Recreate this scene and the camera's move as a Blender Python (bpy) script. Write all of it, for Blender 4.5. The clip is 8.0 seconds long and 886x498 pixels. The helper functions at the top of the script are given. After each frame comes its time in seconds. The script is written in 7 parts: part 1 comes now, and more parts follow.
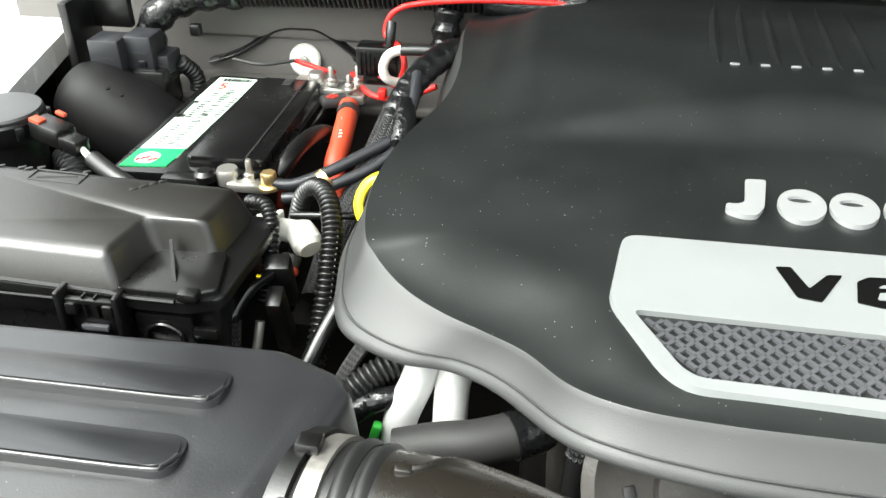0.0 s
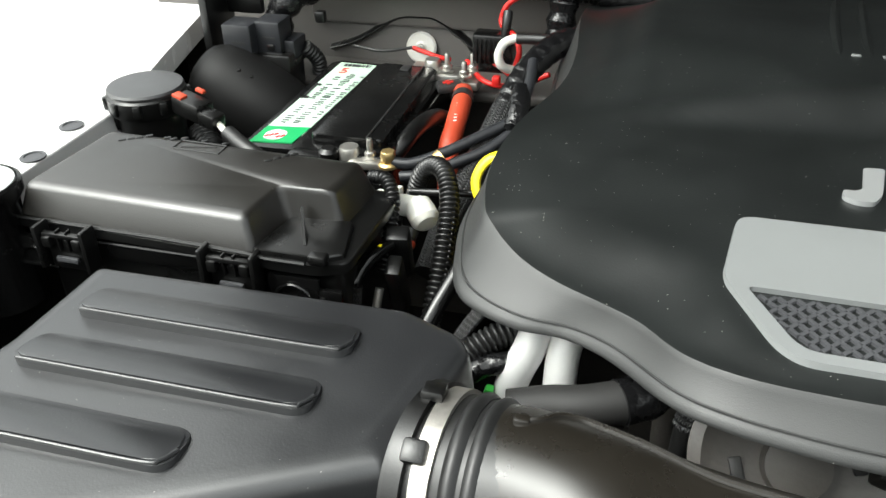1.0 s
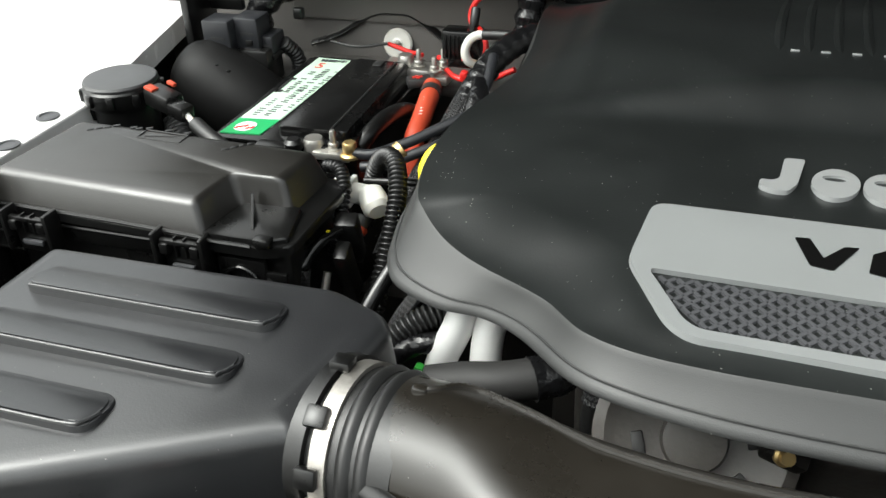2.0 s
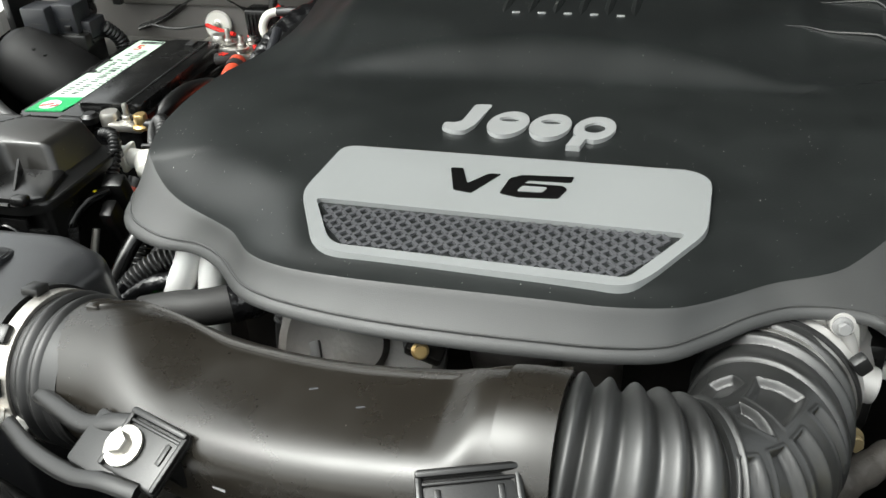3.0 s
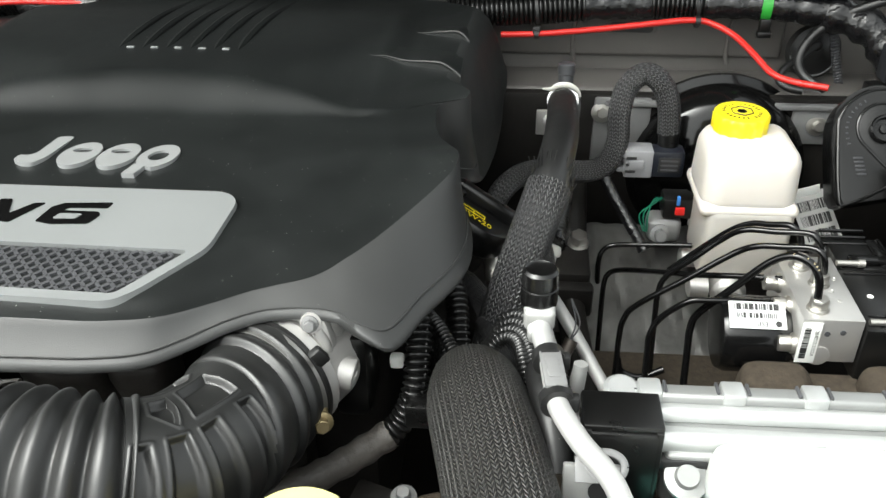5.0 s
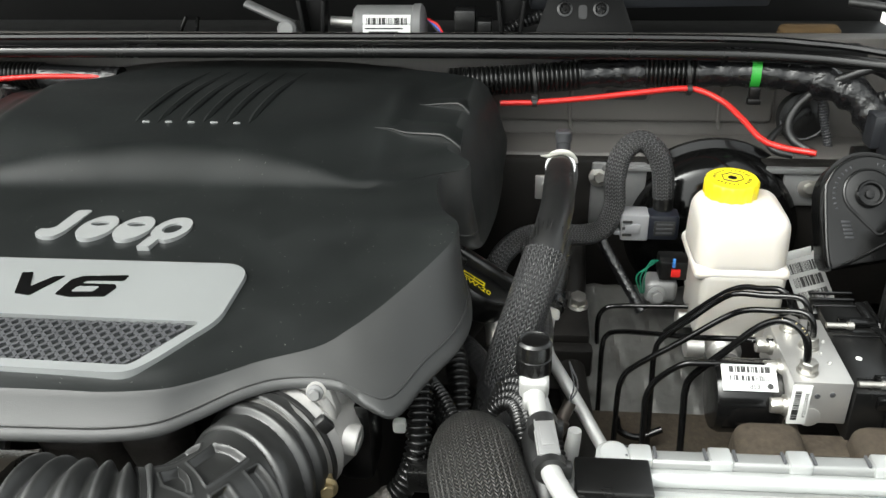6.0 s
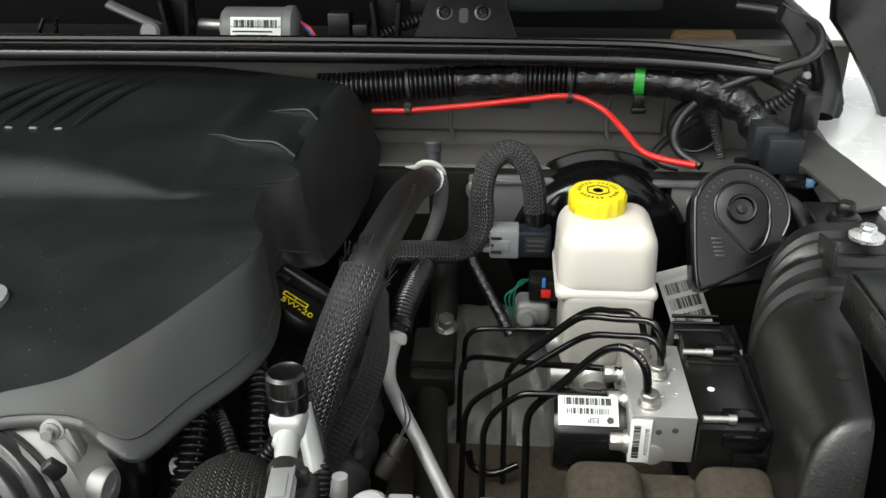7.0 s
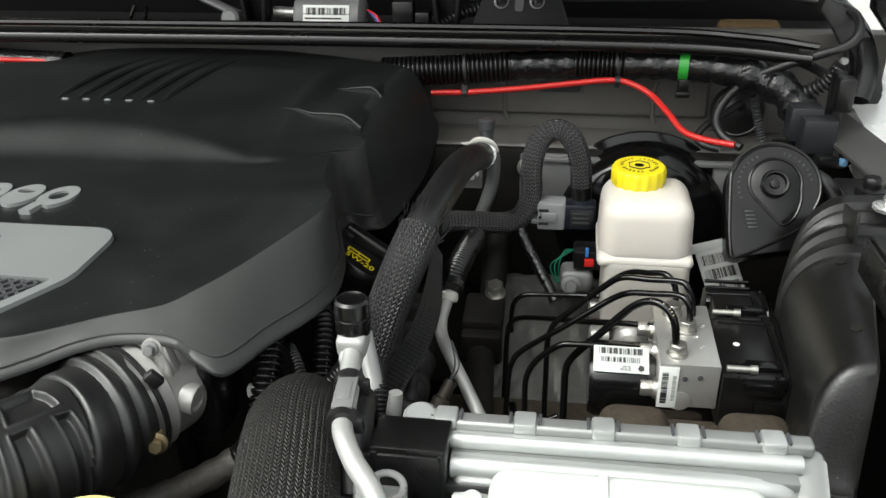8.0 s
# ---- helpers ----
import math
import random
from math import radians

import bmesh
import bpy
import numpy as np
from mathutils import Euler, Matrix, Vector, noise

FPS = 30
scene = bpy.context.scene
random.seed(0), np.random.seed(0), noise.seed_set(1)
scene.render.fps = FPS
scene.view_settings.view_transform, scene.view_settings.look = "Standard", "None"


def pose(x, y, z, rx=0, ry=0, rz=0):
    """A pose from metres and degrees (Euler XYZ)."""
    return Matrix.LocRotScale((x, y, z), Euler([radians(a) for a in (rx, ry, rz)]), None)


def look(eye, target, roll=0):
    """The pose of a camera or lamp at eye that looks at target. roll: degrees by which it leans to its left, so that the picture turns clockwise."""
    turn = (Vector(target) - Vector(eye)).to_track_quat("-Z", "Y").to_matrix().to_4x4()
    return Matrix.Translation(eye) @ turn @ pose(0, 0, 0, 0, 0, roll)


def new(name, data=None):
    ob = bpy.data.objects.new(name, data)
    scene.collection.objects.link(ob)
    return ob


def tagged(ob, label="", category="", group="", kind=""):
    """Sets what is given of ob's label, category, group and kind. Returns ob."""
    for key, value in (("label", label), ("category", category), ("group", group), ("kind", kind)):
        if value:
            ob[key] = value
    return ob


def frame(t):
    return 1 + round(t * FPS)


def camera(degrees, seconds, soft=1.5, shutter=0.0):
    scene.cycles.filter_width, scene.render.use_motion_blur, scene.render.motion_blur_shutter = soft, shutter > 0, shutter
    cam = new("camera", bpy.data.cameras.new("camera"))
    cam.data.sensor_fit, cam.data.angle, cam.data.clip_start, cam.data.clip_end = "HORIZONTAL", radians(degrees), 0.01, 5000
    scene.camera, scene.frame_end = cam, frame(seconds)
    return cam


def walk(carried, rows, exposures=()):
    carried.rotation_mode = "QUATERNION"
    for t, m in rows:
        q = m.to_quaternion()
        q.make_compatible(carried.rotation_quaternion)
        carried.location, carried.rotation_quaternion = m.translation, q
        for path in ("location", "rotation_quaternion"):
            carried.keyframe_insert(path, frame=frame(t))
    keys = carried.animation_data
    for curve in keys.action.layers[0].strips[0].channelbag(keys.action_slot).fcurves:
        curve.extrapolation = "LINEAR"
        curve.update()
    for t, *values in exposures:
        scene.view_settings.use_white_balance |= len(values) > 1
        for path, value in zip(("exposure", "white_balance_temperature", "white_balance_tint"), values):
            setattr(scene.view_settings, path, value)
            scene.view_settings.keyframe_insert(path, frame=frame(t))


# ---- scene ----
cam = camera(54.8, 8.0)
PATH = [
    (0, (-0.181, -0.015, 1.361), (-0.459, 1.648, 0.287), -0.1),
    (0.5, (-0.198, -0.042, 1.37), (-0.599, 1.596, 0.296), -0.9),
    (1, (-0.193, -0.056, 1.363), (-0.675, 1.559, 0.286), -1.5),
    (1.2, (-0.188, -0.057, 1.355), (-0.692, 1.552, 0.28), -1.8),
    (2.3, (-0.053, -0.077, 1.369), (-0.603, 1.517, 0.294), -2.4),
    (2.5, (0.0, -0.087, 1.369), (-0.559, 1.504, 0.294), -2.8),
    (3, (0.104, -0.102, 1.365), (-0.343, 1.515, 0.276), -2.9),
    (3.5, (0.186, -0.104, 1.364), (-0.068, 1.55, 0.268), -0.5),
    (4, (0.265, -0.106, 1.355), (0.094, 1.568, 0.273), -0.1),
    (4.5, (0.336, -0.109, 1.373), (0.206, 1.573, 0.299), 0.1),
    (4.7, (0.362, -0.11, 1.383), (0.229, 1.573, 0.311), -0.1),
    (5.8, (0.378, -0.13, 1.409), (0.193, 1.602, 0.425), -1.4),
    (6, (0.381, -0.132, 1.421), (0.209, 1.614, 0.46), -1.3),
    (6.5, (0.462, -0.087, 1.403), (0.38, 1.683, 0.475), -0.1),
    (7, (0.524, -0.051, 1.381), (0.385, 1.717, 0.457), -0.6),
    (7.5, (0.541, -0.075, 1.382), (0.342, 1.685, 0.454), -0.7),
    (8, (0.538, -0.137, 1.384), (0.268, 1.617, 0.462), -1.2),
]
walk(cam, [(t, look(eye, target, roll)) for t, eye, target, roll in PATH],
     exposures=[(t, stops + 0.95, 6500, tint) for t, stops, tint in ((0, 1.3, 3), (0.5, 0.95, 3), (1, 0.5, 3), (2.5, 0.32, 4), (3, 0.55, 4), (3.5, 1.08, 4), (4, 0.98, 4), (4.5, 0.62, 4), (6, 0.61, 4), (6.5, 0.66, 4), (7, 0.14, 4), (7.5, 0.16, 4), (8, -0.02, 4))])

# ---- world and light: a bright overcast day, the hood raised over the bay ----
world = bpy.data.worlds.new("overcast_sky")
scene.world = world
world.use_nodes = True
wn = world.node_tree
wn.nodes.clear()
sky = wn.nodes.new("ShaderNodeTexSky")
sky.sky_type, sky.sun_disc = "NISHITA", False
sky.sun_elevation, sky.sun_rotation = radians(56), radians(236)
sky.dust_density, sky.air_density = 7.0, 1.0
grey_sky = wn.nodes.new("ShaderNodeHueSaturation")
grey_sky.inputs["Saturation"].default_value = 0.12
back = wn.nodes.new("ShaderNodeBackground")
back.inputs["Strength"].default_value = 0.16
wout = wn.nodes.new("ShaderNodeOutputWorld")
wn.links.new(sky.outputs[0], grey_sky.inputs["Color"])
wn.links.new(grey_sky.outputs[0], back.inputs[0])
wn.links.new(back.outputs[0], wout.inputs[0])
sun_data = bpy.data.lights.new("sun", "SUN")
sun_data.energy, sun_data.angle, sun_data.color = 0.32, radians(120), (1.0, 0.97, 0.93)
sun = new("sun", sun_data)
sun.matrix_world = look((-2.27, -0.93, 5.05), (0.0, 0.6, 1.0))

# ---- materials ----
def mat(name, col, rough=0.5, metal=0.0, grain=0.0, grain_scale=900.0, var=0.25, dust=0.0, coat=0.0, through_light=0.0, spec=0.5, col2=None, patch=18.0):
    """A node material: colour varied at two scales, uneven gloss, fine relief and, where asked, specks of dust."""
    m = bpy.data.materials.new(name)
    m.use_nodes = True
    nt = m.node_tree
    b = nt.nodes["Principled BSDF"]
    link = nt.links.new
    co = nt.nodes.new("ShaderNodeTexCoord")
    big = nt.nodes.new("ShaderNodeTexNoise")
    big.inputs["Scale"].default_value, big.inputs["Detail"].default_value, big.inputs["Roughness"].default_value = patch, 6, 0.65
    fine = nt.nodes.new("ShaderNodeTexNoise")
    fine.inputs["Scale"].default_value, fine.inputs["Detail"].default_value = grain_scale, 2
    link(co.outputs["Object"], big.inputs["Vector"])
    link(co.outputs["Object"], fine.inputs["Vector"])
    mix = nt.nodes.new("ShaderNodeMix")
    mix.data_type = "RGBA"
    dark = tuple(c * (1 - var) for c in col)
    light = col2 or tuple(min(1, c * (1 + var)) for c in col)
    mix.inputs["A"].default_value, mix.inputs["B"].default_value = (*dark, 1), (*light, 1)
    link(big.outputs["Fac"], mix.inputs["Factor"])
    colour = mix.outputs["Result"]
    if dust:
        vor = nt.nodes.new("ShaderNodeTexVoronoi")
        vor.inputs["Scale"].default_value = 210
        link(co.outputs["Object"], vor.inputs["Vector"])
        size = nt.nodes.new("ShaderNodeMath")
        size.operation = "MULTIPLY_ADD"
        size.inputs[1].default_value, size.inputs[2].default_value = 0.16, -0.035 + 0.01 * dust
        link(big.outputs["Fac"], size.inputs[0])
        cut = nt.nodes.new("ShaderNodeMath")
        cut.operation = "LESS_THAN"
        link(vor.outputs["Distance"], cut.inputs[0])
        link(size.outputs[0], cut.inputs[1])
        pick = nt.nodes.new("ShaderNodeMath")
        pick.operation = "GREATER_THAN"
        pick.inputs[1].default_value = 1.0 - 0.16 * dust
        sep = nt.nodes.new("ShaderNodeSeparateColor")
        link(vor.outputs["Color"], sep.inputs[0])
        link(sep.outputs[0], pick.inputs[0])
        both = nt.nodes.new("ShaderNodeMath")
        both.operation = "MULTIPLY"
        link(cut.outputs[0], both.inputs[0])
        link(pick.outputs[0], both.inputs[1])
        half = nt.nodes.new("ShaderNodeMath")
        half.operation = "MULTIPLY"
        half.inputs[1].default_value = 0.85
        link(both.outputs[0], half.inputs[0])
        m2 = nt.nodes.new("ShaderNodeMix")
        m2.data_type = "RGBA"
        m2.inputs["B"].default_value = (0.40, 0.39, 0.36, 1)
        link(half.outputs[0], m2.inputs["Factor"])
        link(colour, m2.inputs["A"])
        colour = m2.outputs["Result"]
    link(colour, b.inputs["Base Color"])
    ramp = nt.nodes.new("ShaderNodeMapRange")
    ramp.inputs["From Min"].default_value, ramp.inputs["From Max"].default_value = 0.15, 0.85
    ramp.inputs["To Min"].default_value, ramp.inputs["To Max"].default_value = max(0.03, rough - 0.1), min(1, rough + 0.1)
    link(big.outputs["Fac"], ramp.inputs["Value"])
    link(ramp.outputs[0], b.inputs["Roughness"])
    b.inputs["Metallic"].default_value = metal
    b.inputs["Specular IOR Level"].default_value = spec
    b.inputs["Coat Weight"].default_value = coat
    if through_light:
        b.inputs["Subsurface Weight"].default_value = through_light
        b.inputs["Subsurface Radius"].default_value = (0.02, 0.018, 0.014)
        b.inputs["Subsurface Scale"].default_value = 0.5
    if grain:
        bump = nt.nodes.new("ShaderNodeBump")
        bump.inputs["Strength"].default_value, bump.inputs["Distance"].default_value = min(1, grain), 0.05 * max(1, grain) / grain_scale
        link(fine.outputs["Fac"], bump.inputs["Height"])
        link(bump.outputs[0], b.inputs["Normal"])
    return m


def braid(name, dark, light, strands, pitch, rough=0.55):
    """Braided sleeve: two crossing sets of strands, drawn along the tube's own coordinates (turn, metres)."""
    m = bpy.data.materials.new(name)
    m.use_nodes = True
    nt = m.node_tree
    b = nt.nodes["Principled BSDF"]
    link = nt.links.new
    uv = nt.nodes.new("ShaderNodeUVMap")
    sep = nt.nodes.new("ShaderNodeSeparateXYZ")
    link(uv.outputs[0], sep.inputs[0])

    def op(kind, a, c, d=None):
        n = nt.nodes.new("ShaderNodeMath")
        n.operation = kind
        for k, v in enumerate((a, c, d)):
            if v is None:
                continue
            if isinstance(v, (int, float)):
                n.inputs[k].default_value = v
            else:
                link(v, n.inputs[k])
        return n.outputs[0]

    around = op("MULTIPLY", sep.outputs[0], strands)
    along = op("MULTIPLY", sep.outputs[1], 1.0 / pitch)
    col = op("FLOOR", around, 0.0)
    side = op("SUBTRACT", op("MULTIPLY", op("MODULO", col, 2.0), 2.0), 1.0)
    within = op("SUBTRACT", op("FRACT", around, 0.0), 0.5)
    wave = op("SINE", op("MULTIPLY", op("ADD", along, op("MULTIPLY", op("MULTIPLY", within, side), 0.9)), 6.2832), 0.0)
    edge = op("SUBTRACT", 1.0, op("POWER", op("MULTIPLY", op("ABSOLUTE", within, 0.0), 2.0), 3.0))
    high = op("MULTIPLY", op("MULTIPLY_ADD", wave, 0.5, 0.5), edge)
    noise_n = nt.nodes.new("ShaderNodeTexNoise")
    noise_n.inputs["Scale"].default_value, noise_n.inputs["Detail"].default_value = 40, 5
    co = nt.nodes.new("ShaderNodeTexCoord")
    link(co.outputs["Object"], noise_n.inputs["Vector"])
    # colour follows strand height: shade painted in the gaps, shine on the crests
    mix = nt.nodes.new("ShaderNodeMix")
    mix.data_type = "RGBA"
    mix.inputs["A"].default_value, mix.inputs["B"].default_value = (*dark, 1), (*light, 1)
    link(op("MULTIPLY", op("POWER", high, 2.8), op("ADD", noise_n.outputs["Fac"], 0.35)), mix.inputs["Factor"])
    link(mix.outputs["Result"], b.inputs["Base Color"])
    b.inputs["Roughness"].default_value = rough
    bump = nt.nodes.new("ShaderNodeBump")
    bump.inputs["Strength"].default_value, bump.inputs["Distance"].default_value = 0.9, 0.0012
    link(high, bump.inputs["Height"])
    link(bump.outputs[0], b.inputs["Normal"])
    return m


COVER = mat("satin_black_cover", (0.0099, 0.0112, 0.0110), 0.40, grain=0.9, grain_scale=600, var=0.7, dust=2.8, spec=0.38, patch=9)
# same moulding as the cover: real grain, but the lighter tone carries sky light
GRAINED = mat("lit_leather_grained_cover", (0.0165, 0.0172, 0.0168), 0.54, grain=3.0, grain_scale=1300, var=0.3, dust=0.8, spec=0.8)
PLASTIC = mat("black_plastic", (0.0045, 0.0045, 0.0044), 0.31, grain=1.0, grain_scale=700, dust=0.5, spec=0.55)
AIRLID = mat("dusty_charcoal_plastic", (0.017, 0.0175, 0.019), 0.33, grain=1.2, grain_scale=700, var=0.4, dust=1.6, spec=1.0)
LID = mat("brownish_black_lid_plastic", (0.012, 0.011, 0.0095), 0.37, grain=1.6, grain_scale=700, var=0.4, dust=1.0, spec=1.0)
COWL = mat("matte_black_cowl", (0.0045, 0.0045, 0.0045), 0.55, grain=0.5, grain_scale=600, spec=0.18)
PIPE = mat("matte_aluminium_tube", (0.42, 0.42, 0.41), 0.46, metal=0.4, grain=0.8, grain_scale=400, var=0.15)
HOSE = mat("dull_rubber_hose", (0.018, 0.0175, 0.017), 0.6, grain=0.8, grain_scale=500, spec=0.4, dust=0.4)
WINGPL = mat("mottled_matte_black_plastic", (0.0075, 0.0075, 0.0072), 0.38, grain=2.2, grain_scale=420, var=0.8, dust=1.4, spec=0.56, patch=34)
HORN = mat("black_horn_plastic", (0.004, 0.004, 0.004), 0.22, grain=0.15, dust=0.4, spec=0.34)
SATIN = mat("satin_black_plastic", (0.004, 0.004, 0.004), 0.24, grain=0.3, grain_scale=700, dust=0.3, spec=0.55)
DGREY = mat("charcoal_plastic", (0.018, 0.019, 0.022), 0.4, grain=0.4)
TUBE = mat("smooth_brownish_black_plastic", (0.0125, 0.0108, 0.0085), 0.285, grain=0.25, grain_scale=600, dust=0.5, spec=0.60)
RUBBER = mat("black_rubber", (0.0090, 0.0090, 0.0090), 0.42, grain=0.6, grain_scale=500, var=0.4, dust=0.3, spec=0.6)
GLOSSY = mat("glossy_black_paint", (0.004, 0.004, 0.004), 0.14, spec=0.4, dust=0.3)
GREYPL = mat("dark_grey_plastic", (0.055, 0.056, 0.06), 0.42, grain=0.1)
SILVER = mat("silver_painted_plastic", (0.25, 0.26, 0.26), 0.42, metal=0.3, grain=0.12, grain_scale=1500, var=0.06)
EMBLEM = mat("brushed_silver", (0.42, 0.43, 0.43), 0.36, metal=0.5, var=0.05)
ALU = mat("cast_aluminium", (0.56, 0.55, 0.53), 0.38, metal=0.75, grain=0.5, grain_scale=500, var=0.15)
BRIGHT = mat("bright_aluminium", (0.80, 0.80, 0.79), 0.26, metal=0.85, grain=0.15, var=0.08)
TANK = mat("light_silver_metal", (0.50, 0.51, 0.505), 0.36, metal=0.6, grain=0.3, var=0.14)
STEEL = mat("zinc_steel", (0.50, 0.485, 0.45), 0.36, metal=0.9, grain=0.2, var=0.2)
GOLD = mat("yellow_zinc_brass", (0.62, 0.45, 0.2), 0.35, metal=0.85, var=0.2)
RUST = mat("dusty_rusty_casting", (0.030, 0.026, 0.022), 0.9, grain=3.0, grain_scale=260, var=0.7, col2=(0.085, 0.068, 0.050), patch=140, spec=0.2)
CASTGREY = mat("dull_grey_casting", (0.20, 0.20, 0.20), 0.55, metal=0.3, grain=0.6, grain_scale=300, var=0.3)
WHITE_PAINT = mat("white_car_paint", (0.80, 0.80, 0.79), 0.25, coat=0.6, var=0.03)
WHITE_PL = mat("white_nylon", (0.62, 0.61, 0.56), 0.42, through_light=0.2, var=0.06)
RES_PL = mat("translucent_cream_plastic", (0.66, 0.62, 0.565), 0.34, through_light=0.35, var=0.05, grain=0.08)
JUG = mat("translucent_white_plastic", (0.60, 0.625, 0.60), 0.38, through_light=0.3, var=0.10, grain=0.3)
YELLOW = mat("yellow_plastic", (0.85, 0.70, 0.02), 0.35, var=0.06)
PALEYEL = mat("pale_yellow_plastic", (0.64, 0.58, 0.25), 0.38, var=0.08)
RED = mat("red_cable", (0.56, 0.018, 0.015), 0.35, var=0.12)
ORANGE = mat("orange_red_sleeve", (0.45, 0.055, 0.022), 0.5, grain=0.6, var=0.2)
GREEN = mat("green_tape", (0.03, 0.30, 0.035), 0.4, var=0.1)
LABEL = mat("white_paper_label", (0.80, 0.81, 0.78), 0.4, var=0.04)
LGREEN = mat("pale_green_label", (0.55, 0.70, 0.58), 0.4, var=0.1)
DGREEN = mat("green_label", (0.02, 0.36, 0.11), 0.38, var=0.15)
INK = mat("black_ink", (0.02, 0.02, 0.02), 0.5, var=0.1)
REDINK = mat("red_ink", (0.6, 0.03, 0.02), 0.45, var=0.1)
FIREWALL = mat("grey_brown_primer_wall", (0.095, 0.089, 0.083), 0.5, grain=0.5, grain_scale=250, var=0.28, patch=7)
# near-black tone puts the shade deep in the bay into the colour
DARK = mat("shaded_cavity_steel", (0.0095, 0.0090, 0.0085), 0.6, grain=1.5, grain_scale=160, var=0.5, col2=(0.022, 0.020, 0.018), spec=0.2)
TAPE = mat("wrapped_black_tape", (0.006, 0.006, 0.0065), 0.26, grain=5.0, grain_scale=110, var=0.4)
FOIL = mat("crinkled_dull_foil", (0.085, 0.084, 0.080), 0.42, metal=0.5, grain=1.0, grain_scale=70, var=0.5, spec=0.3)
CONCRETE = mat("pale_concrete", (0.42, 0.41, 0.39), 0.85, grain=0.6, grain_scale=120, var=0.1, patch=2)
FOAM = mat("brown_foam", (0.07, 0.04, 0.012), 0.9, grain=1.0, grain_scale=200, var=0.5)
LINER = mat("black_hood_liner", (0.008, 0.008, 0.008), 0.85, grain=0.8, grain_scale=300, var=0.3, spec=0.2)
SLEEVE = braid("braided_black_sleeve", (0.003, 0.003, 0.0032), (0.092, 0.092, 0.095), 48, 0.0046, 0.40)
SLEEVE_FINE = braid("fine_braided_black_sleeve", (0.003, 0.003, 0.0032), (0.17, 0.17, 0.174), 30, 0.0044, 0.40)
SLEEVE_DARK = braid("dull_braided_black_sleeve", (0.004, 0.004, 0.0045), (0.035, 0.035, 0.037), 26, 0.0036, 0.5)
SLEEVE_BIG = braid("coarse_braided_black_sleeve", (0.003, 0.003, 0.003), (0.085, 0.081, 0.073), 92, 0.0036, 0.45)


# ---- mesh tools ----
def thing(name, label, category, at=(0, 0, 0), group="", kind=""):
    ob = new(name)
    ob.empty_display_size = 0.02
    ob.location = at
    return tagged(ob, label, category, group, kind)


def finish(bm, name, material, angle=38):
    me = bpy.data.meshes.new(name)
    bmesh.ops.recalc_face_normals(bm, faces=bm.faces[:])
    for f in bm.faces:
        f.smooth = True
    bm.to_mesh(me)
    bm.free()
    me.set_sharp_from_angle(angle=radians(angle))
    me.materials.append(material)
    return me


def part(name, bm, material, parent, label="", angle=38):
    """One mesh under a thing or under a part; its vertices are in the world's metres."""
    ob = new(name, finish(bm, name, material, angle))
    if parent is not None:
        ob.parent = parent
        if parent.type == "EMPTY":
            ob.matrix_parent_inverse = Matrix.Translation(-parent.location)
    if label:
        ob["label"] = label
    return ob


def solid(name, bm, material, label, category, group="", kind="", angle=38):
    """A thing of one mesh."""
    return tagged(part(name, bm, material, None, angle=angle), label, category, group, kind)


def join(*bms):
    out = bmesh.new()
    for b in bms:
        me = bpy.data.meshes.new("tmp")
        b.to_mesh(me)
        b.free()
        out.from_mesh(me)
        bpy.data.meshes.remove(me)
    return out


def placed(bm, m):
    bmesh.ops.transform(bm, matrix=m, verts=bm.verts[:])
    return bm


def rbox(c, size, bev=0.003, rot=(0, 0, 0), seg=2, taper=1.0):
    """A rounded box; taper scales its top."""
    bm = bmesh.new()
    bmesh.ops.create_cube(bm, size=1)
    for v in bm.verts:
        k = taper if v.co.z > 0 else 1
        v.co = Vector((v.co.x * size[0] * k, v.co.y * size[1] * k, v.co.z * size[2]))
    if bev:
        bmesh.ops.bevel(bm, geom=bm.edges[:], offset=bev, segments=seg, affect="EDGES", profile=0.5)
    return placed(bm, pose(*c, *rot))


def smooth_line(pts, step=0.006, closed=False):
    """Points at even steps on a smooth line through the given ones."""
    p = [Vector(q) for q in pts]
    n = len(p)
    out = []
    for i in range(n if closed else n - 1):
        a = p[i - 1] if (closed or i) else p[0] * 2 - p[1]
        b, c = p[i], p[(i + 1) % n]
        d = p[(i + 2) % n] if (closed or i + 2 < n) else c * 2 - b
        k = max(2, int((c - b).length / step) + 1)
        for j in range(k):
            t = j / k
            out.append(0.5 * (2 * b + (c - a) * t + (2 * a - 5 * b + 4 * c - d) * t * t + (3 * b - a - 3 * c + d) * t ** 3))
    if not closed:
        out.append(p[-1])
    return out


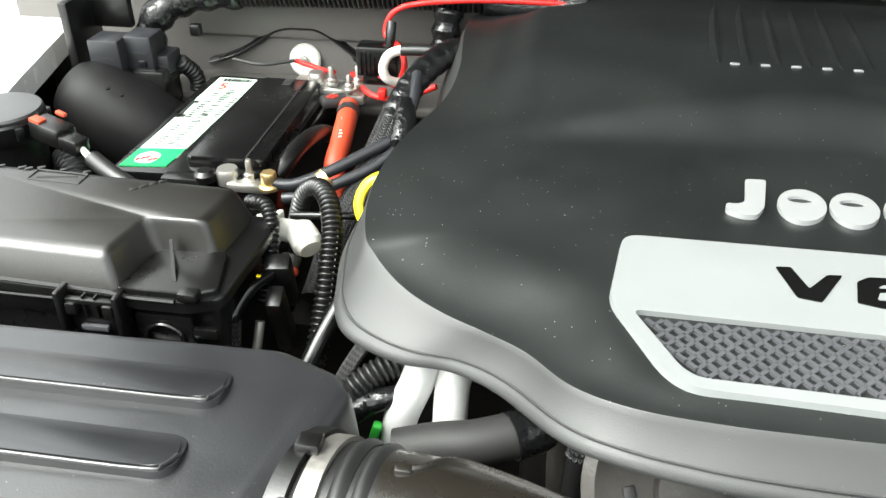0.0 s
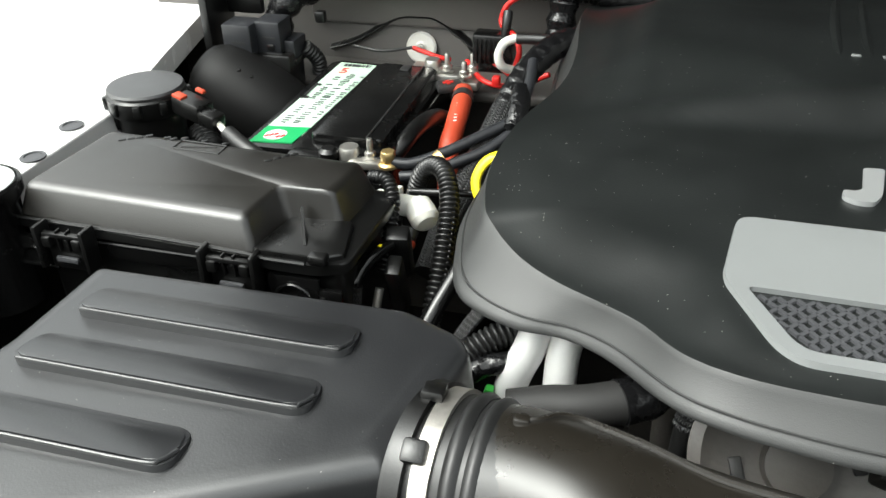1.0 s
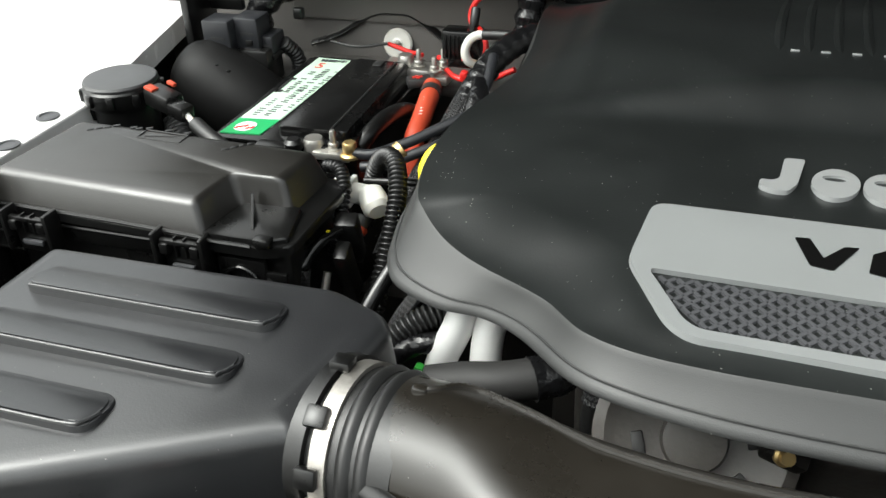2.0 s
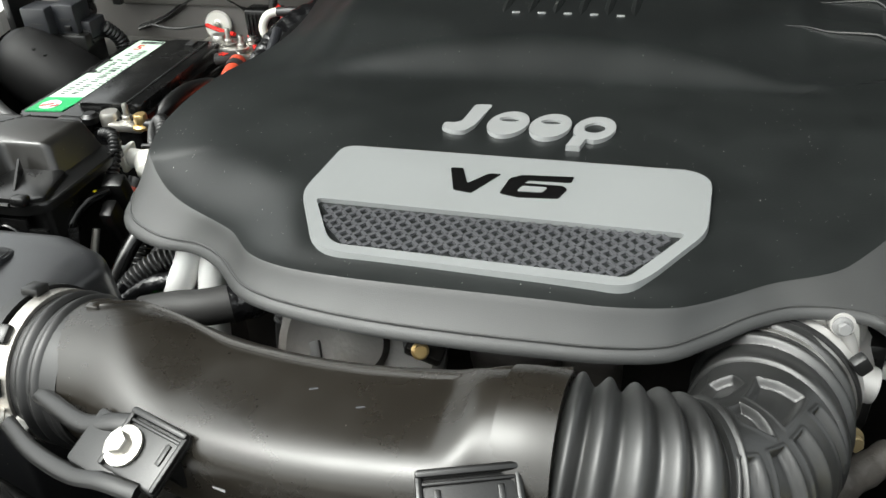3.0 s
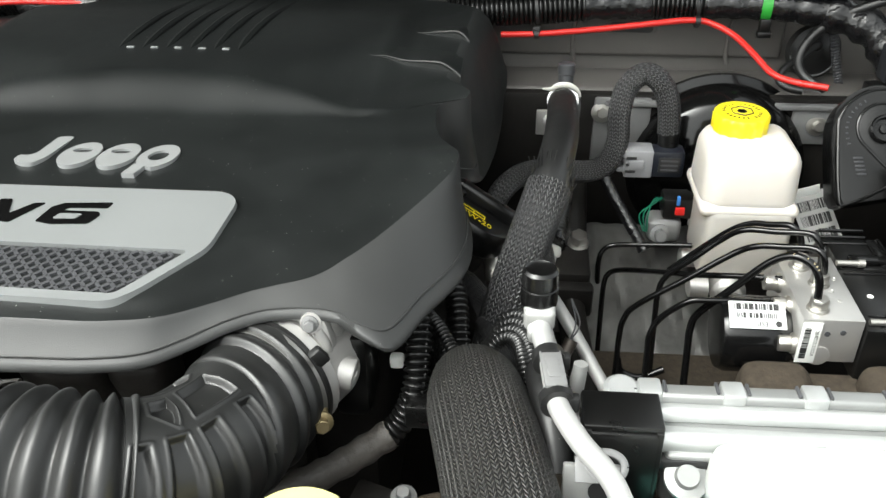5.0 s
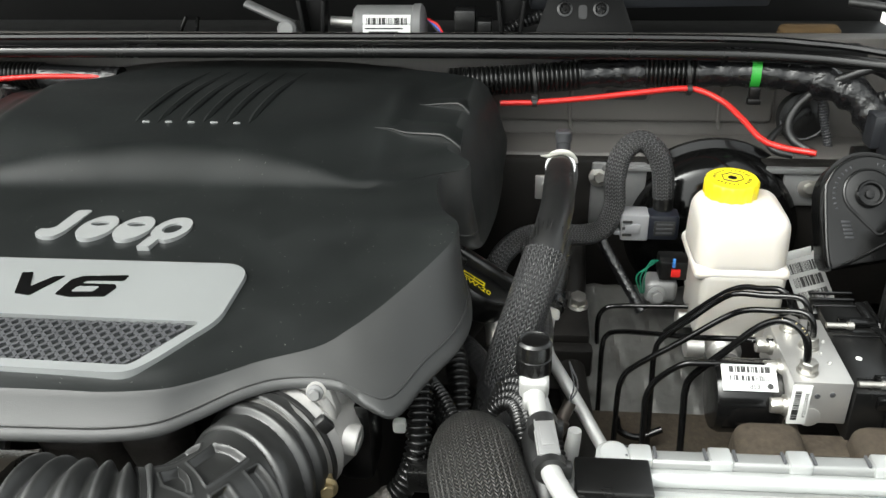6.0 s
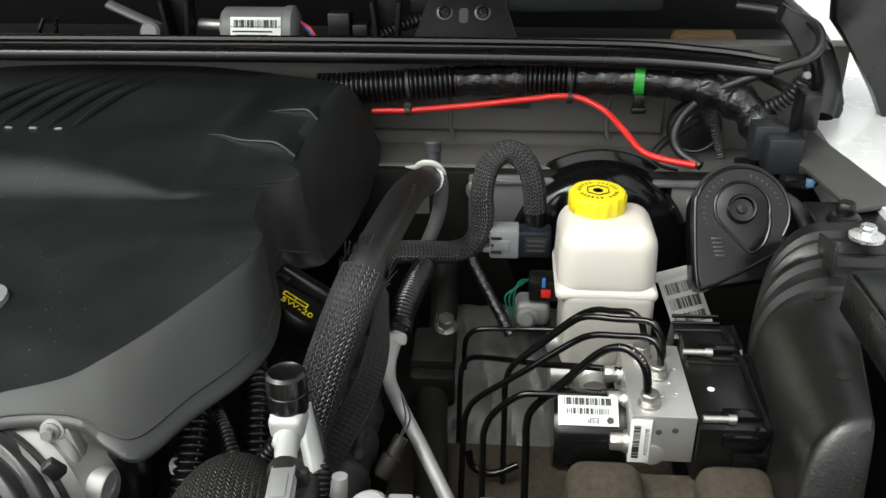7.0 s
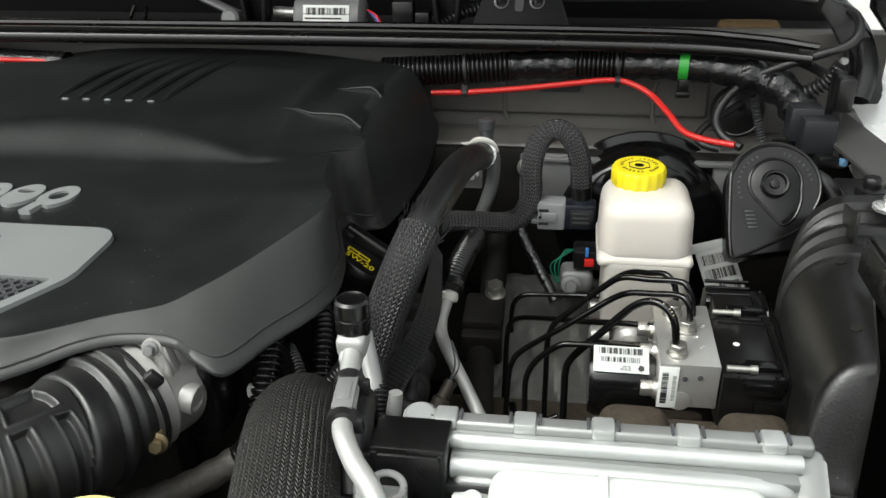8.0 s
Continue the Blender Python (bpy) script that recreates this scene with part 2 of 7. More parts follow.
def sweep(pts, r, n=14, step=0.006, ring=None, flat=1.0, ends=True, straight=False, power=None):
    """A tube along a smooth line. r: a radius or a function of metres along and whole length; ring: (pitch, depth) of corrugations."""
    if ring:
        step = ring[0] / 10
    line = [Vector(q) for q in pts] if straight else smooth_line(pts, step)
    if ring:
        far = [0.0]
        for a, b in zip(line, line[1:]):
            far.append(far[-1] + (b - a).length)
        want = np.arange(0, far[-1], step)
        line = [Vector([float(np.interp(w, far, [q[k] for q in line])) for k in range(3)]) for w in want]
    bm = bmesh.new()
    uvl = bm.loops.layers.uv.new("UVMap")
    far = [0.0]
    for a, b in zip(line, line[1:]):
        far.append(far[-1] + (b - a).length)
    side = None
    rings = []
    for i, q in enumerate(line):
        t = (line[min(i + 1, len(line) - 1)] - line[max(i - 1, 0)]).normalized()
        if side is None:
            side = t.cross(Vector((0, 0, 1)) if abs(t.z) < 0.9 else Vector((0, 1, 0))).normalized()
        side = (side - t * side.dot(t)).normalized()
        up = side.cross(t)
        rr = r(far[i], far[-1]) if callable(r) else r
        if ring:
            rr += ring[1] * (2 * abs(math.sin(3.1416 * far[i] / ring[0])) - 1)
        fl = flat(far[i], far[-1]) if callable(flat) else flat
        row = []
        for k in range(n):
            c, s = math.cos(6.2832 * k / n), math.sin(6.2832 * k / n)
            grow = 1.0
            if power:
                e = power(far[i], far[-1])
                grow = (abs(c) ** e + abs(s) ** e) ** (-1 / e)
            row.append(bm.verts.new(q + rr * grow * (c * side + fl * s * up)))
        rings.append(row)
    for i in range(len(rings) - 1):
        for k in range(n):
            f = bm.faces.new((rings[i][k], rings[i][(k + 1) % n], rings[i + 1][(k + 1) % n], rings[i + 1][k]))
            for lp, (u, v) in zip(f.loops, ((k, far[i]), (k + 1, far[i]), (k + 1, far[i + 1]), (k, far[i + 1]))):
                lp[uvl].uv = (u / n, v)
    if ends:
        bm.faces.new(rings[0][::-1])
        bm.faces.new(rings[-1])
    return bm


def lathe(profile, at=(0, 0, 0), axis=(0, 0, 1), n=28, ripple=None):
    """A turned shape from (radius, height) pairs. ripple: (count, depth, from height, to height) for knurled rims."""
    bm = bmesh.new()
    rings = []
    for r, h in profile:
        row = []
        for k in range(n):
            a = 6.2832 * k / n
            rr = r
            if ripple and ripple[2] <= h <= ripple[3]:
                rr = r + ripple[1] * (1 if (k * ripple[0] * 2 // n) % 2 else -1)
            row.append(bm.verts.new((rr * math.cos(a), rr * math.sin(a), h)))
        rings.append(row)
    for i in range(len(rings) - 1):
        for k in range(n):
            bm.faces.new((rings[i][k], rings[i][(k + 1) % n], rings[i + 1][(k + 1) % n], rings[i + 1][k]))
    bm.faces.new(rings[0][::-1])
    bm.faces.new(rings[-1])
    q = Vector(axis).normalized().to_track_quat("Z", "Y").to_matrix().to_4x4()
    return placed(bm, Matrix.Translation(at) @ q)


def prism(poly, z0, z1, bev=0.0, m=None, seg=2):
    """A slab with the given outline in x, y, from z0 up to z1, its upper edge rounded."""
    bm = bmesh.new()
    low = [bm.verts.new((x, y, z0)) for x, y in poly]
    top = [bm.verts.new((x, y, z1)) for x, y in poly]
    n = len(poly)
    for k in range(n):
        bm.faces.new((low[k], low[(k + 1) % n], top[(k + 1) % n], top[k]))
    bm.faces.new(low[::-1])
    lid = bm.faces.new(top)
    if bev:
        bmesh.ops.bevel(bm, geom=list(lid.edges), offset=bev, segments=seg, affect="EDGES", profile=0.5)
    return placed(bm, m) if m is not None else bm


def round_poly(poly, r, n=5):
    """An outline with its corners rounded by about r."""
    out = []
    k = len(poly)
    for i in range(k):
        a, b, c = (Vector(poly[j % k]) for j in (i - 1, i, i + 1))
        e1, e2 = min(r, (a - b).length * 0.48), min(r, (c - b).length * 0.48)
        p, q = b + (a - b).normalized() * e1, b + (c - b).normalized() * e2
        for j in range(n + 1):
            t = j / n
            s = (1 - t) ** 2 * p + 2 * t * (1 - t) * b + t * t * q
            out.append((s.x, s.y))
    return out


def hexbolt(at, axis=(0, 0, 1), r=0.006, h=0.006, flange=1.5):
    """A hexagonal bolt head on its flange."""
    hx = bmesh.new()
    bmesh.ops.create_cone(hx, cap_ends=True, segments=6, radius1=r, radius2=r * 0.97, depth=h)
    bmesh.ops.bevel(hx, geom=hx.edges[:], offset=r * 0.1, segments=1, affect="EDGES")
    q = Vector(axis).normalized().to_track_quat("Z", "Y").to_matrix().to_4x4()
    placed(hx, Matrix.Translation(at) @ q @ Matrix.Translation((0, 0, h * 0.5 + h * 0.2)))
    return join(hx, lathe([(r * flange, -0.001), (r * flange, h * 0.15), (r * 1.02, h * 0.3)], at, axis, 18))


def words(text, size, m, depth=0.0004, spacing=1.0, shear=0.0, align="CENTER"):
    """Letters in the built-in font, as a mesh in the plane of m."""
    cu = bpy.data.curves.new("letters", "FONT")
    cu.body, cu.size, cu.extrude, cu.align_x, cu.align_y = text, size, depth, align, "CENTER"
    cu.space_character, cu.shear, cu.resolution_u = spacing, shear, 3
    tmp = bpy.data.objects.new("letters", cu)
    scene.collection.objects.link(tmp)
    me = bpy.data.meshes.new_from_object(tmp.evaluated_get(bpy.context.evaluated_depsgraph_get()))
    bm = bmesh.new()
    bm.from_mesh(me)
    bpy.data.objects.remove(tmp)
    bpy.data.curves.remove(cu)
    bpy.data.meshes.remove(me)
    return placed(bm, m)


def bars(w, h, n, m, seed=1, thick=0.0004):
    """Upright bars of uneven width, as on a printed code."""
    rnd = random.Random(seed)
    out, x = [], -w / 2
    for _ in range(n):
        bw = rnd.choice((0.3, 0.5, 0.9)) * w / n
        out.append(placed(rbox((x + bw / 2, 0, 0), (bw, h, thick), 0), m))
        x += w / n
    return join(*out)


def facing(at, normal, up=(0, 0, 1)):
    """A pose whose z looks along normal and whose y is as near up as can be."""
    z = Vector(normal).normalized()
    x = Vector(up).cross(z).normalized()
    y = z.cross(x)
    return Matrix.Translation(at) @ Matrix((x, y, z)).transposed().to_4x4()


def settle(before, *d):
    """Moves every thing built since the set before was taken."""
    for ob in scene.objects:
        if ob not in before and ob.parent is None:
            ob.location += Vector(d)


def smoothstep(a, b, v):
    t = min(1.0, max(0.0, (v - a) / (b - a)))
    return t * t * (3 - 2 * t)

# ---- setting: ground, the bay's walls, cowl, hood and wings ----
bm = bmesh.new()
bmesh.ops.create_grid(bm, x_segments=2, y_segments=2, size=400)
solid("ground", bm, CONCRETE, "pale concrete ground under the car", "ground", kind="structure")

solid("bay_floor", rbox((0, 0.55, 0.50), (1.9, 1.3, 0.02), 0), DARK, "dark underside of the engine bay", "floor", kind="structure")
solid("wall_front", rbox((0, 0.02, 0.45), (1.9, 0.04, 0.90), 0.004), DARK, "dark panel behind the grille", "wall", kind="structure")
# below the view; added to keep low front light off the duct
solid("front_light_block", join(rbox((0, 0.045, 0.925), (1.7, 0.12, 0.05), 0.01), rbox((0, 0.0, 0.94), (1.7, 0.03, 0.06), 0.01)), PLASTIC, "unseen black panel over the radiator, added to block low front light", "panel", kind="structure")
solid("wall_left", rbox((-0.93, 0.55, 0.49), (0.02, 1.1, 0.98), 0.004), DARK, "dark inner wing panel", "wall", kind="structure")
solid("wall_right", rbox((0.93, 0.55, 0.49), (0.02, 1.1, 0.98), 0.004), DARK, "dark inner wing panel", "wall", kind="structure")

# firewall: an upper plate, pressed panels, and a ledge that juts forward low down
fw = thing("firewall", "grey-brown painted steel firewall behind the engine", "firewall", (0, 1.03, 0.6), kind="structure")
part("plate", rbox((0, 1.055, 0.555), (1.9, 0.03, 1.11), 0.003), FIREWALL, fw)
part("pressed_panel", rbox((0.52, 1.037, 1.03), (0.42, 0.012, 0.075), 0.006, seg=3), FIREWALL, fw)
part("pressed_panel", rbox((-0.52, 1.037, 1.03), (0.36, 0.012, 0.08), 0.006, seg=3), FIREWALL, fw)
part("ledge", rbox((0.60, 1.000, 0.966), (0.62, 0.08, 0.016), 0.007, seg=3), FIREWALL, fw)
part("ledge", rbox((-0.55, 1.0, 0.93), (0.62, 0.09, 0.016), 0.006, seg=3), FIREWALL, fw)
# lower firewall, coloured near-black for the shade behind the brake parts
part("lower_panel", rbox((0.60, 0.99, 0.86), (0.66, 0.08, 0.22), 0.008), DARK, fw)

cowl = thing("cowl", "black cowl tray with a rubber hood seal", "cowl", (0, 1.1, 1.1), kind="structure")
part("tray", rbox((0, 1.19, 1.062), (1.9, 0.30, 0.02), 0.004), COWL, cowl)
part("rear_panel", rbox((0, 1.30, 1.16), (1.9, 0.02, 0.20), 0.004), COWL, cowl)
part("seal", sweep([(-0.9, 0.93, 1.095), (-0.7, 0.972, 1.101), (-0.3, 0.985, 1.103), (0.2, 0.99, 1.104), (0.6, 0.985, 1.104), (0.74, 0.968, 1.104), (0.83, 0.94, 1.102)], 0.009, 10, 0.02), SATIN, cowl)
part("seal_lip", sweep([(-0.9, 0.955, 1.108), (-0.7, 0.997, 1.115), (0, 1.012, 1.118), (0.6, 1.01, 1.118), (0.76, 0.985, 1.117), (0.84, 0.955, 1.113)], 0.005, 8, 0.02), SATIN, cowl)
part("channel", rbox((0, 1.03, 1.098), (1.66, 0.05, 0.012), 0.003), COWL, cowl)

hood = thing("hood", "raised hood, black liner on its underside", "hood", (0, 1.2, 1.17), kind="structure")
hm = pose(0, 1.17, 1.19, 127, 0, 0)
part("liner", prism(round_poly([(-.86, 0), (.86, 0), (.74, 1.22), (-.74, 1.22)], .05), -.01, .01, .006), LINER, hood).matrix_basis = hm
part("skin", prism(round_poly([(-.90, -.02), (.90, -.02), (.78, 1.27), (-.78, 1.27)], .06), -.04, -.03, .004), WHITE_PAINT, hood).matrix_basis = hm
part("rear_edge", rbox((0.1, 1.17, 1.176), (1.34, 0.05, 0.05), 0.008), GLOSSY, hood)

for s, nm in ((-1, "wing_left"), (1, "wing_right")):
    w = thing(nm, "white painted wing beside the engine bay", "wing", (s * 0.95, 0.5, 0.6), kind="structure")
    poly = [(s * (0.775 if s < 0 else 0.885), 0.30), (s * (0.775 if s < 0 else 0.885), 0.68), (s * (0.815 if s < 0 else 0.885), 0.83), (s * (0.86 if s < 0 else 0.90), 1.02), (s * 0.93, 1.25), (s * 1.16, 1.25), (s * 1.16, 0.0), (s * (0.775 if s < 0 else 0.885), 0.0)]
    part("top", prism(poly if s > 0 else poly[::-1], 0.97, 1.0 if s < 0 else 1.035, 0.003), WHITE_PAINT, w, angle=15)
    part("side", rbox((s * 1.16, 0.62, 0.50), (0.03, 1.26, 0.98), 0.01), WHITE_PAINT, w)

# ---- engine cover ----
from mathutils.bvhtree import BVHTree


def cover_height(x, y):
    z = 1.0475 + 0.055 * (min(y, 0.64) - 0.42)
    # a crescent step across the middle, then the higher rear deck
    run = max(0.010, 0.050 - 0.036 * (x / 0.2) ** 2)
    side = smoothstep(0.262, 0.225, abs(x - 0.005))
    u = min(1.0, max(0.0, (y - 0.641 - 0.03 * x) / run))
    h = 0.56 * run
    z += side * (h * (0.75 * u + 0.25 * u * u * (3 - 2 * u)) + (0.027 - h) * smoothstep(0.655, 0.80, y))
    z += 0.010 * (1 - side) * smoothstep(0.67, 0.78, y) - 0.010 * smoothstep(0.86, 1.05, y)
    z -= 0.006 * math.exp(-(((abs(x) - 0.235) / 0.045) ** 2 + ((y - 0.50) / 0.09) ** 2))
    z += 0.010 * smoothstep(0.60, 0.75, y) * smoothstep(0.22, 0.27, abs(x))
    return z


def engine_cover():
    t = thing("engine_cover", "large moulded black plastic engine cover, dusty", "engine cover", (0, 0.65, 0.98))
    edge = [
        ((0, .314, 1.014), (0, .334, 1.040)), ((.05, .315, 1.014), (.05, .334, 1.040)), ((.089, .317, 1.014), (.087, .335, 1.039)), ((.125, .324, 1.015), (.122, .341, 1.038)),
        ((.151, .340, 1.018), (.142, .350, 1.037)), ((.178, .358, 1.023), (.166, .367, 1.036)), ((.207, .371, 1.0245), (.190, .384, 1.036)),
        ((.247, .372, 1.0235), (.230, .402, 1.038)), ((.272, .361, 1.016), (.252, .421, 1.043)),
        ((.292, .363, 1.008), (.270, .443, 1.047)), ((.311, .409, 1.007), (.288, .469, 1.052)), ((.331, .457, 1.003), (.308, .501, 1.058)), ((.339, .505, .999), (.324, .533, 1.063)),
        ((.3345, .553, 1.000), (.3275, .562, 1.066)), ((.324, .588, 1.004), (.317, .590, 1.0605)), ((.314, .620, 1.000), (.306, .614, 1.0585)),
        ((.309, .652, .990), (.300, .645, 1.060)), ((.310, .680, .980), (.302, .673, 1.064)), ((.330, .690, .972), (.326, .683, 1.068)), ((.340, .712, .965), (.333, .703, 1.073)),
        ((.348, .76, .962), (.338, .75, 1.076)), ((.354, .82, .960), (.344, .82, 1.079)), ((.358, .92, .963), (.350, .934, 1.0765)), ((.352, .995, 1.00), (.336, .987, 1.070)), ((.245, 1.03, 1.04), (.24, 1.016, 1.072)), ((.03, 1.065, 1.04), (.03, 1.053, 1.076)),
        ((-.17, 1.05, 1.04), (-.17, 1.035, 1.07)), ((-.30, 1.03, 1.01), (-.295, 1.015, 1.045)), ((-.33, .93, 1.0), (-.31, .92, 1.06)),
        ((-.325, .80, .995), (-.30, .80, 1.055)), ((-.33, .72, .99), (-.302, .715, 1.054)), ((-.348, .64, .99), (-.325, .62, 1.053)),
        ((-.352, .55, .992), (-.331, .545, 1.048)), ((-.341, .481, .996), (-.323, .492, 1.042)), ((-.334, .455, .995), (-.312, .475, 1.035)), ((-.322, .437, .994), (-.296, .458, 1.029)),
        ((-.301, .423, .994), (-.277, .442, 1.026)), ((-.276, .413, .995), (-.254, .427, 1.025)), ((-.243, .407, .998), (-.226, .411, 1.026)),
        ((-.211, .386, 1.003), (-.199, .393, 1.028)), ((-.173, .346, 1.010), (-.170, .362, 1.032)), ((-.141, .329, 1.013), (-.135, .343, 1.037)), ((-.095, .319, 1.014), (-.090, .336, 1.039)), ((-.05, .315, 1.014), (-.048, .334, 1.040))]
    both = [Vector((*a, )) for a, _ in edge], [Vector(b) for _, b in edge]
    n = len(edge)
    per = 6

    def loop(p):
        out = []
        for i in range(n):
            a, b, c, d = p[i - 1], p[i], p[(i + 1) % n], p[(i + 2) % n]
            for j in range(per):
                u = j / per
                out.append(0.5 * (2 * b + (c - a) * u + (2 * a - 5 * b + 4 * c - d) * u * u + (3 * b - a - 3 * c + d) * u ** 3))
        return out

    rim, crease = loop(both[0]), loop(both[1])
    mid = Vector((0.0, 0.565, 0))
    rows = []
    rows.append([q + Vector((0, 0, -0.004)) + (Vector((mid.x, mid.y, q.z)) - q).normalized() * 0.005 for q in rim])
    rows.append([q + (q - Vector((mid.x, mid.y, q.z))).normalized() * 0.0035 + Vector((0, 0, -0.003)) for q in rim])
    rows.append([q + (q - Vector((mid.x, mid.y, q.z))).normalized() * 0.0035 for q in rim])
    rows.append([q + Vector((0, 0, 0.003)) for q in rim])
    # behind the scoop the flank rounds over into the top
    soft = [smoothstep(.690, .715, q.y) * smoothstep(.20, .29, q.x) for q in crease]
    corner = list(crease)
    crease = [q.lerp(Vector((q.x - .030, q.y - .008 * smoothstep(.90, .96, q.y), q.z + .004)), w) for q, w in zip(crease, soft)]
    for k in (0.12, 0.35, 0.6, 0.82, 0.95):
        row = []
        for a, b, c, w in zip(rim, crease, corner, soft):
            out = (a - Vector((mid.x, mid.y, a.z))).normalized()
            bow = 0.0012 * math.sin(3.1416 * k)
            q = a.lerp(b, k).lerp(a.lerp(c, k).lerp(c.lerp(b, k), k), w) + Vector((0, 0, 0.003 * (1 - k))) - out * bow
            row.append(q)
        rows.append(row)
    top = 64
    for k in range(top):
        s = 1 - (k + 0.12) ** 1.0 / (top + 0.4)
        row = []
        for q in crease:
            x, y = mid.x + (q.x - mid.x) * s, mid.y + (q.y - mid.y) * s
            w = smoothstep(1.01, 0.90 - 0.16 * smoothstep(0.12, 0.22, abs(q.x)), s)
            z = q.z * (1 - w) + cover_height(x, y) * w 
            row.append(Vector((x, y, z)))
        rows.append(row)
    m = len(rim)

    def skin(some, wanted=range(m)):
        out = bmesh.new()
        grid = [[out.verts.new(q) for q in row] for row in some]
        for a, b in zip(grid, grid[1:]):
            for k in wanted:
                out.faces.new((a[k], a[(k + 1) % m], b[(k + 1) % m], b[k]))
        return out, grid

    # grained edge apron, lightened for sky light; smoother satin top inside the crease
    smooth = [k for k in range(m) if soft[k] > .5]
    part("apron", skin(rows[:10], [k for k in range(m) if k not in smooth])[0], GRAINED, t, "grained grey-black apron, tone lifted for sky light", angle=50)
    # a fine moulded bead runs along the apron just above its lower edge
    front = [k for k in range(m) if k not in smooth]
    start = next(i for i in range(len(front)) if front[i] - front[i - 1] != 1 and i) if any(front[i] - front[i - 1] != 1 for i in range(1, len(front))) else 0
    bead = [rows[4][k] + (rim[k] - Vector((mid.x, mid.y, rim[k].z))).normalized() * .0004 for k in front[start:] + front[:start]]
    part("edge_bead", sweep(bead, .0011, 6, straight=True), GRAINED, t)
    # flank of the same plastic, its colour lifted against the shade there
    part("rear_flank", skin(rows[:10], smooth)[0], mat("lit_matte_black_flank", (.0175, .0188, .0185), .58, grain=.9, grain_scale=600, var=.5, dust=1.0, spec=.3), t, angle=80)
    bm, grid = skin(rows[9:])
    bm.faces.new(grid[-1])
    tree = BVHTree.FromBMesh(bm)

    def top_at(x, y):
        hit = tree.ray_cast(Vector((x, y, 1.5)), Vector((0, 0, -1)))[0]
        return hit.z if hit else cover_height(x, y)

    part("shell", bm, COVER, t, "satin black top", angle=50)

    # silver plate with a sunk mesh grille
    plate = [(-.1415, .497), (.1385, .4965), (.1515, .484), (.1475, .4165), (.113, .362), (.098, .3475), (-.1055, .354), (-.120, .364), (-.1505, .424)]
    grille = [(-.1365, .4165), (.1344, .412), (.098, .357), (-.101, .3625), (-.110, .369)]
    pl, gr = round_poly(plate, 0.012), round_poly(grille, 0.006)
    tilt = Matrix.Identity(4)
    tilt[2][1] = 0.055
    tilt[2][3] = 1.0478 - 0.055 * 0.42
    bm = bmesh.new()
    outer_t = [bm.verts.new((x, y, 0.0035)) for x, y in pl]
    outer_b = [bm.verts.new((x * 1.008, (y - 0.43) * 1.01 + 0.43, -0.003)) for x, y in pl]
    inner_t = [bm.verts.new((x, y, 0.0035)) for x, y in gr]
    inner_b = [bm.verts.new((x, y, -0.002)) for x, y in gr]
    for rowa, rowb in ((outer_b, outer_t), (inner_t, inner_b)):
        k = len(rowa)
        for i in range(k):
            bm.faces.new((rowa[i], rowa[(i + 1) % k], rowb[(i + 1) % k], rowb[i]))
    rim_edges = [bm.edges.get((r[i], r[(i + 1) % len(r)])) for r in (outer_t, inner_t) for i in range(len(r))]
    bmesh.ops.triangle_fill(bm, edges=rim_edges, use_beauty=True)
    face = part("name_plate", placed(bm, tilt), SILVER, t, "silver painted plate with rounded corners")
    part("grille_floor", placed(prism(gr, -0.004, -0.0015), tilt), INK, face)
    # expanded mesh: raised diamond-shaped links
    bm = bmesh.new()
    px, py = 0.0112, 0.0058
    rows_n = 11

    def inside(x, y):
        hit = False
        for (x1, y1), (x2, y2) in zip(gr, gr[1:] + gr[:1]):
            if (y1 > y) != (y2 > y) and x < (x2 - x1) * (y - y1) / (y2 - y1) + x1:
                hit = not hit
        return hit

    def strut(a, b):
        d = Vector((b[0] - a[0], b[1] - a[1], 0))
        s = Vector((-d.y, d.x, 0)).normalized() * 0.0017
        va = [Vector((*a, -0.0012)) + s, Vector((*a, -0.0012)) - s, Vector((*b, -0.0012)) - s, Vector((*b, -0.0012)) + s]
        up = [q + Vector((0, 0, 0.0028)) - (q - (va[0] + va[2]) / 2) * 0.2 for q in va]
        lo = [bm.verts.new(q) for q in va]
        hi = [bm.verts.new(q) for q in up]
        bm.faces.new(hi)
        for i in range(4):
            bm.faces.new((lo[i], lo[(i + 1) % 4], hi[(i + 1) % 4], hi[i]))

    for j in range(-2, rows_n + 2):
        for i in range(-24, 25):
            x = i * px + (px / 2 if j % 2 else 0)
            y = 0.360 + j * py
            for dx in (-px / 2, px / 2):
                a, b = (x, y), (x + dx, y + py)
                if inside(*a) and inside(*b):
                    strut(a, b)
    tagged(part("grille_mesh", placed(bm, tilt), GREYPL, face, "dark diamond mesh"), kind="stuff")

    # engine-size lettering, sunk black strokes
    vee = [(-.0452, .473), (-.0355, .474), (-.0276, .4525), (-.0141, .4685), (-.0045, .4695), (-.0222, .4398), (-.0363, .4424)]
    six = [(-.0012, .4425), (.0128, .4392), (.0424, .4415), (.0475, .4545), (.0440, .4590), (.0140, .4590), (.0180, .4635), (.0493, .4645), (.0510, .4730), (.0112, .4700), (.0030, .4640)]
    for poly in (vee, six):
        part("letter", placed(prism(round_poly(poly, .0015, 2), 0.002, 0.0042), tilt), GLOSSY, face, "black letter of the engine size")
    part("letter_gap", placed(prism(round_poly([(.0112, .4465), (.0300, .4475), (.0330, .4545), (.0142, .4540)], .002, 3), 0.003, 0.0047), tilt), SILVER, face)
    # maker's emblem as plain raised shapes

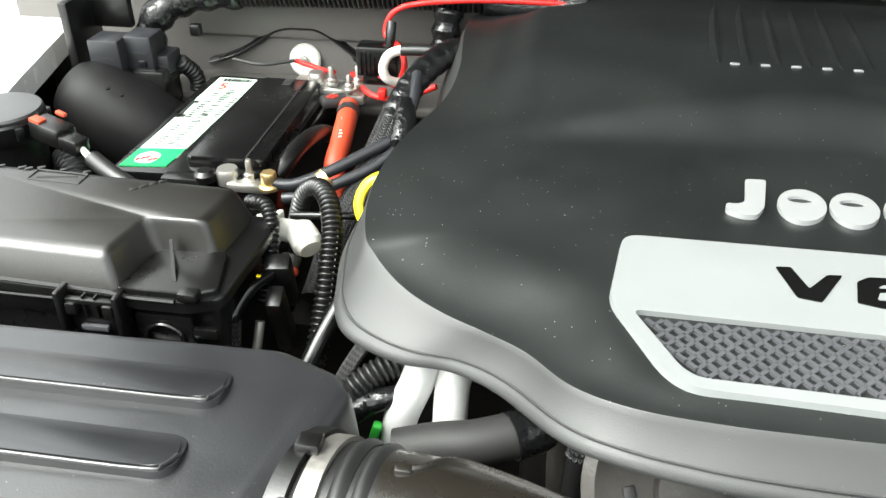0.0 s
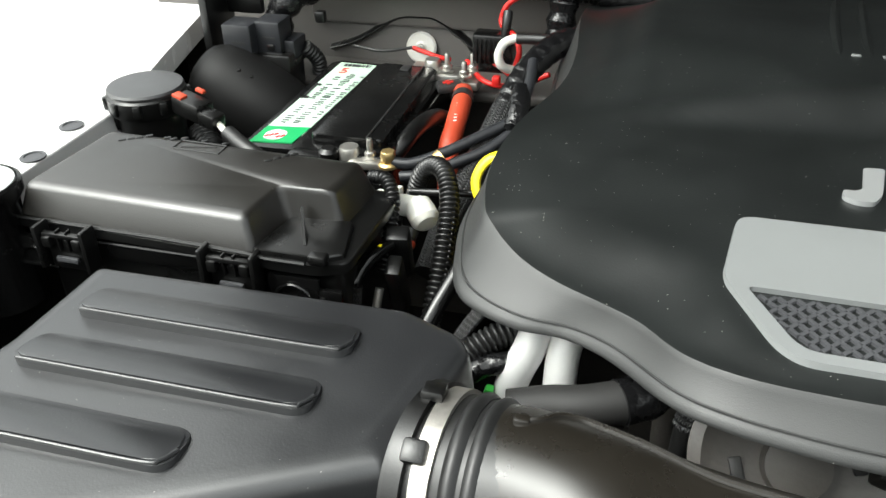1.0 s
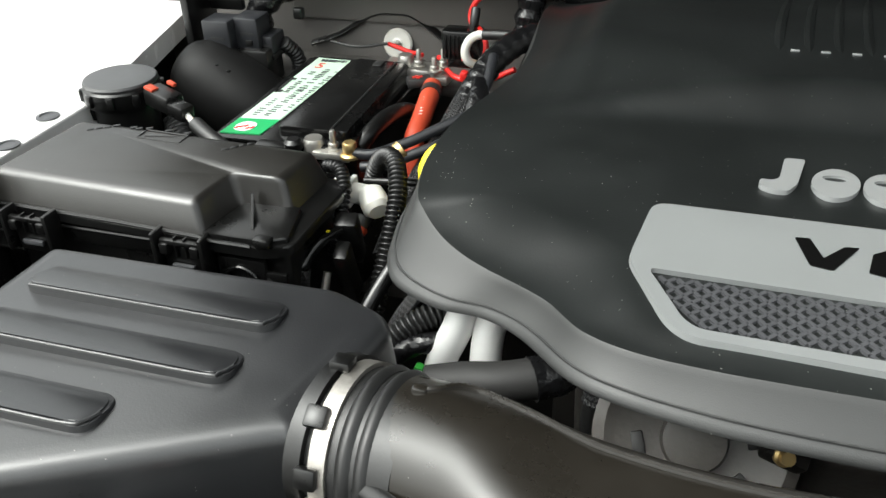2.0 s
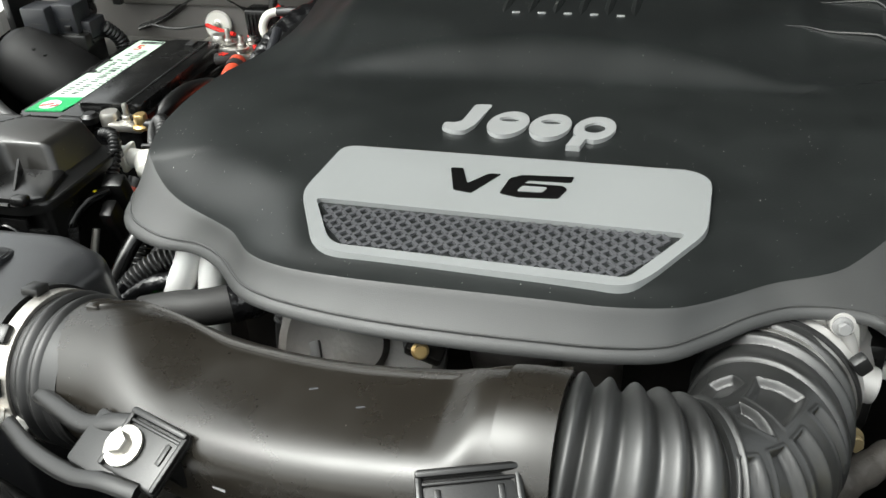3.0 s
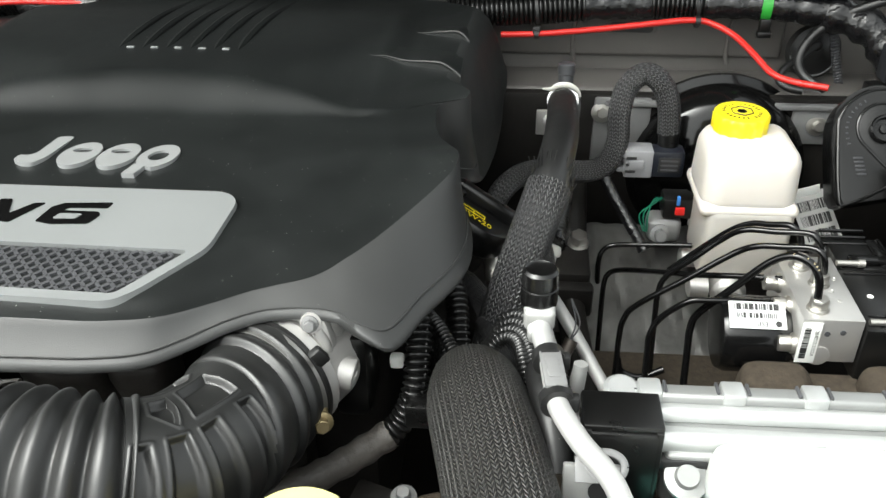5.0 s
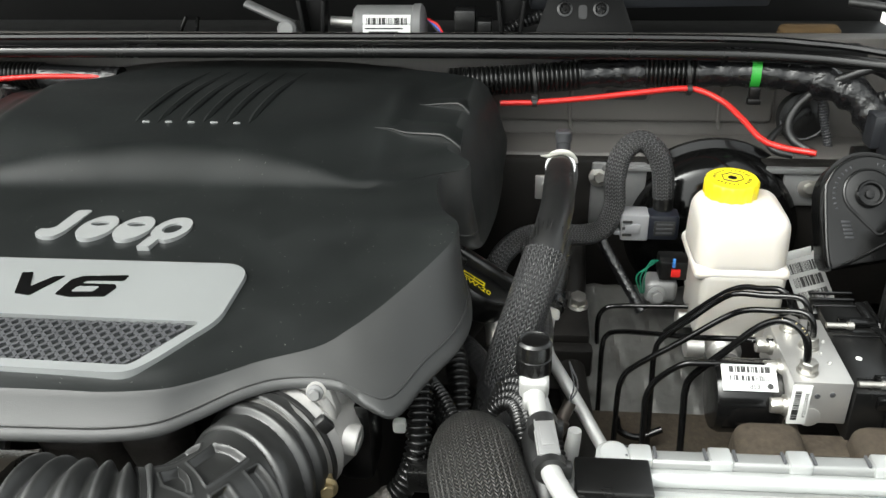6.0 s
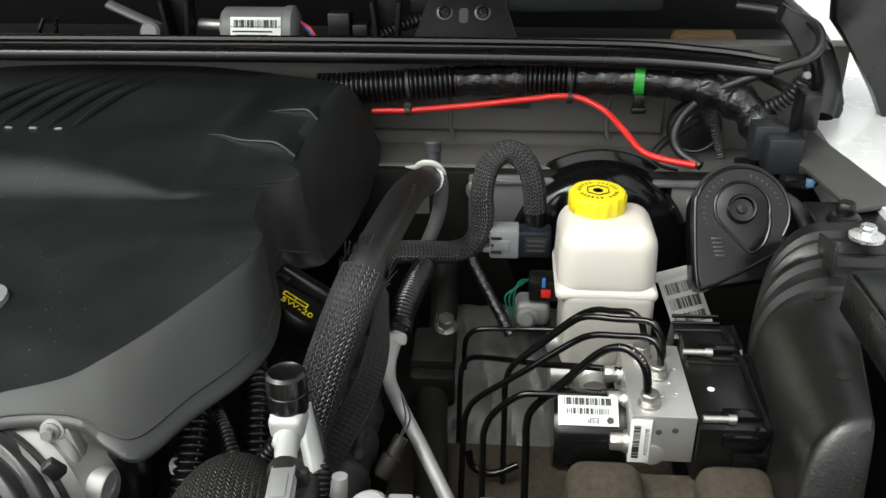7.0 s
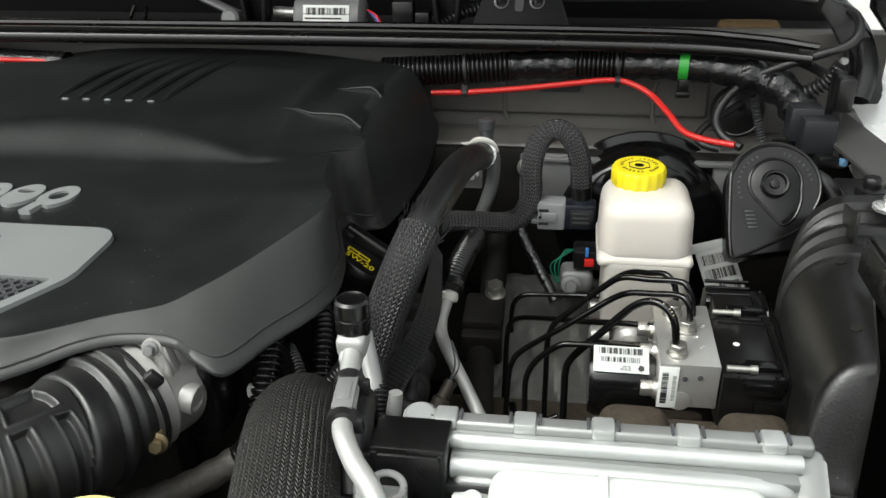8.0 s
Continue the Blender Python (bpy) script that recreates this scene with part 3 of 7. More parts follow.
    def raised(outer, inner):
        z = cover_height(0, 0.55)
        outer, inner = [(x * .97, .558 + (y - .55) * .95) for x, y in outer], [(x * .97, .558 + (y - .55) * .95) for x, y in inner or ()]
        out = bmesh.new()
        rings = [[out.verts.new((x, y, h)) for x, y in poly] for poly, h in ((outer, z - .003), (outer, z + .0030), (inner, z + .0030), (inner, z - .003)) if poly]
        edges = []
        for k, (a, b) in enumerate(zip(rings, rings[1:])):
            if k != 1:
                for i in range(len(a)):
                    out.faces.new((a[i], a[(i + 1) % len(a)], b[(i + 1) % len(b)], b[i]))
        for r in rings[1:3]:
            edges += [out.edges.get((r[i], r[(i + 1) % len(r)])) for i in range(len(r))]
        bmesh.ops.triangle_fill(out, edges=edges, use_beauty=True)
        return out

    def oval(cx, cy, rx, ry, lean=.12, n=28):
        return [(cx + rx * math.cos(6.2832 * k / n) + lean * ry * math.sin(6.2832 * k / n), cy + ry * math.sin(6.2832 * k / n)) for k in range(n)]

    hook = round_poly([(-.0515, .583), (-.0355, .584), (-.0430, .538), (-.0500, .5245), (-.0610, .5240), (-.0715, .5300), (-.0700, .5420), (-.0625, .5400), (-.0560, .5450)], .004, 3)
    part("emblem", raised(hook, None), EMBLEM, t, "raised silver emblem hook")
    part("emblem", raised(oval(-.0150, .5470, .0175, .0250), oval(-.0150, .5545, .0095, .0050)), EMBLEM, t, "raised silver emblem oval")
    part("emblem", raised(oval(.0220, .5470, .0175, .0250), oval(.0220, .5545, .0095, .0050)), EMBLEM, t, "raised silver emblem oval")
    tail = oval(.0600, .5470, .0175, .0245)[:19] + [(.0440, .5300), (.0395, .5095), (.0510, .5095), (.0545, .5250)]
    tail += oval(.0600, .5470, .0175, .0245)[22:]
    part("emblem", raised(tail, oval(.0600, .5480, .0090, .0105)), EMBLEM, t, "raised silver emblem block")
    # rear ribs with small bright ends
    for k in range(6):
        x = -0.056 + 0.0265 * k
        part("rib", sweep([(x, 0.752, cover_height(x, 0.76) - 0.006), (x, 0.80, cover_height(x, 0.80) - 0.0022), (x + 0.006, 0.88, cover_height(x, 0.88) - 0.0022), (x + 0.02, 0.99, cover_height(x, 0.99) - 0.006)], 0.0055, 8, 0.02), COVER, t)
    for k in range(5):
        x = -0.043 + 0.0265 * k
        part("chip", rbox((x, 0.758, cover_height(x, 0.758) + 0.0006), (0.0082, 0.0036, 0.002), 0.0006), SILVER, t, "small silver insert")
    # stepped shelves at the rear corner: each rises gently to a low front edge
    for (x1, y1, x2, y2, back) in ((0.195, 0.770, 0.318, 0.724, 0.07), (0.245, 0.854, 0.322, 0.816, 0.06)):
        bm = bmesh.new()
        rows, crest = [], []
        for i in range(13):
            u = i / 12
            x, y = x1 + (x2 - x1) * u, y1 + (y2 - y1) * u
            lift = 0.0085 * smoothstep(0.0, 0.95, u) * (1 - 0.75 * smoothstep(0.94, 1.0, u))
            base = top_at(x, y)
            crest.append((x, y, base - 0.0012 + lift))
            rows.append([bm.verts.new(q) for q in ((x, y - 0.004, base - 0.012), (x, y - 0.002, base - 0.0015 + lift * 0.8), (x, y + 0.002, base - 0.0015 + lift), (x, y + back * 0.5, top_at(x, y + back * 0.5) - 0.0015 + lift * 0.45), (x, y + back, top_at(x, y + back) - 0.003))])
        for a, b in zip(rows, rows[1:]):
            for k in range(4):
                bm.faces.new((a[k], b[k], b[k + 1], a[k + 1]))
        bm.faces.new(rows[-1])
        part("shelf", bm, COVER, t)
        # thin bead in the lighter plastic paints the highlight along the front edge
        part("shelf_glint", sweep([Vector(q) for q in crest[2:]], lambda d, L: .0012 * smoothstep(0, L * .6, d) + .0002, 8), GRAINED, t)
    return t


engine_cover()

# ---- battery side ----
def fuse_box():
    t = thing("fuse_box", "black plastic fuse box with a clipped-down lid", "fuse box", (-0.6, 0.53, 0.88))
    base = [(-.735, .482), (-.722, .592), (-.436, .584), (-.438, .474)]
    part("base", prism(round_poly(base, .008, 3), .86, .978, .003), PLASTIC, t)
    lip = [(-.748, .470), (-.736, .605), (-.424, .592), (-.430, .470), (-.452, .459), (-.497, .459), (-.516, .463)]
    part("lip", prism(round_poly(lip, .007, 3), .977, .9865, .0025), PLASTIC, t)
    # lid: a raised field with a sunk corner
    lid = [(-.745, .471), (-.733, .602), (-.447, .592), (-.4525, .519), (-.503, .518), (-.508, .461)]
    inset = [(-.735, .477), (-.724, .595), (-.457, .586), (-.461, .5255), (-.511, .5245), (-.5155, .468)]
    low, top = round_poly(lid, .007, 4), round_poly(inset, .007, 4)
    flat = [(x + (-.59 - x) * .014, y + (.532 - y) * .045) for x, y in top]
    crown = [(x + (-.59 - x) * .05, y + (.532 - y) * .16) for x, y in top]
    bm = bmesh.new()
    rows = [[bm.verts.new((x, y, z)) for x, y in ring] for ring, z in ((low, .985), (top, 1.0125), (flat, 1.0162), (crown, 1.0182))]
    for r1, r2 in zip(rows, rows[1:]):
        for k in range(len(r1)):
            bm.faces.new((r1[k], r1[(k + 1) % len(r1)], r2[(k + 1) % len(r1)], r2[k]))
    bm.faces.new(rows[-1])
    lid_ob = part("lid", bm, LID, t, "black lid with a sunk corner", angle=62)
    part("corner_floor", prism(round_poly([(-.512, .464), (-.500, .522), (-.446, .525), (-.434, .474), (-.452, .463), (-.495, .463)], .004, 3), .984, .992, .002), PLASTIC, t)
    for x0, y0, x1, y1 in ((-.470, .478, -.487, .514),):
        bm = prism([(x0 - .0013, y0), (x0 + .0013, y0), (x1 + .0013, y1), (x1 - .0013, y1)], .990, 1.006)
        for v in bm.verts:
            if v.co.z > 1.0 and abs(v.co.y - y0) < 1e-4:
                v.co.z = .9925
        part("gusset", bm, HORN, t)
    part("corner_tab", rbox((-.452, .463, .992), (.016, .012, .009), .003), PLASTIC, t)
    # latches along the front, each between two ears
    for x in (-.688, -.529):
        la = part("latch", join(rbox((x, .462, .962), (.040, .010, .030), .002), rbox((x - .0235, .4575, .971), (.0045, .018, .042), .0015), rbox((x + .0235, .4575, .971), (.0045, .018, .042), .0015)), PLASTIC, t)
        part("latch_bar", join(rbox((x, .4555, .983), (.040, .006, .005), .0015), rbox((x - .015, .4545, .977), (.009, .009, .011), .002), rbox((x + .015, .4545, .977), (.009, .009, .011), .002)), PLASTIC, la)
        part("latch_tab", rbox((x, .4545, .959), (.022, .004, .005), .001), GREYPL, la, "worn grey tab")
        for dx in (-.005, .005):
            part("latch_rib", rbox((x + dx, .4565, .978), (.0016, .006, .020), .0004), PLASTIC, la)
    for x in (-.728, -.477):
        ca = part("catch", join(rbox((x, .466, .958), (.046, .008, .026), .002), rbox((x, .4605, .946), (.048, .006, .0035), .001)), SATIN, t)
        part("bail", sweep([(x - .016, .4595, .947), (x - .013, .4595, .958), (x, .4595, .964), (x + .013, .4595, .958), (x + .016, .4595, .947)], .0017, 6), SATIN, ca)
    part("catch", rbox((-.446, .466, .955), (.022, .006, .010), .002), SATIN, t)
    part("front_slot", rbox((-.608, .473, .963), (.10, .006, .016), .002), GLOSSY, t)
    part("front_bead", sweep([(-.744, .4685, .9880), (-.60, .4660, .9880), (-.515, .4620, .9880), (-.497, .4585, .9880), (-.462, .4585, .9880)], .0020, 6, straight=True), PLASTIC, t)
    part("front_bead", sweep([(-.665, .470, .9715), (-.553, .470, .9715)], .0016, 6, straight=True), PLASTIC, t)
    # raised marks on the lid
    z = 1.0185
    fr = [(-.640, .569), (-.592, .567), (-.592, .584), (-.640, .586)]
    for (ax, ay), (bx, by) in zip(fr, fr[1:] + fr[:1]):
        part("embossed_mark", sweep([(ax, ay, z), (bx, by, z)], .0008, 6, straight=True), PLASTIC, lid_ob)
    for x, y in ((-.698, .574), (-.691, .579), (-.684, .583), (-.677, .588), (-.657, .588), (-.650, .587), (-.640, .5905), (-.618, .590), (-.596, .589), (-.541, .566), (-.535, .572), (-.529, .578), (-.523, .583)):
        part("embossed_mark", rbox((x, y, z - .0003), (.007, .004, .0014), .0005, (0, 0, 35)), PLASTIC, lid_ob)
    part("embossed_mark", sweep([(-.634, .573, z), (-.600, .580, z)], .0007, 6, straight=True), PLASTIC, lid_ob)
    return t


fuse_box()


def air_box():
    t = thing("air_box", "black plastic air filter box with three raised ribs", "air box", (-0.5, 0.32, 0.83))
    rim = [(-.612, .300), (-.607, .400), (-.352, .405), (-.306, .386), (-.297, .370), (-.318, .252), (-.326, .250), (-.66, .072)]
    top = [(-.603, .302), (-.599, .390), (-.359, .394), (-.322, .378), (-.315, .366), (-.332, .266), (-.337, .262), (-.65, .094)]
    low, high = round_poly(rim, .006, 4), round_poly(top, .006, 4)
    inner = [(x + (-.46 - x) * .05, y + (.31 - y) * .07) for x, y in high]
    rings = [[(x, y, .80) for x, y in low], [(x, y, .940) for x, y in low]]
    for k in range(6):
        a = radians(90 * k / 5)
        u, v = 1 - math.cos(a), math.sin(a)
        rings.append([(p[0] + (q[0] - p[0]) * (.25 + .75 * u), p[1] + (q[1] - p[1]) * (.25 + .75 * u), .990 + .0155 * v) for p, q in zip(low, high)])
    rings.append([(x, y, 1.0075) for x, y in inner])
    bm = bmesh.new()
    rows = [[bm.verts.new(q) for q in r] for r in rings]
    for a, b in zip(rows, rows[1:]):
        for k in range(len(a)):
            bm.faces.new((a[k], a[(k + 1) % len(a)], b[(k + 1) % len(a)], b[k]))
    bm.faces.new(rows[-1])
    part("lid", bm, AIRLID, t, angle=40)
    # ribs: flush at the back, rising to a stepped front edge
    for x0, x1, y0, y1 in ((-.578, -.378, .334, .366), (-.586, -.382, .278, .309), (-.598, -.439, .217, .250)):
        for grow, front, back in ((.0022, .0070, .0024), (0, .0095, .0028)):
            out = round_poly([(x0 - grow, y0 - grow), (x1 + grow, y0 + .002 - grow), (x1 + grow, y1 + grow), (x0 - grow, y1 + grow)], .013, 6)
            bm = prism(out, 1.000, 1.0065, .0008, seg=2)
            for v in bm.verts:
                if v.co.z > 1.004:
                    v.co.z += front - (front - back) * (v.co.y - y0) / (y1 - y0)
            part("rib" if not grow else "rib_step", bm, AIRLID, t)
        part("rib_bead", sweep([(x0 + .006, y0 - .0012, 1.0146), ((x0 + x1) / 2, y0 - .0006, 1.0146), (x1 - .014, y0 + .0002, 1.0146), (x1 - .003, y0 + .005, 1.0140), (x1 + .0012, y0 + .016, 1.0118)], .0012, 8, .003), AIRLID, t)
    part("moulded_line", sweep([(-.578, .306, 1.0078), (-.572, .309, 1.0080), (-.560, .308, 1.0080), (-.535, .305, 1.0078)], .0007, 6), AIRLID, t)
    return t


air_box()


def battery():
    t = thing("battery", "black car battery with a green and white label strip", "battery", (-.58, .84, .77))
    part("case", rbox((-.580, .838, .86), (.168, .272, .178), .006), SATIN, t)
    part("top", prism(round_poly([(-.664, .702), (-.498, .708), (-.500, .972), (-.662, .974)], .010, 4), .945, .958, .003), SATIN, t)
    lid = part("lid", prism(round_poly([(-.590, .722), (-.506, .726), (-.508, .945), (-.588, .948)], .008, 4), .957, .970, .004), SATIN, t, "raised black vent lid")
    part("seam", sweep([(-.525, .726, .9705), (-.527, .944, .9705)], .0012, 6), INK, lid)
    part("handle_recess", rbox((-.548, .935, .9705), (.012, .018, .002), .001), INK, lid)
    z = .9588
    part("label", prism([(-.657, .735), (-.607, .739), (-.598, .965), (-.650, .967)], .957, z), mat("green_tinted_label", (.50, .66, .53), .38, var=.08), t, "pale green and white printed label strip")
    part("label_band", prism([(-.655, .752), (-.607, .756), (-.6035, .84), (-.653, .84)], .957, z + .0003), LGREEN, t, "pale green field of the label")
    part("label_front", prism([(-.659, .712), (-.610, .718), (-.606, .760), (-.656, .754)], .957, z + .0006), DGREEN, t, "green end of the label")
    rnd = random.Random(4)
    for k in range(27):
        y = .768 + .0060 * k
        for x0, w in ((-.643, rnd.uniform(.004, .009)), (-.628, rnd.uniform(.006, .012)), (-.613, rnd.uniform(.003, .008))):
            if rnd.random() < .78:
                part("print_line", rbox((x0 + .0004 * k, y + rnd.uniform(-.001, .001), z + .0007), (w, .0019, .0006), 0), GREYPL, t)
    part("print_line", rbox((-.651, .862, z + .0007), (.0035, .05, .0006), 0), INK, t)
    part("print_line", rbox((-.648, .842, z + .0007), (.009, .007, .0006), 0), INK, t)
    part("print_line", rbox((-.648, .884, z + .0007), (.007, .005, .0006), 0), INK, t)
    bars_m = pose(-.622, .957, z + .0006, 0, 0, 2)
    part("print_line", bars(.038, .008, 14, bars_m, 5, .0005), GREYPL, t)
    part("red_mark", words("5", .026, pose(-.634, .936, z + .0006, 0, 0, 0), .0002), REDINK, t, "red printed figure")
    part("flame_mark", prism(round_poly([(-.648, .722), (-.632, .720), (-.624, .730), (-.626, .744), (-.640, .748), (-.650, .738)], .006, 3), z, z + .0010), LABEL, t, "pale printed blot")
    for k in range(5):
        part("print_line", rbox((-.645 + .0045 * k, .728 + .003 * (k % 3), z + .0014), (.0030, .006, .0006), 0, (0, 0, -30)), REDINK, t)
    # posts and clamps
    pos = part("positive_clamp", join(rbox((-.493, .950, .958), (.036, .034, .016), .003), rbox((-.525, .972, .958), (.05, .026, .010), .003), lathe([(.011, 0), (.011, .014), (.009, .018)], (-.522, .968, .955), n=18), rbox((-.472, .942, .955), (.04, .03, .012), .003)), STEEL, t, "grey metal battery clamp")
    for x, y, h in ((-.496, .946, .026), (-.470, .932, .022), (-.464, .952, .026)):
        part("stud", join(lathe([(.0035, 0), (.0035, h), (.0025, h + .002)], (x, y, .962), n=10), hexbolt((x, y, .968), r=.0065, h=.006)), STEEL, pos)
    neg = part("negative_clamp", join(lathe([(.012, 0), (.012, .012), (.010, .016)], (-.540, .712, .950), n=20), rbox((-.515, .708, .951), (.045, .022, .010), .003)), STEEL, t, "grey metal battery clamp")
    part("stud", join(lathe([(.0035, 0), (.0035, .022), (.0025, .024)], (-.516, .711, .954), n=10), hexbolt((-.516, .711, .956), r=.0065, h=.006)), STEEL, neg)
    part("stud", hexbolt((-.493, .703, .953), r=.0085, h=.014, flange=1.3), GOLD, neg, "yellow zinc nut")
    part("strap", join(rbox((-.585, .703, .950), (.045, .018, .018), .005), lathe([(.010, 0), (.011, .008), (.007, .012)], (-.560, .702, .955), n=16)), PLASTIC, t, "black hold-down clip")
    return t


left_side = set(scene.objects)
battery()


def cable(name, pts, r, material, label, category="cable", ring=None, n=12, group=""):
    ob = solid(name, sweep(pts, r, n, ring=ring), material, label, category, group)
    if ring and not callable(r):
        # the conduit's lengthwise slit and a band of tape at its end
        line = smooth_line(pts, .006)
        low = [q + Vector((r * .72, -r * .45, r * .35)) for q in line]
        part("slit", sweep(low, r * .09, 6, straight=True), INK, ob)
        part("tape_band", sweep([line[0], line[1], line[2]], r * 1.13, 14), TAPE, ob)
    return ob


# leads at the battery
oc = thing("starter_lead", "orange-red sleeved battery lead", "cable", (-.46, .86, .94))
part("sleeve", sweep([(-.464, .902, .958), (-.460, .886, .9575), (-.457, .860, .953), (-.4555, .830, .943), (-.455, .800, .928), (-.452, .782, .885)], .0122, 18), ORANGE, oc)
part("tie", sweep([(-.4605, .889, .9575), (-.4585, .877, .9565)], .0134, 18), INK, oc, "black tape band")
part("boot", rbox((-.482, .905, .963), (.032, .022, .012), .004, (0, 0, 25)), INK, oc, "black terminal boot")
part("plus_mark", join(rbox((-.483, .902, .9697), (.013, .004, .001), 0, (0, 0, 30)), rbox((-.483, .902, .9697), (.004, .011, .001), 0, (0, 0, 30))), REDINK, oc)
for k in range(7):
    part("print_mark", rbox((-.4575 + .0006 * k, .856 - .005 * k, .9638 - .0015 * k), (.004, .0012, .0008), 0, (14, 0, 20)), LABEL, oc)
cable("ground_lead", [(-.493, .703, .958), (-.468, .705, .957), (-.435, .722, .966), (-.405, .745, .976), (-.380, .765, .984)], .0060, DGREY, "grey-black battery ground lead")
cable("ground_lead", [(-.478, .696, .945), (-.455, .700, .948), (-.425, .715, .957), (-.395, .735, .966), (-.372, .760, .978)], .0060, DGREY, "grey-black battery ground lead")
solid("cable_tie", sweep([(-.441, .712, .958), (-.436, .716, .962)], .0115, 14), GOLD, "tan tape tie round two leads", "cable tie")
cable("battery_loom", [(-.530, .735, .90), (-.500, .75, .945), (-.488, .79, .958), (-.482, .84, .950), (-.478, .88, .93)], .010, PLASTIC, "black sleeved loom beside the battery")
tl = thing("taped_loom", "thick loom wrapped in shiny black tape", "loom", (-.36, .84, .98))
part("wrap", sweep([(-.300, .93, 1.030), (-.340, .895, 1.033), (-.368, .855, 1.020), (-.385, .815, .995), (-.395, .775, .965)], lambda d, L: .0150 + .0005 * math.sin(d * 420), 18, .003), TAPE, tl)
part("sleeve", sweep([(-.388, .80, .985), (-.402, .74, .95), (-.418, .68, .915), (-.425, .62, .88)], .0165, 18), SLEEVE_DARK, tl, "braided sleeve")
part("knot", sweep([(-.372, .80, 1.012), (-.369, .775, .999), (-.371, .752, .986)], lambda d, L: .009 + .003 * math.sin(d / L * 3.14), 12), TAPE, tl)
part("branch", sweep([(-.366, .835, 1.03), (-.364, .805, 1.015), (-.366, .785, 1.003)], .006, 10), DGREY, tl)
rb = thing("relay", "small square black relay with ribbed sides", "relay", (-.438, .948, .98))
part("case", join(rbox((-.436, .950, 1.001), (.050, .028, .038), .003), rbox((-.436, .948, .978), (.036, .02, .012), .001)), SATIN, rb)
for k in range(7):
    part("case_rib", rbox((-.455 + .0055 * k, .9355, 1.0), (.0016, .002, .030), .0004), SATIN, rb)
part("lead_boot", sweep([(-.421, .945, 1.018), (-.420, .948, 1.034), (-.420, .955, 1.045)], .006, 10), PLASTIC, rb)
cable("white_hoop", [(-.395, .915, 1.026), (-.404, .914, 1.026), (-.415, .910, 1.021), (-.421, .907, 1.008), (-.418, .907, .995), (-.409, .915, .987), (-.398, .925, .983)], .0056, WHITE_PL, "white cable sleeve bent in a hoop")
cable("black_lead", [(-.400, .915, 1.026), (-.375, .913, 1.028), (-.345, .910, 1.028), (-.32, .912, 1.028)], .0065, RUBBER, "short black lead with red ends")
for p in ((-.338, .909, 1.028), (-.345, .92, .985), (-.425, .915, .972)):
    solid("red_terminal", rbox(p, (.010, .012, .012), .003), RED, "red insulated crimp terminal", "terminal", "red terminals")
cable("red_lead", [(-.405, .93, .985), (-.400, .928, 1.005), (-.408, .940, 1.020), (-.430, .965, 1.026), (-.426, .969, 1.046), (-.412, .970, 1.058), (-.390, .971, 1.064), (-.35, .974, 1.068), (-.29, .978, 1.070), (-.20, .982, 1.068)], .0036, RED, "bright red cable arching to the firewall")
cable("red_lead", [(-.560, 1.005, .972), (-.52, .985, .970), (-.500, .973, .972)], .0030, RED, "thin red wire at the battery")
cable("red_lead", [(-.478, .975, .97), (-.455, .955, .972), (-.435, .94, .985), (-.41, .935, .972), (-.39, .94, .965)], .0036, RED, "thin red wire at the battery")
cable("red_lead", [(-.470, .96, .968), (-.44, .93, .962), (-.40, .92, .965), (-.36, .915, .985)], .0036, RED, "thin red wire at the battery")
cable("black_lead", [(-.64, .99, .975), (-.60, .985, .972), (-.56, 1.0, .974)], .0022, INK, "thin black wire behind the battery")

settle(left_side, .016, 0, 0)

# bracket behind the battery with its white washer
left_side = set(scene.objects)
br = thing("battery_bracket", "black pressed bracket with a white plastic washer", "bracket", (-.56, 1.03, .95))
arch = [(-.70, .950), (-.655, .966), (-.60, .998), (-.565, 1.003), (-.535, .997), (-.47, .950), (-.47, .90), (-.70, .90)]
part("web", placed(prism(arch, -.003, .003), Matrix.Translation((0, 1.010, 0)) @ pose(0, 0, 0, 90, 0, 0)), PLASTIC, br)
part("flange", sweep([(-.70, 1.000, .953), (-.655, 1.000, .969), (-.602, 1.000, 1.000), (-.565, 1.000, 1.005), (-.535, 1.000, .999), (-.470, 1.000, .953)], .0105, 8, flat=.4), PLASTIC, br)
for a, b in (((-.66, 1.003, .962), (-.60, 1.003, .985)), ((-.60, 1.003, .985), (-.555, 1.003, .992)), ((-.545, 1.003, .985), (-.48, 1.003, .930)), ((-.53, 1.003, .99), (-.505, 1.003, .93))):
    part("stiffener", sweep([a, b], .0028, 6), PLASTIC, br)
part("eye", lathe([(.010, 0), (.010, .004), (.006, .005)], (-.492, 1.004, .968), (0, -1, .2), 16), PLASTIC, br)
part("washer", lathe([(.0215, 0), (.0215, .003), (.019, .005), (.006, .005)], (-.566, .997, .962), (0, -1, .25), 28), WHITE_PL, br, "round white washer")
part("stud", join(lathe([(.003, 0), (.003, .014)], (-.566, .993, .963), (0, -1, .25), 10), hexbolt((-.566, .993, .963), (0, -1, .25), .006, .005)), STEEL, br)

settle(left_side, .024, .040, 0)

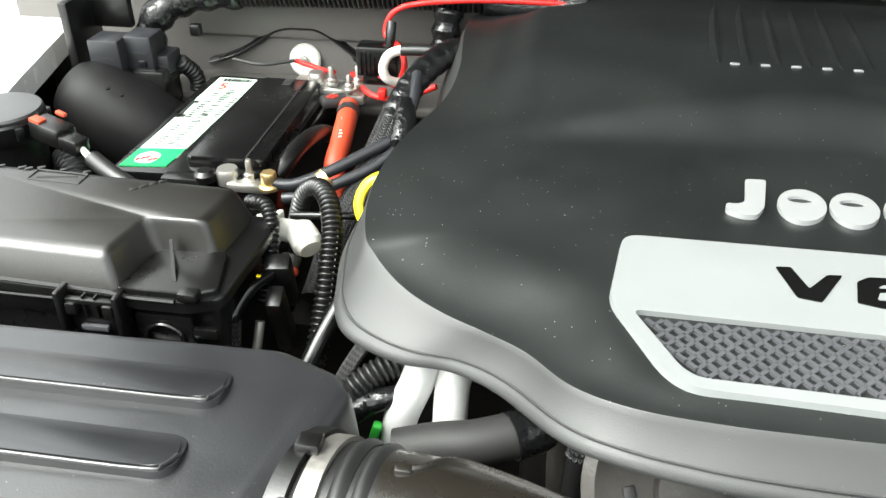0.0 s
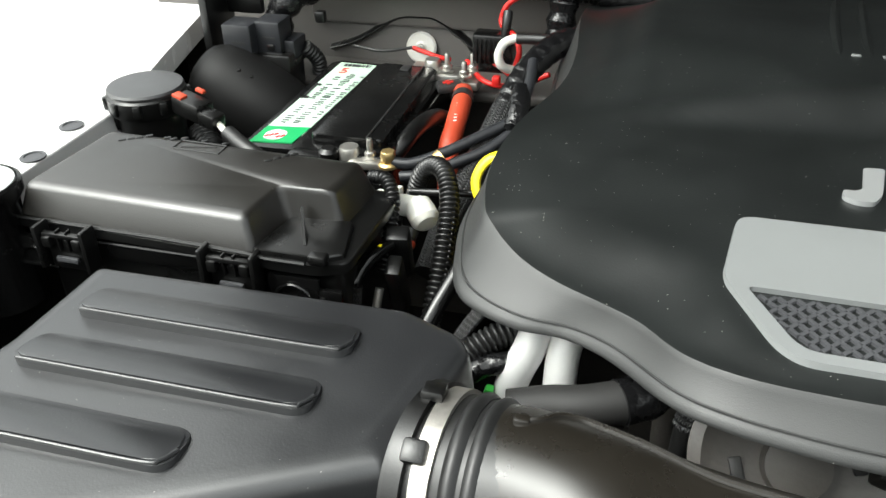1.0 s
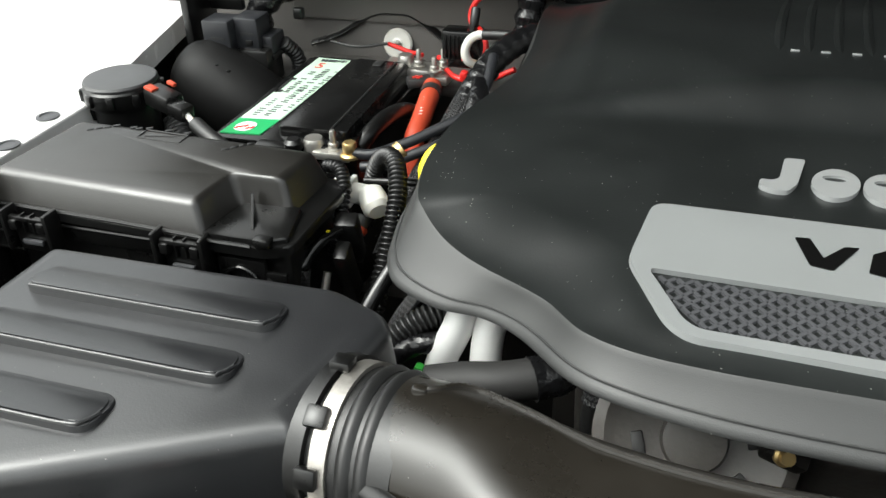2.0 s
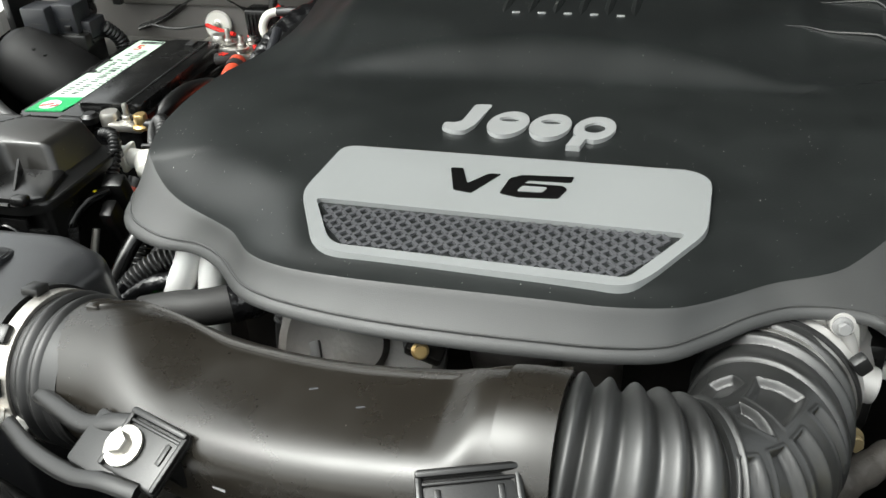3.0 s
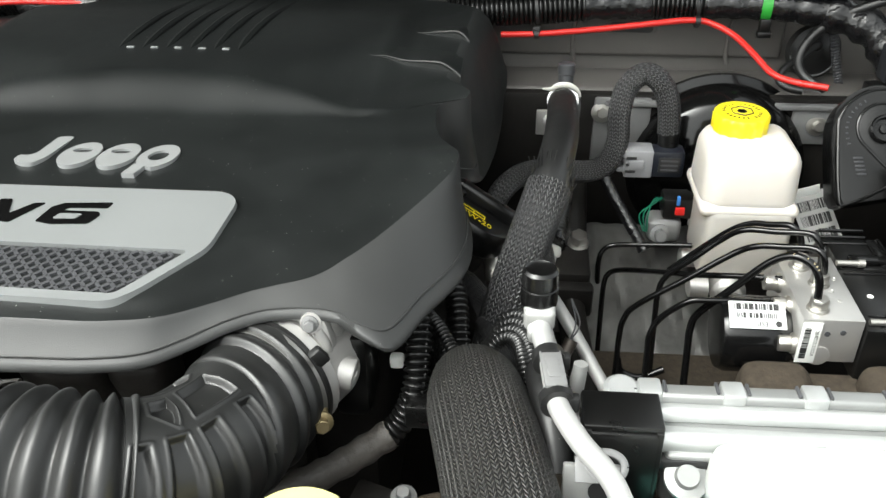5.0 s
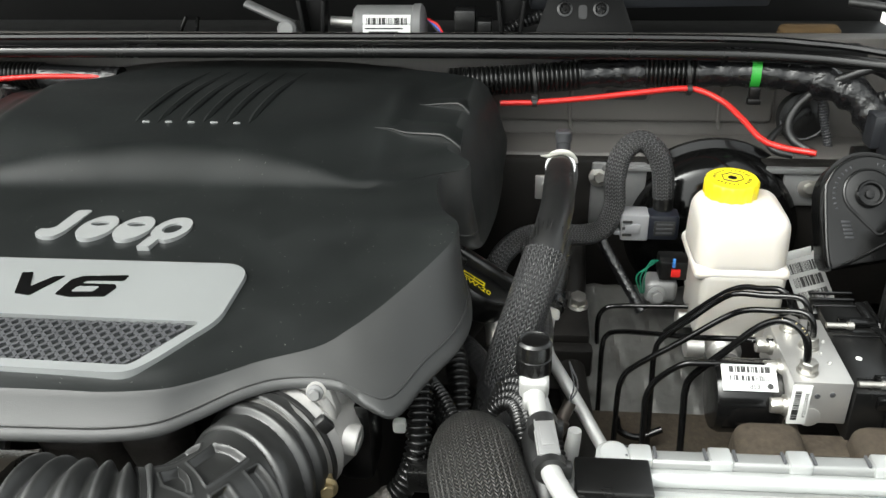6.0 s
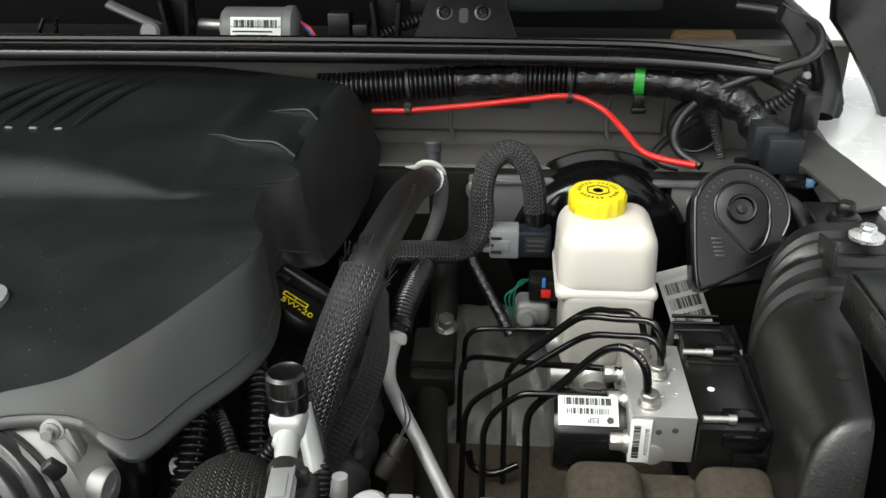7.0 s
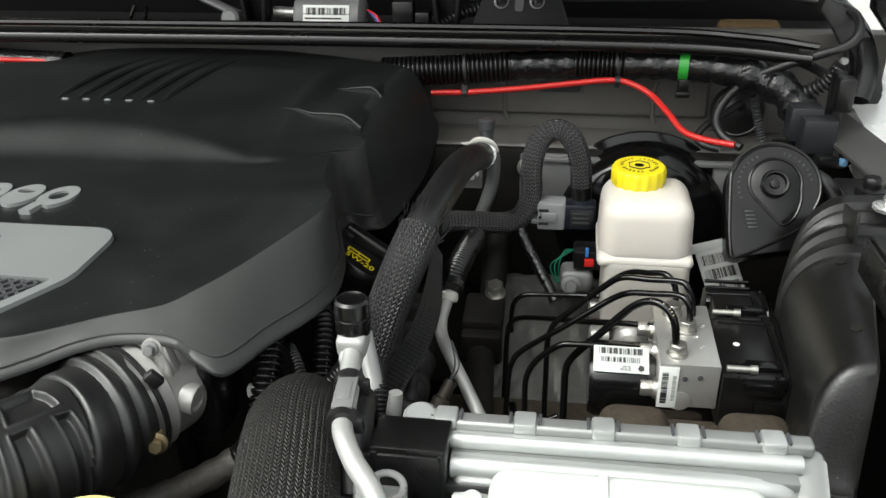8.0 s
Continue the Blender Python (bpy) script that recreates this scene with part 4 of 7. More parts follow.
# hoses and sensor between the fuse box and the engine
left_side = set(scene.objects)
cable("corrugated_hose", [(-.448, .66, .93), (-.436, .655, .968), (-.418, .642, .988), (-.400, .618, .992), (-.388, .588, .978), (-.384, .552, .952), (-.384, .515, .915), (-.388, .48, .87)], .0080, PLASTIC, "black corrugated plastic hose", "hose", ring=(.0052, .0014), n=16)
cable("corrugated_hose", [(-.470, .612, .985), (-.452, .603, .988), (-.441, .585, .978), (-.438, .563, .955), (-.440, .545, .925)], .0058, PLASTIC, "thin black corrugated hose", "hose", ring=(.0046, .0012), n=14)
sv = thing("white_sensor", "white plastic sensor with an orange seal", "sensor", (-.43, .60, .95))
part("body", join(sweep([(-.450, .614, .958), (-.425, .612, .957)], .0105, 18), lathe([(.009, -.014), (.0130, -.010), (.0142, 0), (.0142, .009), (.010, .014)], (-.421, .607, .955), (.55, -.62, -.35), 24)), WHITE_PL, sv)
part("connector", join(rbox((-.459, .615, .958), (.020, .018, .018), .002), rbox((-.447, .613, .959), (.006, .026, .026), .002)), WHITE_PL, sv)
part("tip", lathe([(.009, 0), (.009, .012)], (-.428, .592, .945), (-.15, -.62, -.55), 16), INK, sv)
part("seal", lathe([(.0095, 0), (.010, .003), (.0095, .006)], (-.4295, .584, .938), (-.15, -.62, -.55), 16), ORANGE, sv)
pl = thing("harness_plug", "black wiring plug with a sleeved tail", "plug", (-.43, .52, .92))
part("shell", join(rbox((-.428, .560, .940), (.022, .018, .055), .003, (18, 0, 10)), rbox((-.424, .540, .915), (.014, .022, .07), .003, (20, 0, 6))), PLASTIC, pl)
part("tail", sweep([(-.430, .545, .957), (-.440, .525, .955), (-.449, .503, .940), (-.450, .492, .905)], .0052, 12), GLOSSY, pl)
part("sleeve", sweep([(-.449, .502, .938), (-.450, .492, .90), (-.450, .488, .86)], .0066, 12), SLEEVE_FINE, pl)
for dx in (-.006, .0, .006):
    part("wire_mark", rbox((-.436 + dx * .4, .533 + dx * .6, .962 - abs(dx) * .3), (.003, .003, .001), 0), YELLOW, pl)
part("tag", rbox((-.427, .497, .905), (.010, .006, .005), .001), ORANGE, pl)
part("bare_pin", sweep([(-.432, .515, .93), (-.434, .50, .90), (-.435, .49, .87)], .004, 10), STEEL, pl)
cable("vent_pipe", [(-.372, .665, .95), (-.352, .640, .985), (-.344, .605, .995), (-.347, .56, .985), (-.360, .520, .960), (-.376, .485, .932), (-.386, .462, .905)], .0074, SATIN, "smooth black pipe curving down beside the cover", "pipe")
cable("cross_rod", [(-.44, .632, .962), (-.40, .628, .968), (-.36, .622, .974)], .0035, PLASTIC, "thin black rod between the hoses", "rod")
settle(left_side, .011, -.003, .005)
left_side = set(scene.objects)
dp = thing("dipstick", "yellow loop handle of the oil dipstick", "dipstick", (-.345, .60, .99))
part("handle", sweep([(-.358, .588, .984), (-.3665, .597, 1.004), (-.359, .606, 1.021), (-.342, .610, 1.026), (-.328, .606, 1.016)], .0042, 12, flat=1.3), YELLOW, dp)
part("stem", sweep([(-.352, .592, .988), (-.355, .588, .955), (-.356, .58, .91)], .004, 10), YELLOW, dp)
for x0, x1 in ((-.282, -.296), (-.257, -.260)):
    cable("coolant_pipe", [(x0 + .010, .470, .992), (x0 + .003, .445, .980), (x0 - .002, .432, .962), (x1, .422, .93), (x1 - .002, .418, .89), (x1 - .004, .415, .84)], .0124, mat("pale_aluminium", (.70, .70, .685), .5, metal=.3, grain=.4, grain_scale=400, var=.1), "bright bare aluminium pipe under the cover", "pipe", group="aluminium pipes", n=20)
cable("corrugated_hose", [(-.345, .418, .935), (-.330, .428, .950), (-.312, .440, .960), (-.290, .452, .964)], .0095, RUBBER, "short corrugated rubber hose", "hose", ring=(.0046, .0011), n=14)
cable("taped_branch", [(-.338, .410, .932), (-.318, .420, .945), (-.298, .428, .948)], .0085, TAPE, "taped black branch beside the pipes", "loom")
cable("braided_hose", [(-.360, .455, .905), (-.345, .470, .935), (-.330, .485, .955), (-.315, .50, .97)], .0062, SLEEVE_FINE, "thin braided hose under the cover", "hose")
solid("green_clip", rbox((-.312, .412, .925), (.007, .008, .020), .002, (0, 15, 0)), GREEN, "small green plastic clip", "clip")
hz = thing("coolant_hose", "black rubber coolant hose with taped end", "hose", (-.22, .37, .97))
part("hose", sweep([(-.285, .362, .962), (-.259, .367, .967), (-.235, .370, .970), (-.205, .382, .972)], .0150, 18), HOSE, hz)
part("tape", sweep([(-.214, .377, .972), (-.200, .386, .973), (-.190, .396, .976)], lambda d, L: .0165 + .0008 * math.sin(d * 900), 16), TAPE, hz)
for pts, m, rg in (([(-.178, .405, 1.0), (-.188, .398, .990), (-.200, .392, .985)], SLEEVE_FINE, None), ([(-.172, .402, 1.0), (-.180, .394, .988), (-.190, .388, .978)], SLEEVE_FINE, None),
                   ([(-.160, .395, 1.0), (-.164, .386, .985), (-.170, .378, .965), (-.172, .374, .94), (-.172, .372, .90)], RUBBER, None),
                   ([(-.166, .388, .992), (-.168, .381, .975), (-.171, .377, .960)], SLEEVE_FINE, (.005, .0008)),
                   ([(-.165, .366, .925), (-.150, .372, .930), (-.138, .385, .950), (-.132, .40, .975)], RUBBER, None)):
    cable("sleeved_wire", pts, .0078 if m is not RUBBER else .0068, m, "sleeved wire hanging under the cover", "wire", group="sleeved wires", ring=rg)

settle(left_side, .010, .002, -.002)

# round valve, relays and dome in the corner by the wing
left_side = set(scene.objects)
vc = thing("purge_valve", "round black valve with a wired plug", "valve", (-.765, .70, .94))
part("body", lathe([(.034, -.03), (.036, .045), (.041, .047), (.043, .051), (.043, .066), (.040, .069)], (-.779, .704, .945), n=36), PLASTIC, vc)
part("lid", lathe([(.041, 0), (.0415, .003), (.040, .0055), (.034, .0065), (.012, .0068)], (-.779, .704, 1.0135), n=36), mat("worn_grey_lid", (.030, .030, .031), .34, grain=.8, var=.5, dust=1.0, spec=.9), vc, "worn dark grey disc lid")
for k in range(10):
    a = 6.2832 * k / 10
    part("lug", rbox((-.779 + .043 * math.cos(a), .704 + .043 * math.sin(a), 1.004), (.007, .008, .014), .0015, (0, 0, math.degrees(a))), PLASTIC, vc)
part("plug", join(rbox((-.716, .690, 1.004), (.040, .024, .020), .003, (0, 8, -18)), rbox((-.692, .680, .998), (.030, .018, .016), .002, (0, 8, -18))), PLASTIC, vc)
part("lock", join(rbox((-.728, .688, 1.016), (.014, .010, .004), .001, (0, 8, -18)), rbox((-.712, .704, 1.017), (.012, .005, .004), .001, (0, 8, -18))), ORANGE, vc, "orange plug lock")
part("tail", sweep([(-.680, .676, .995), (-.668, .668, .990), (-.655, .660, .985)], .0035, 8), WHITE_PL, vc)
part("sleeve", sweep([(-.664, .666, .990), (-.640, .652, .984), (-.61, .640, .975), (-.585, .632, .965)], .0085, 12), RUBBER, vc)
part("mount", join(lathe([(.016, 0), (.018, .012), (.016, .02)], (-.810, .690, .975), n=18), rbox((-.79, .69, .965), (.04, .02, .05), .003)), PLASTIC, vc)
part("nozzle", sweep([(-.745, .735, .95), (-.72, .715, .945), (-.705, .69, .92)], .015, 14, ring=(.006, .001)), RUBBER, vc)
settle(left_side, .030, -.008, .004)
left_side = set(scene.objects)
cn = thing("black_canister", "black rounded canister lying by the wing", "canister", (-.76, .86, .88))
part("shell", lathe([(.028, -.105), (.046, -.09), (.055, -.065), (.057, -.03), (.056, .02), (.050, .045), (.036, .062), (.012, .070)], (-.764, .868, .930), (-.80, .1, .42), 32), COWL, cn)
for dx, dz in ((0, 0), (.018, -.006), (.010, -.022)):
    part("pip", rbox((-.745 + dx, .832 - dx * .2, .9785 + dz), (.005, .004, .003), .001), SATIN, cn)
rl = thing("relay_block", "cluster of dark grey relays on a bracket", "relay block", (-.76, .90, .94))
for (x, y, z, sx, sz) in ((-.768, .895, .995, .040, .050), (-.733, .912, .998, .036, .046), (-.712, .922, .980, .022, .03)):
    rr = part("relay", rbox((x, y, z), (sx, .038, sz), .003), DGREY, rl)
    part("relay_clip", rbox((x + .004, y - .020, z - .010), (.010, .003, .008), .001), PLASTIC, rr)
    part("relay_slot", rbox((x + .002, y - .0192, z + .002), (sx * .5, .001, .003), 0), INK, rr)
    part("relay_foot", rbox((x, y, z - sz * .5 + .002), (sx + .004, .042, .008), .002), PLASTIC, rr)
part("socket", join(rbox((-.765, .895, .962), (.055, .042, .03), .004), rbox((-.725, .91, .955), (.045, .045, .05), .004)), PLASTIC, rl)
part("bracket", join(rbox((-.815, .92, 1.0), (.012, .07, .12), .003), rbox((-.79, .945, 1.04), (.06, .012, .05), .003)), PLASTIC, rl)
part("lead", sweep([(-.70, .93, .98), (-.69, .95, .95), (-.70, .955, .90)], .010, 10, ring=(.006, .001)), RUBBER, rl)
settle(left_side, .022, .020, .004)

# round filler at the front corner
left_side = set(scene.objects)
fc = thing("corner_filler", "round black filler neck with a pale domed cap", "filler", (-.792, .462, .9))
part("neck", lathe([(.036, 0), (.034, .08), (.036, .10), (.0415, .108), (.0415, .118), (.0385, .120), (.037, .116)], (-.792, .462, .900), n=36), SATIN, fc)
part("cap", lathe([(.0365, -.004), (.0365, .001), (.030, .0005), (.020, -.0015), (.008, -.002)], (-.792, .462, 1.0185), n=36), TANK, fc, "pale metal cap")
for x, y in ((-.811, .623), (-.802, .551)):
    solid("blind_plug", lathe([(.0125, 0), (.0125, .0015), (.0085, .002), (.008, .0008)], (x, y, 1.0005), n=24), GREYPL, "round grey plug in the white wing", "plug", "wing plugs")
solid("wing_bolt", hexbolt((-.797, .512, 1.001), r=.006, h=.006), PLASTIC, "black bolt in the white wing", "bolt")
solid("wing_bolt", hexbolt((-.800, .735, 1.001), r=.005, h=.004), GREYPL, "grey bolt in the white wing", "bolt")

settle(left_side, .016, 0, 0)

# ---- intake duct, bellows and throttle in front of the engine ----
def intake_duct():
    t = thing("intake_duct", "smooth brownish-black plastic intake duct", "intake duct", (-0.1, 0.27, 0.95))
    axis = [(-.268, .286, .973), (-.2265, .276, .978), (-.1597, .252, .982), (-.0834, .235, .989), (-.0071, .2285, .998), (.0693, .230, 1.009)]
    line = smooth_line(axis, .006)

    def middle(d, L):
        return smoothstep(.05, .13, d) * (1 - smoothstep(L - .060, L - .028, d))

    def radius(d, L):
        return .0500 + .0015 * middle(d, L)

    part("body", sweep(axis, radius, 72, .004, flat=lambda d, L: 1 - .28 * middle(d, L), power=lambda d, L: 2 + 1.3 * middle(d, L)), TUBE, t, angle=60)
    # moulded seam: from a nub on the cuff down to the upper back edge, and up again at the collar
    total = sum((b - a).length for a, b in zip(line, line[1:]))
    seam, d = [], 0.0
    for i, q in enumerate(line):
        if i:
            d += (q - line[i - 1]).length
        w = middle(d, total)
        deg = 82 - 30 * smoothstep(.012, .040, d) + 6 * w - 12 * smoothstep(total - .05, total - .028, d)
        e = 2 + 1.3 * w
        c, sn = math.cos(radians(deg)), math.sin(radians(deg))
        r = (radius(d, total) + .0006) * (c ** e + sn ** e) ** (-1 / e)
        if i % 2 == 0 and d > .008:
            seam.append(q + Vector((.1 * r, r * c, r * sn * (1 - .28 * w))))
    part("seam", sweep(seam, .0022, 8), TUBE, t)
    part("nub", rbox(tuple(seam[0]), (.010, .007, .006), .002), TUBE, t)
    # the rear half-shell stands out behind the seam as a low flange
    part("flange", sweep([q + Vector((0, .003, -.010)) for q in seam[8:]], lambda d, L: .0055 * smoothstep(0, .03, d) * smoothstep(L, L - .02, d) + .0006, 12), TUBE, t)
    for x, y, z in ((-.066, .226, 1.0415), (-.034, .214, 1.0445)):
        part("scuff", rbox((x, y, z), (.005, .0012, .0006), 0, (0, 0, 20)), GREYPL, t)
    part("collar", sweep([(.044, .2318, 1.007), (.076, .2297, 1.009)], lambda d, L: .0503 + .0008 * math.sin(d / L * 3.14), 48), TUBE, t)
    # rubber sleeve and steel clamp at the air box
    for x, r in ((-.278, .0555), (-.266, .0555), (-.254, .0535)):
        part("sleeve_ridge", sweep([(x - .005, .286 - (x + .272) * .14, .970), (x, .2855 - (x + .272) * .14, .9705), (x + .005, .285 - (x + .272) * .14, .971)], lambda d, L, r=r: r - .003 + .003 * math.sin(d / L * 3.14), 56, .002), RUBBER, t)
    part("sleeve", sweep([(-.317, .292, .968), (-.246, .281, .973)], .0520, 48), RUBBER, t)
    clamp = part("clamp", sweep([(-.2995, .2892, .969), (-.2885, .288, .970)], .0548, 56), mat("stained_clamp_steel", (.42, .40, .37), .36, metal=.85, grain=.8, grain_scale=200, var=.6, patch=60), t, "stained worm-drive hose clamp")
    for k in range(9):
        a = radians(198 + 3.6 * k)
        part("slot", rbox((-.294, .2887 + .0549 * math.cos(a), .9695 + .0549 * math.sin(a)), (.008, .0016, .0012), 0, (math.degrees(a) + 90, 12, 0)), DARK, clamp)
    screw = facing((-.306, .232, .968), (-.75, -.55, .38))
    part("screw", placed(join(lathe([(.0052, -.022), (.0062, -.020), (.0062, -.004), (.0084, -.003), (.0084, .001), (.0072, .002)], n=20), hexbolt((0, 0, .002), r=.0058, h=.007, flange=1.2)), screw), STEEL, clamp, "slotted hexagon clamp screw")
    part("screw_housing", rbox((-.297, .238, .960), (.018, .016, .012), .003, (-40, 20, 20)), STEEL, clamp)
    part("screw_tail", sweep([(-.334, .216, .966), (-.308, .230, .966)], .0012, 6), STEEL, clamp)
    part("rim", sweep([(-.312, .2915, .968), (-.302, .2900, .969)], .0568, 56), PLASTIC, t)
    for a in (80, 122, 158):
        part("rim_tab", rbox((-.307, .291 + .058 * math.cos(radians(a)), .968 + .058 * math.sin(radians(a))), (.014, .014, .007), .002, (a - 90, 0, 0)), PLASTIC, t)
    # fixing brackets: a shallow tray with a raised back wall, the first one bolted to an arm
    for at, turn, w, deep in (((-.155, .2085, 1.0135), -19, .046, .038), ((.0300, .1895, 1.0365), 19, .053, .036)):
        pm = pose(*at, 26, 0, turn)
        b = part("bracket", placed(rbox((0, -deep / 2, 0), (w, deep, .006), .0028, seg=3), pm), PLASTIC, t)
        part("back_wall", placed(rbox((0, -.0015, .0045), (w, .0045, .0055), .0018), pm), PLASTIC, b)
        part("back_step", placed(rbox((0, -.0065, .0036), (w * .94, .0022, .0026), .001), pm), PLASTIC, b)
        for s_ in (-1, 1):
            part("side_wall", placed(rbox((s_ * w * .47, -deep / 2, .0036), (.0038, deep * .94, .0045), .0016), pm), PLASTIC, b)
            part("rib", placed(rbox((s_ * w * .30, -.016, .0034), (.0036, .013, .0018), .0008), pm), PLASTIC, b)
        part("stem", placed(rbox((0, -deep / 2, -.026), (w * .8, .012, .05), .004), pm), PLASTIC, b)
        if w < .048:
            part("bolt", placed(hexbolt((-.014, -.022, .0045), (0, 0, 1), .0074, .007, 1.7), pm), STEEL, b, "bright flanged bolt")
            part("arm", placed(join(sweep([(-.020, -.008, .002), (-.036, -.014, .001), (-.060, -.022, -.004), (-.10, -.020, -.012), (-.14, -.016, -.02)], .0062, 14, flat=.5), sweep([(.012, -.040, .002), (-.016, -.044, .001), (-.045, -.050, -.004), (-.09, -.050, -.012), (-.13, -.044, -.02)], .0058, 14, flat=.5)), pm), PLASTIC, b)
            part("arm_web", placed(rbox((-.022, -.026, -.001), (.055, .036, .006), .003), pm), PLASTIC, b)
        else:
            part("bolt", placed(hexbolt((.002, -.030, .003), (0, 0, 1), .0078, .008, 1.55), pm), STEEL, b, "bright flanged bolt")
    for k in range(4):
        part("moulded_mark", rbox((-.116, .192 - .0012 * k, 1.000 - .0035 * k), (.009, .001, .0012), 0, (-52, 0, -12)), GREYPL, t)
        part("moulded_mark", rbox((-.222, .232 - .0015 * k, 1.004 - .004 * k), (.009, .001, .0012), 0, (-42, 0, 0)), GREYPL, t)
    return t


intake_duct()


BELLOWS = mat("dusty_black_rubber", (.0145, .0148, .0145), .43, grain=.6, grain_scale=500, var=.4, dust=.6, spec=.72)


def intake_bellows():
    t = thing("intake_bellows", "black rubber bellows hose with a ribbed elbow", "intake hose", (.15, .25, .95))
    pitch = .0146

    def ripple(d, L):
        w = .5 + .5 * math.cos(6.2832 * (d / pitch - .5))
        return .0440 + .0072 * w ** .8 - .0015 * smoothstep(.05, L, d)

    part("bellows", sweep([(.0693, .230, 1.009), (.1027, .2295, 1.006), (.130, .234, 1.000), (.1475, .2405, .9948)], ripple, 64, .0009), BELLOWS, t, angle=75)
    bend = [(.139, .237, .998), (.150, .242, .994), (.1645, .2545, .988), (.176, .272, .984), (.184, .292, .979), (.190, .318, .974), (.196, .350, .970), (.200, .362, .969)]
    skew = .33 * .047
    # sunk pockets on the bend, outlined in (millimetres along, degrees round)
    pockets = [[(-8, -60), (-8, 63), (-1.5, 65), (0, 40), (2, -60)], [(6.5, -60), (6.0, 67), (18, 68.5), (20, 38), (22, -60)], [(28, -60), (27.0, 69), (38, 70), (39, 35), (45, -60)],
               [(53, -60), (51.5, 72), (62, 70), (61, 30), (56, -60)], [(1.5, 90), (2, 105), (21, 109), (21, 95), (15, 76)], [(29, 79), (34, 110), (61, 115), (62, 100), (60, 81)], [(3, 124), (3, 150), (62, 150), (66, 132), (48, 120)]]
    pockets = [[(a, .82 * b) for a, b in poly] for poly in pockets]

    def depth_in(px, py, poly):
        """Millimetres inside (+) or outside (-) an outline."""
        near, odd = 1e9, False
        for (x1, y1), (x2, y2) in zip(poly, poly[1:] + poly[:1]):
            dx, dy = x2 - x1, y2 - y1
            f = min(1.0, max(0.0, ((px - x1) * dx + (py - y1) * dy) / (dx * dx + dy * dy)))
            near = min(near, math.hypot(px - x1 - f * dx, py - y1 - f * dy))
            if (y1 > py) != (y2 > py) and px < dx * (py - y1) / dy + x1:
                odd = not odd
        return near if odd else -near

    around = 300
    bm = sweep(bend, .042, around, .0008)
    line = smooth_line(bend, .0008)
    bm.verts.ensure_lookup_table()
    far = [-.0127]
    for a, b in zip(line, line[1:]):
        far.append(far[-1] + (b - a).length)
    for i, q in enumerate(line):
        mm = far[i] * 1000
        for k in range(around):
            deg = 360.0 * k / around
            deg = deg - 360 if deg > 180 else deg
            ring = mm + 1000 * skew * math.cos(radians(deg))
            lift = .0045
            if -65 < deg < 155 and ring < 76:
                d = max(depth_in(mm, .82 * deg, poly) for poly in pockets)
                lift = .0052 * (1 - smoothstep(-.2, 2.4, d)) + .0009 * math.exp(-((d + .9) / .9) ** 2)
            for g, wide in ((75, 27), (102, 17), (119, 40)):
                if g <= ring < g + wide:
                    lift = .0006 + .0052 * smoothstep(0, 5, ring - g) * (1 - .75 * smoothstep(6, wide, ring - g))
            v = bm.verts[i * around + k]
            v.co += (v.co - q).normalized() * (lift + .0036 * smoothstep(55, 105, ring))
    part("elbow", bm, BELLOWS, t, angle=75)
    heading = Vector((.45, .89, 0)).normalized()
    eye = Vector((.196, .350, .970))

    def band(name, a, b, r, material, label=""):
        return part(name, lathe([(r - .003, a), (r, a + .0005), (r, b - .0005), (r - .003, b)], eye, heading, 72), material, t, label)

    band("cuff", -.004, .006, .0484, BELLOWS)
    ck = band("clamp", .003, .017, .0488, mat("dull_clamp_steel", (.40, .395, .38), .36, metal=.85, grain=.2, var=.2), "steel hose clamp")
    band("edge_band", .017, .0215, .0502, RUBBER)
    part("screw", join(hexbolt((.244, .331, .960), (.3, -.85, .25), .0058, .007), sweep([(.243, .336, .962), (.238, .352, .966)], .0052, 12)), mat("dirty_yellow_zinc", (.34, .27, .15), .42, metal=.8, var=.3, grain=.4), ck)
    part("edge_tab", rbox((.243, .347, 1.008), (.010, .008, .014), .002, (0, -35, 25)), RUBBER, t)
    return t


intake_bellows()


CASTALU = mat("grey_cast_aluminium", (.50, .49, .475), .46, metal=.55, grain=.8, grain_scale=420, var=.25)


def throttle_body():
    t = thing("throttle_body", "cast aluminium throttle body with a hose stub", "throttle body", (.24, .38, .98))
    part("barrel", lathe([(.0475, 0), (.048, .010), (.045, .014), (.045, .045)], (.2125, .3685, .969), (.45, .89, 0), 48), CASTALU, t)
    part("flange", join(rbox((.215, .392, .985), (.090, .030, .075), .012, seg=3), rbox((.236, .380, .980), (.034, .024, .060), .008, seg=3)), CASTALU, t)
    part("stub", lathe([(.0155, -.010), (.0135, .002), (.0126, .008), (.0126, .027), (.0118, .0285), (.0095, .0285), (.0092, .014), (.0080, .012)], (.241, .374, .9755), (.98, -.10, -.16), 28), CASTALU, t)
    part("web", join(rbox((.240, .374, .945), (.012, .016, .055), .004, (0, 22, 0)), rbox((.247, .379, 1.000), (.016, .018, .040), .005, (0, -12, 0)), sweep([(.244, .372, 1.012), (.250, .370, .995), (.247, .370, .984)], .0045, 10)), CASTALU, t)
    part("boss", lathe([(.0078, -.012), (.0078, .0)], (.240, .369, 1.019), (.1, -1, .25), 20), CASTALU, t)
    for p in ((.2395, .3675, 1.019), (.238, .362, .934)):
        part("bolt", hexbolt(p, (.1, -1, .25), .0046, .005, 1.4), CASTGREY, t)
    part("motor_cover", rbox((.262, .408, .955), (.03, .05, .08), .008), PLASTIC, t)
    return t


built = set(scene.objects)
throttle_body()
settle(built, -.0067, 0, .001)


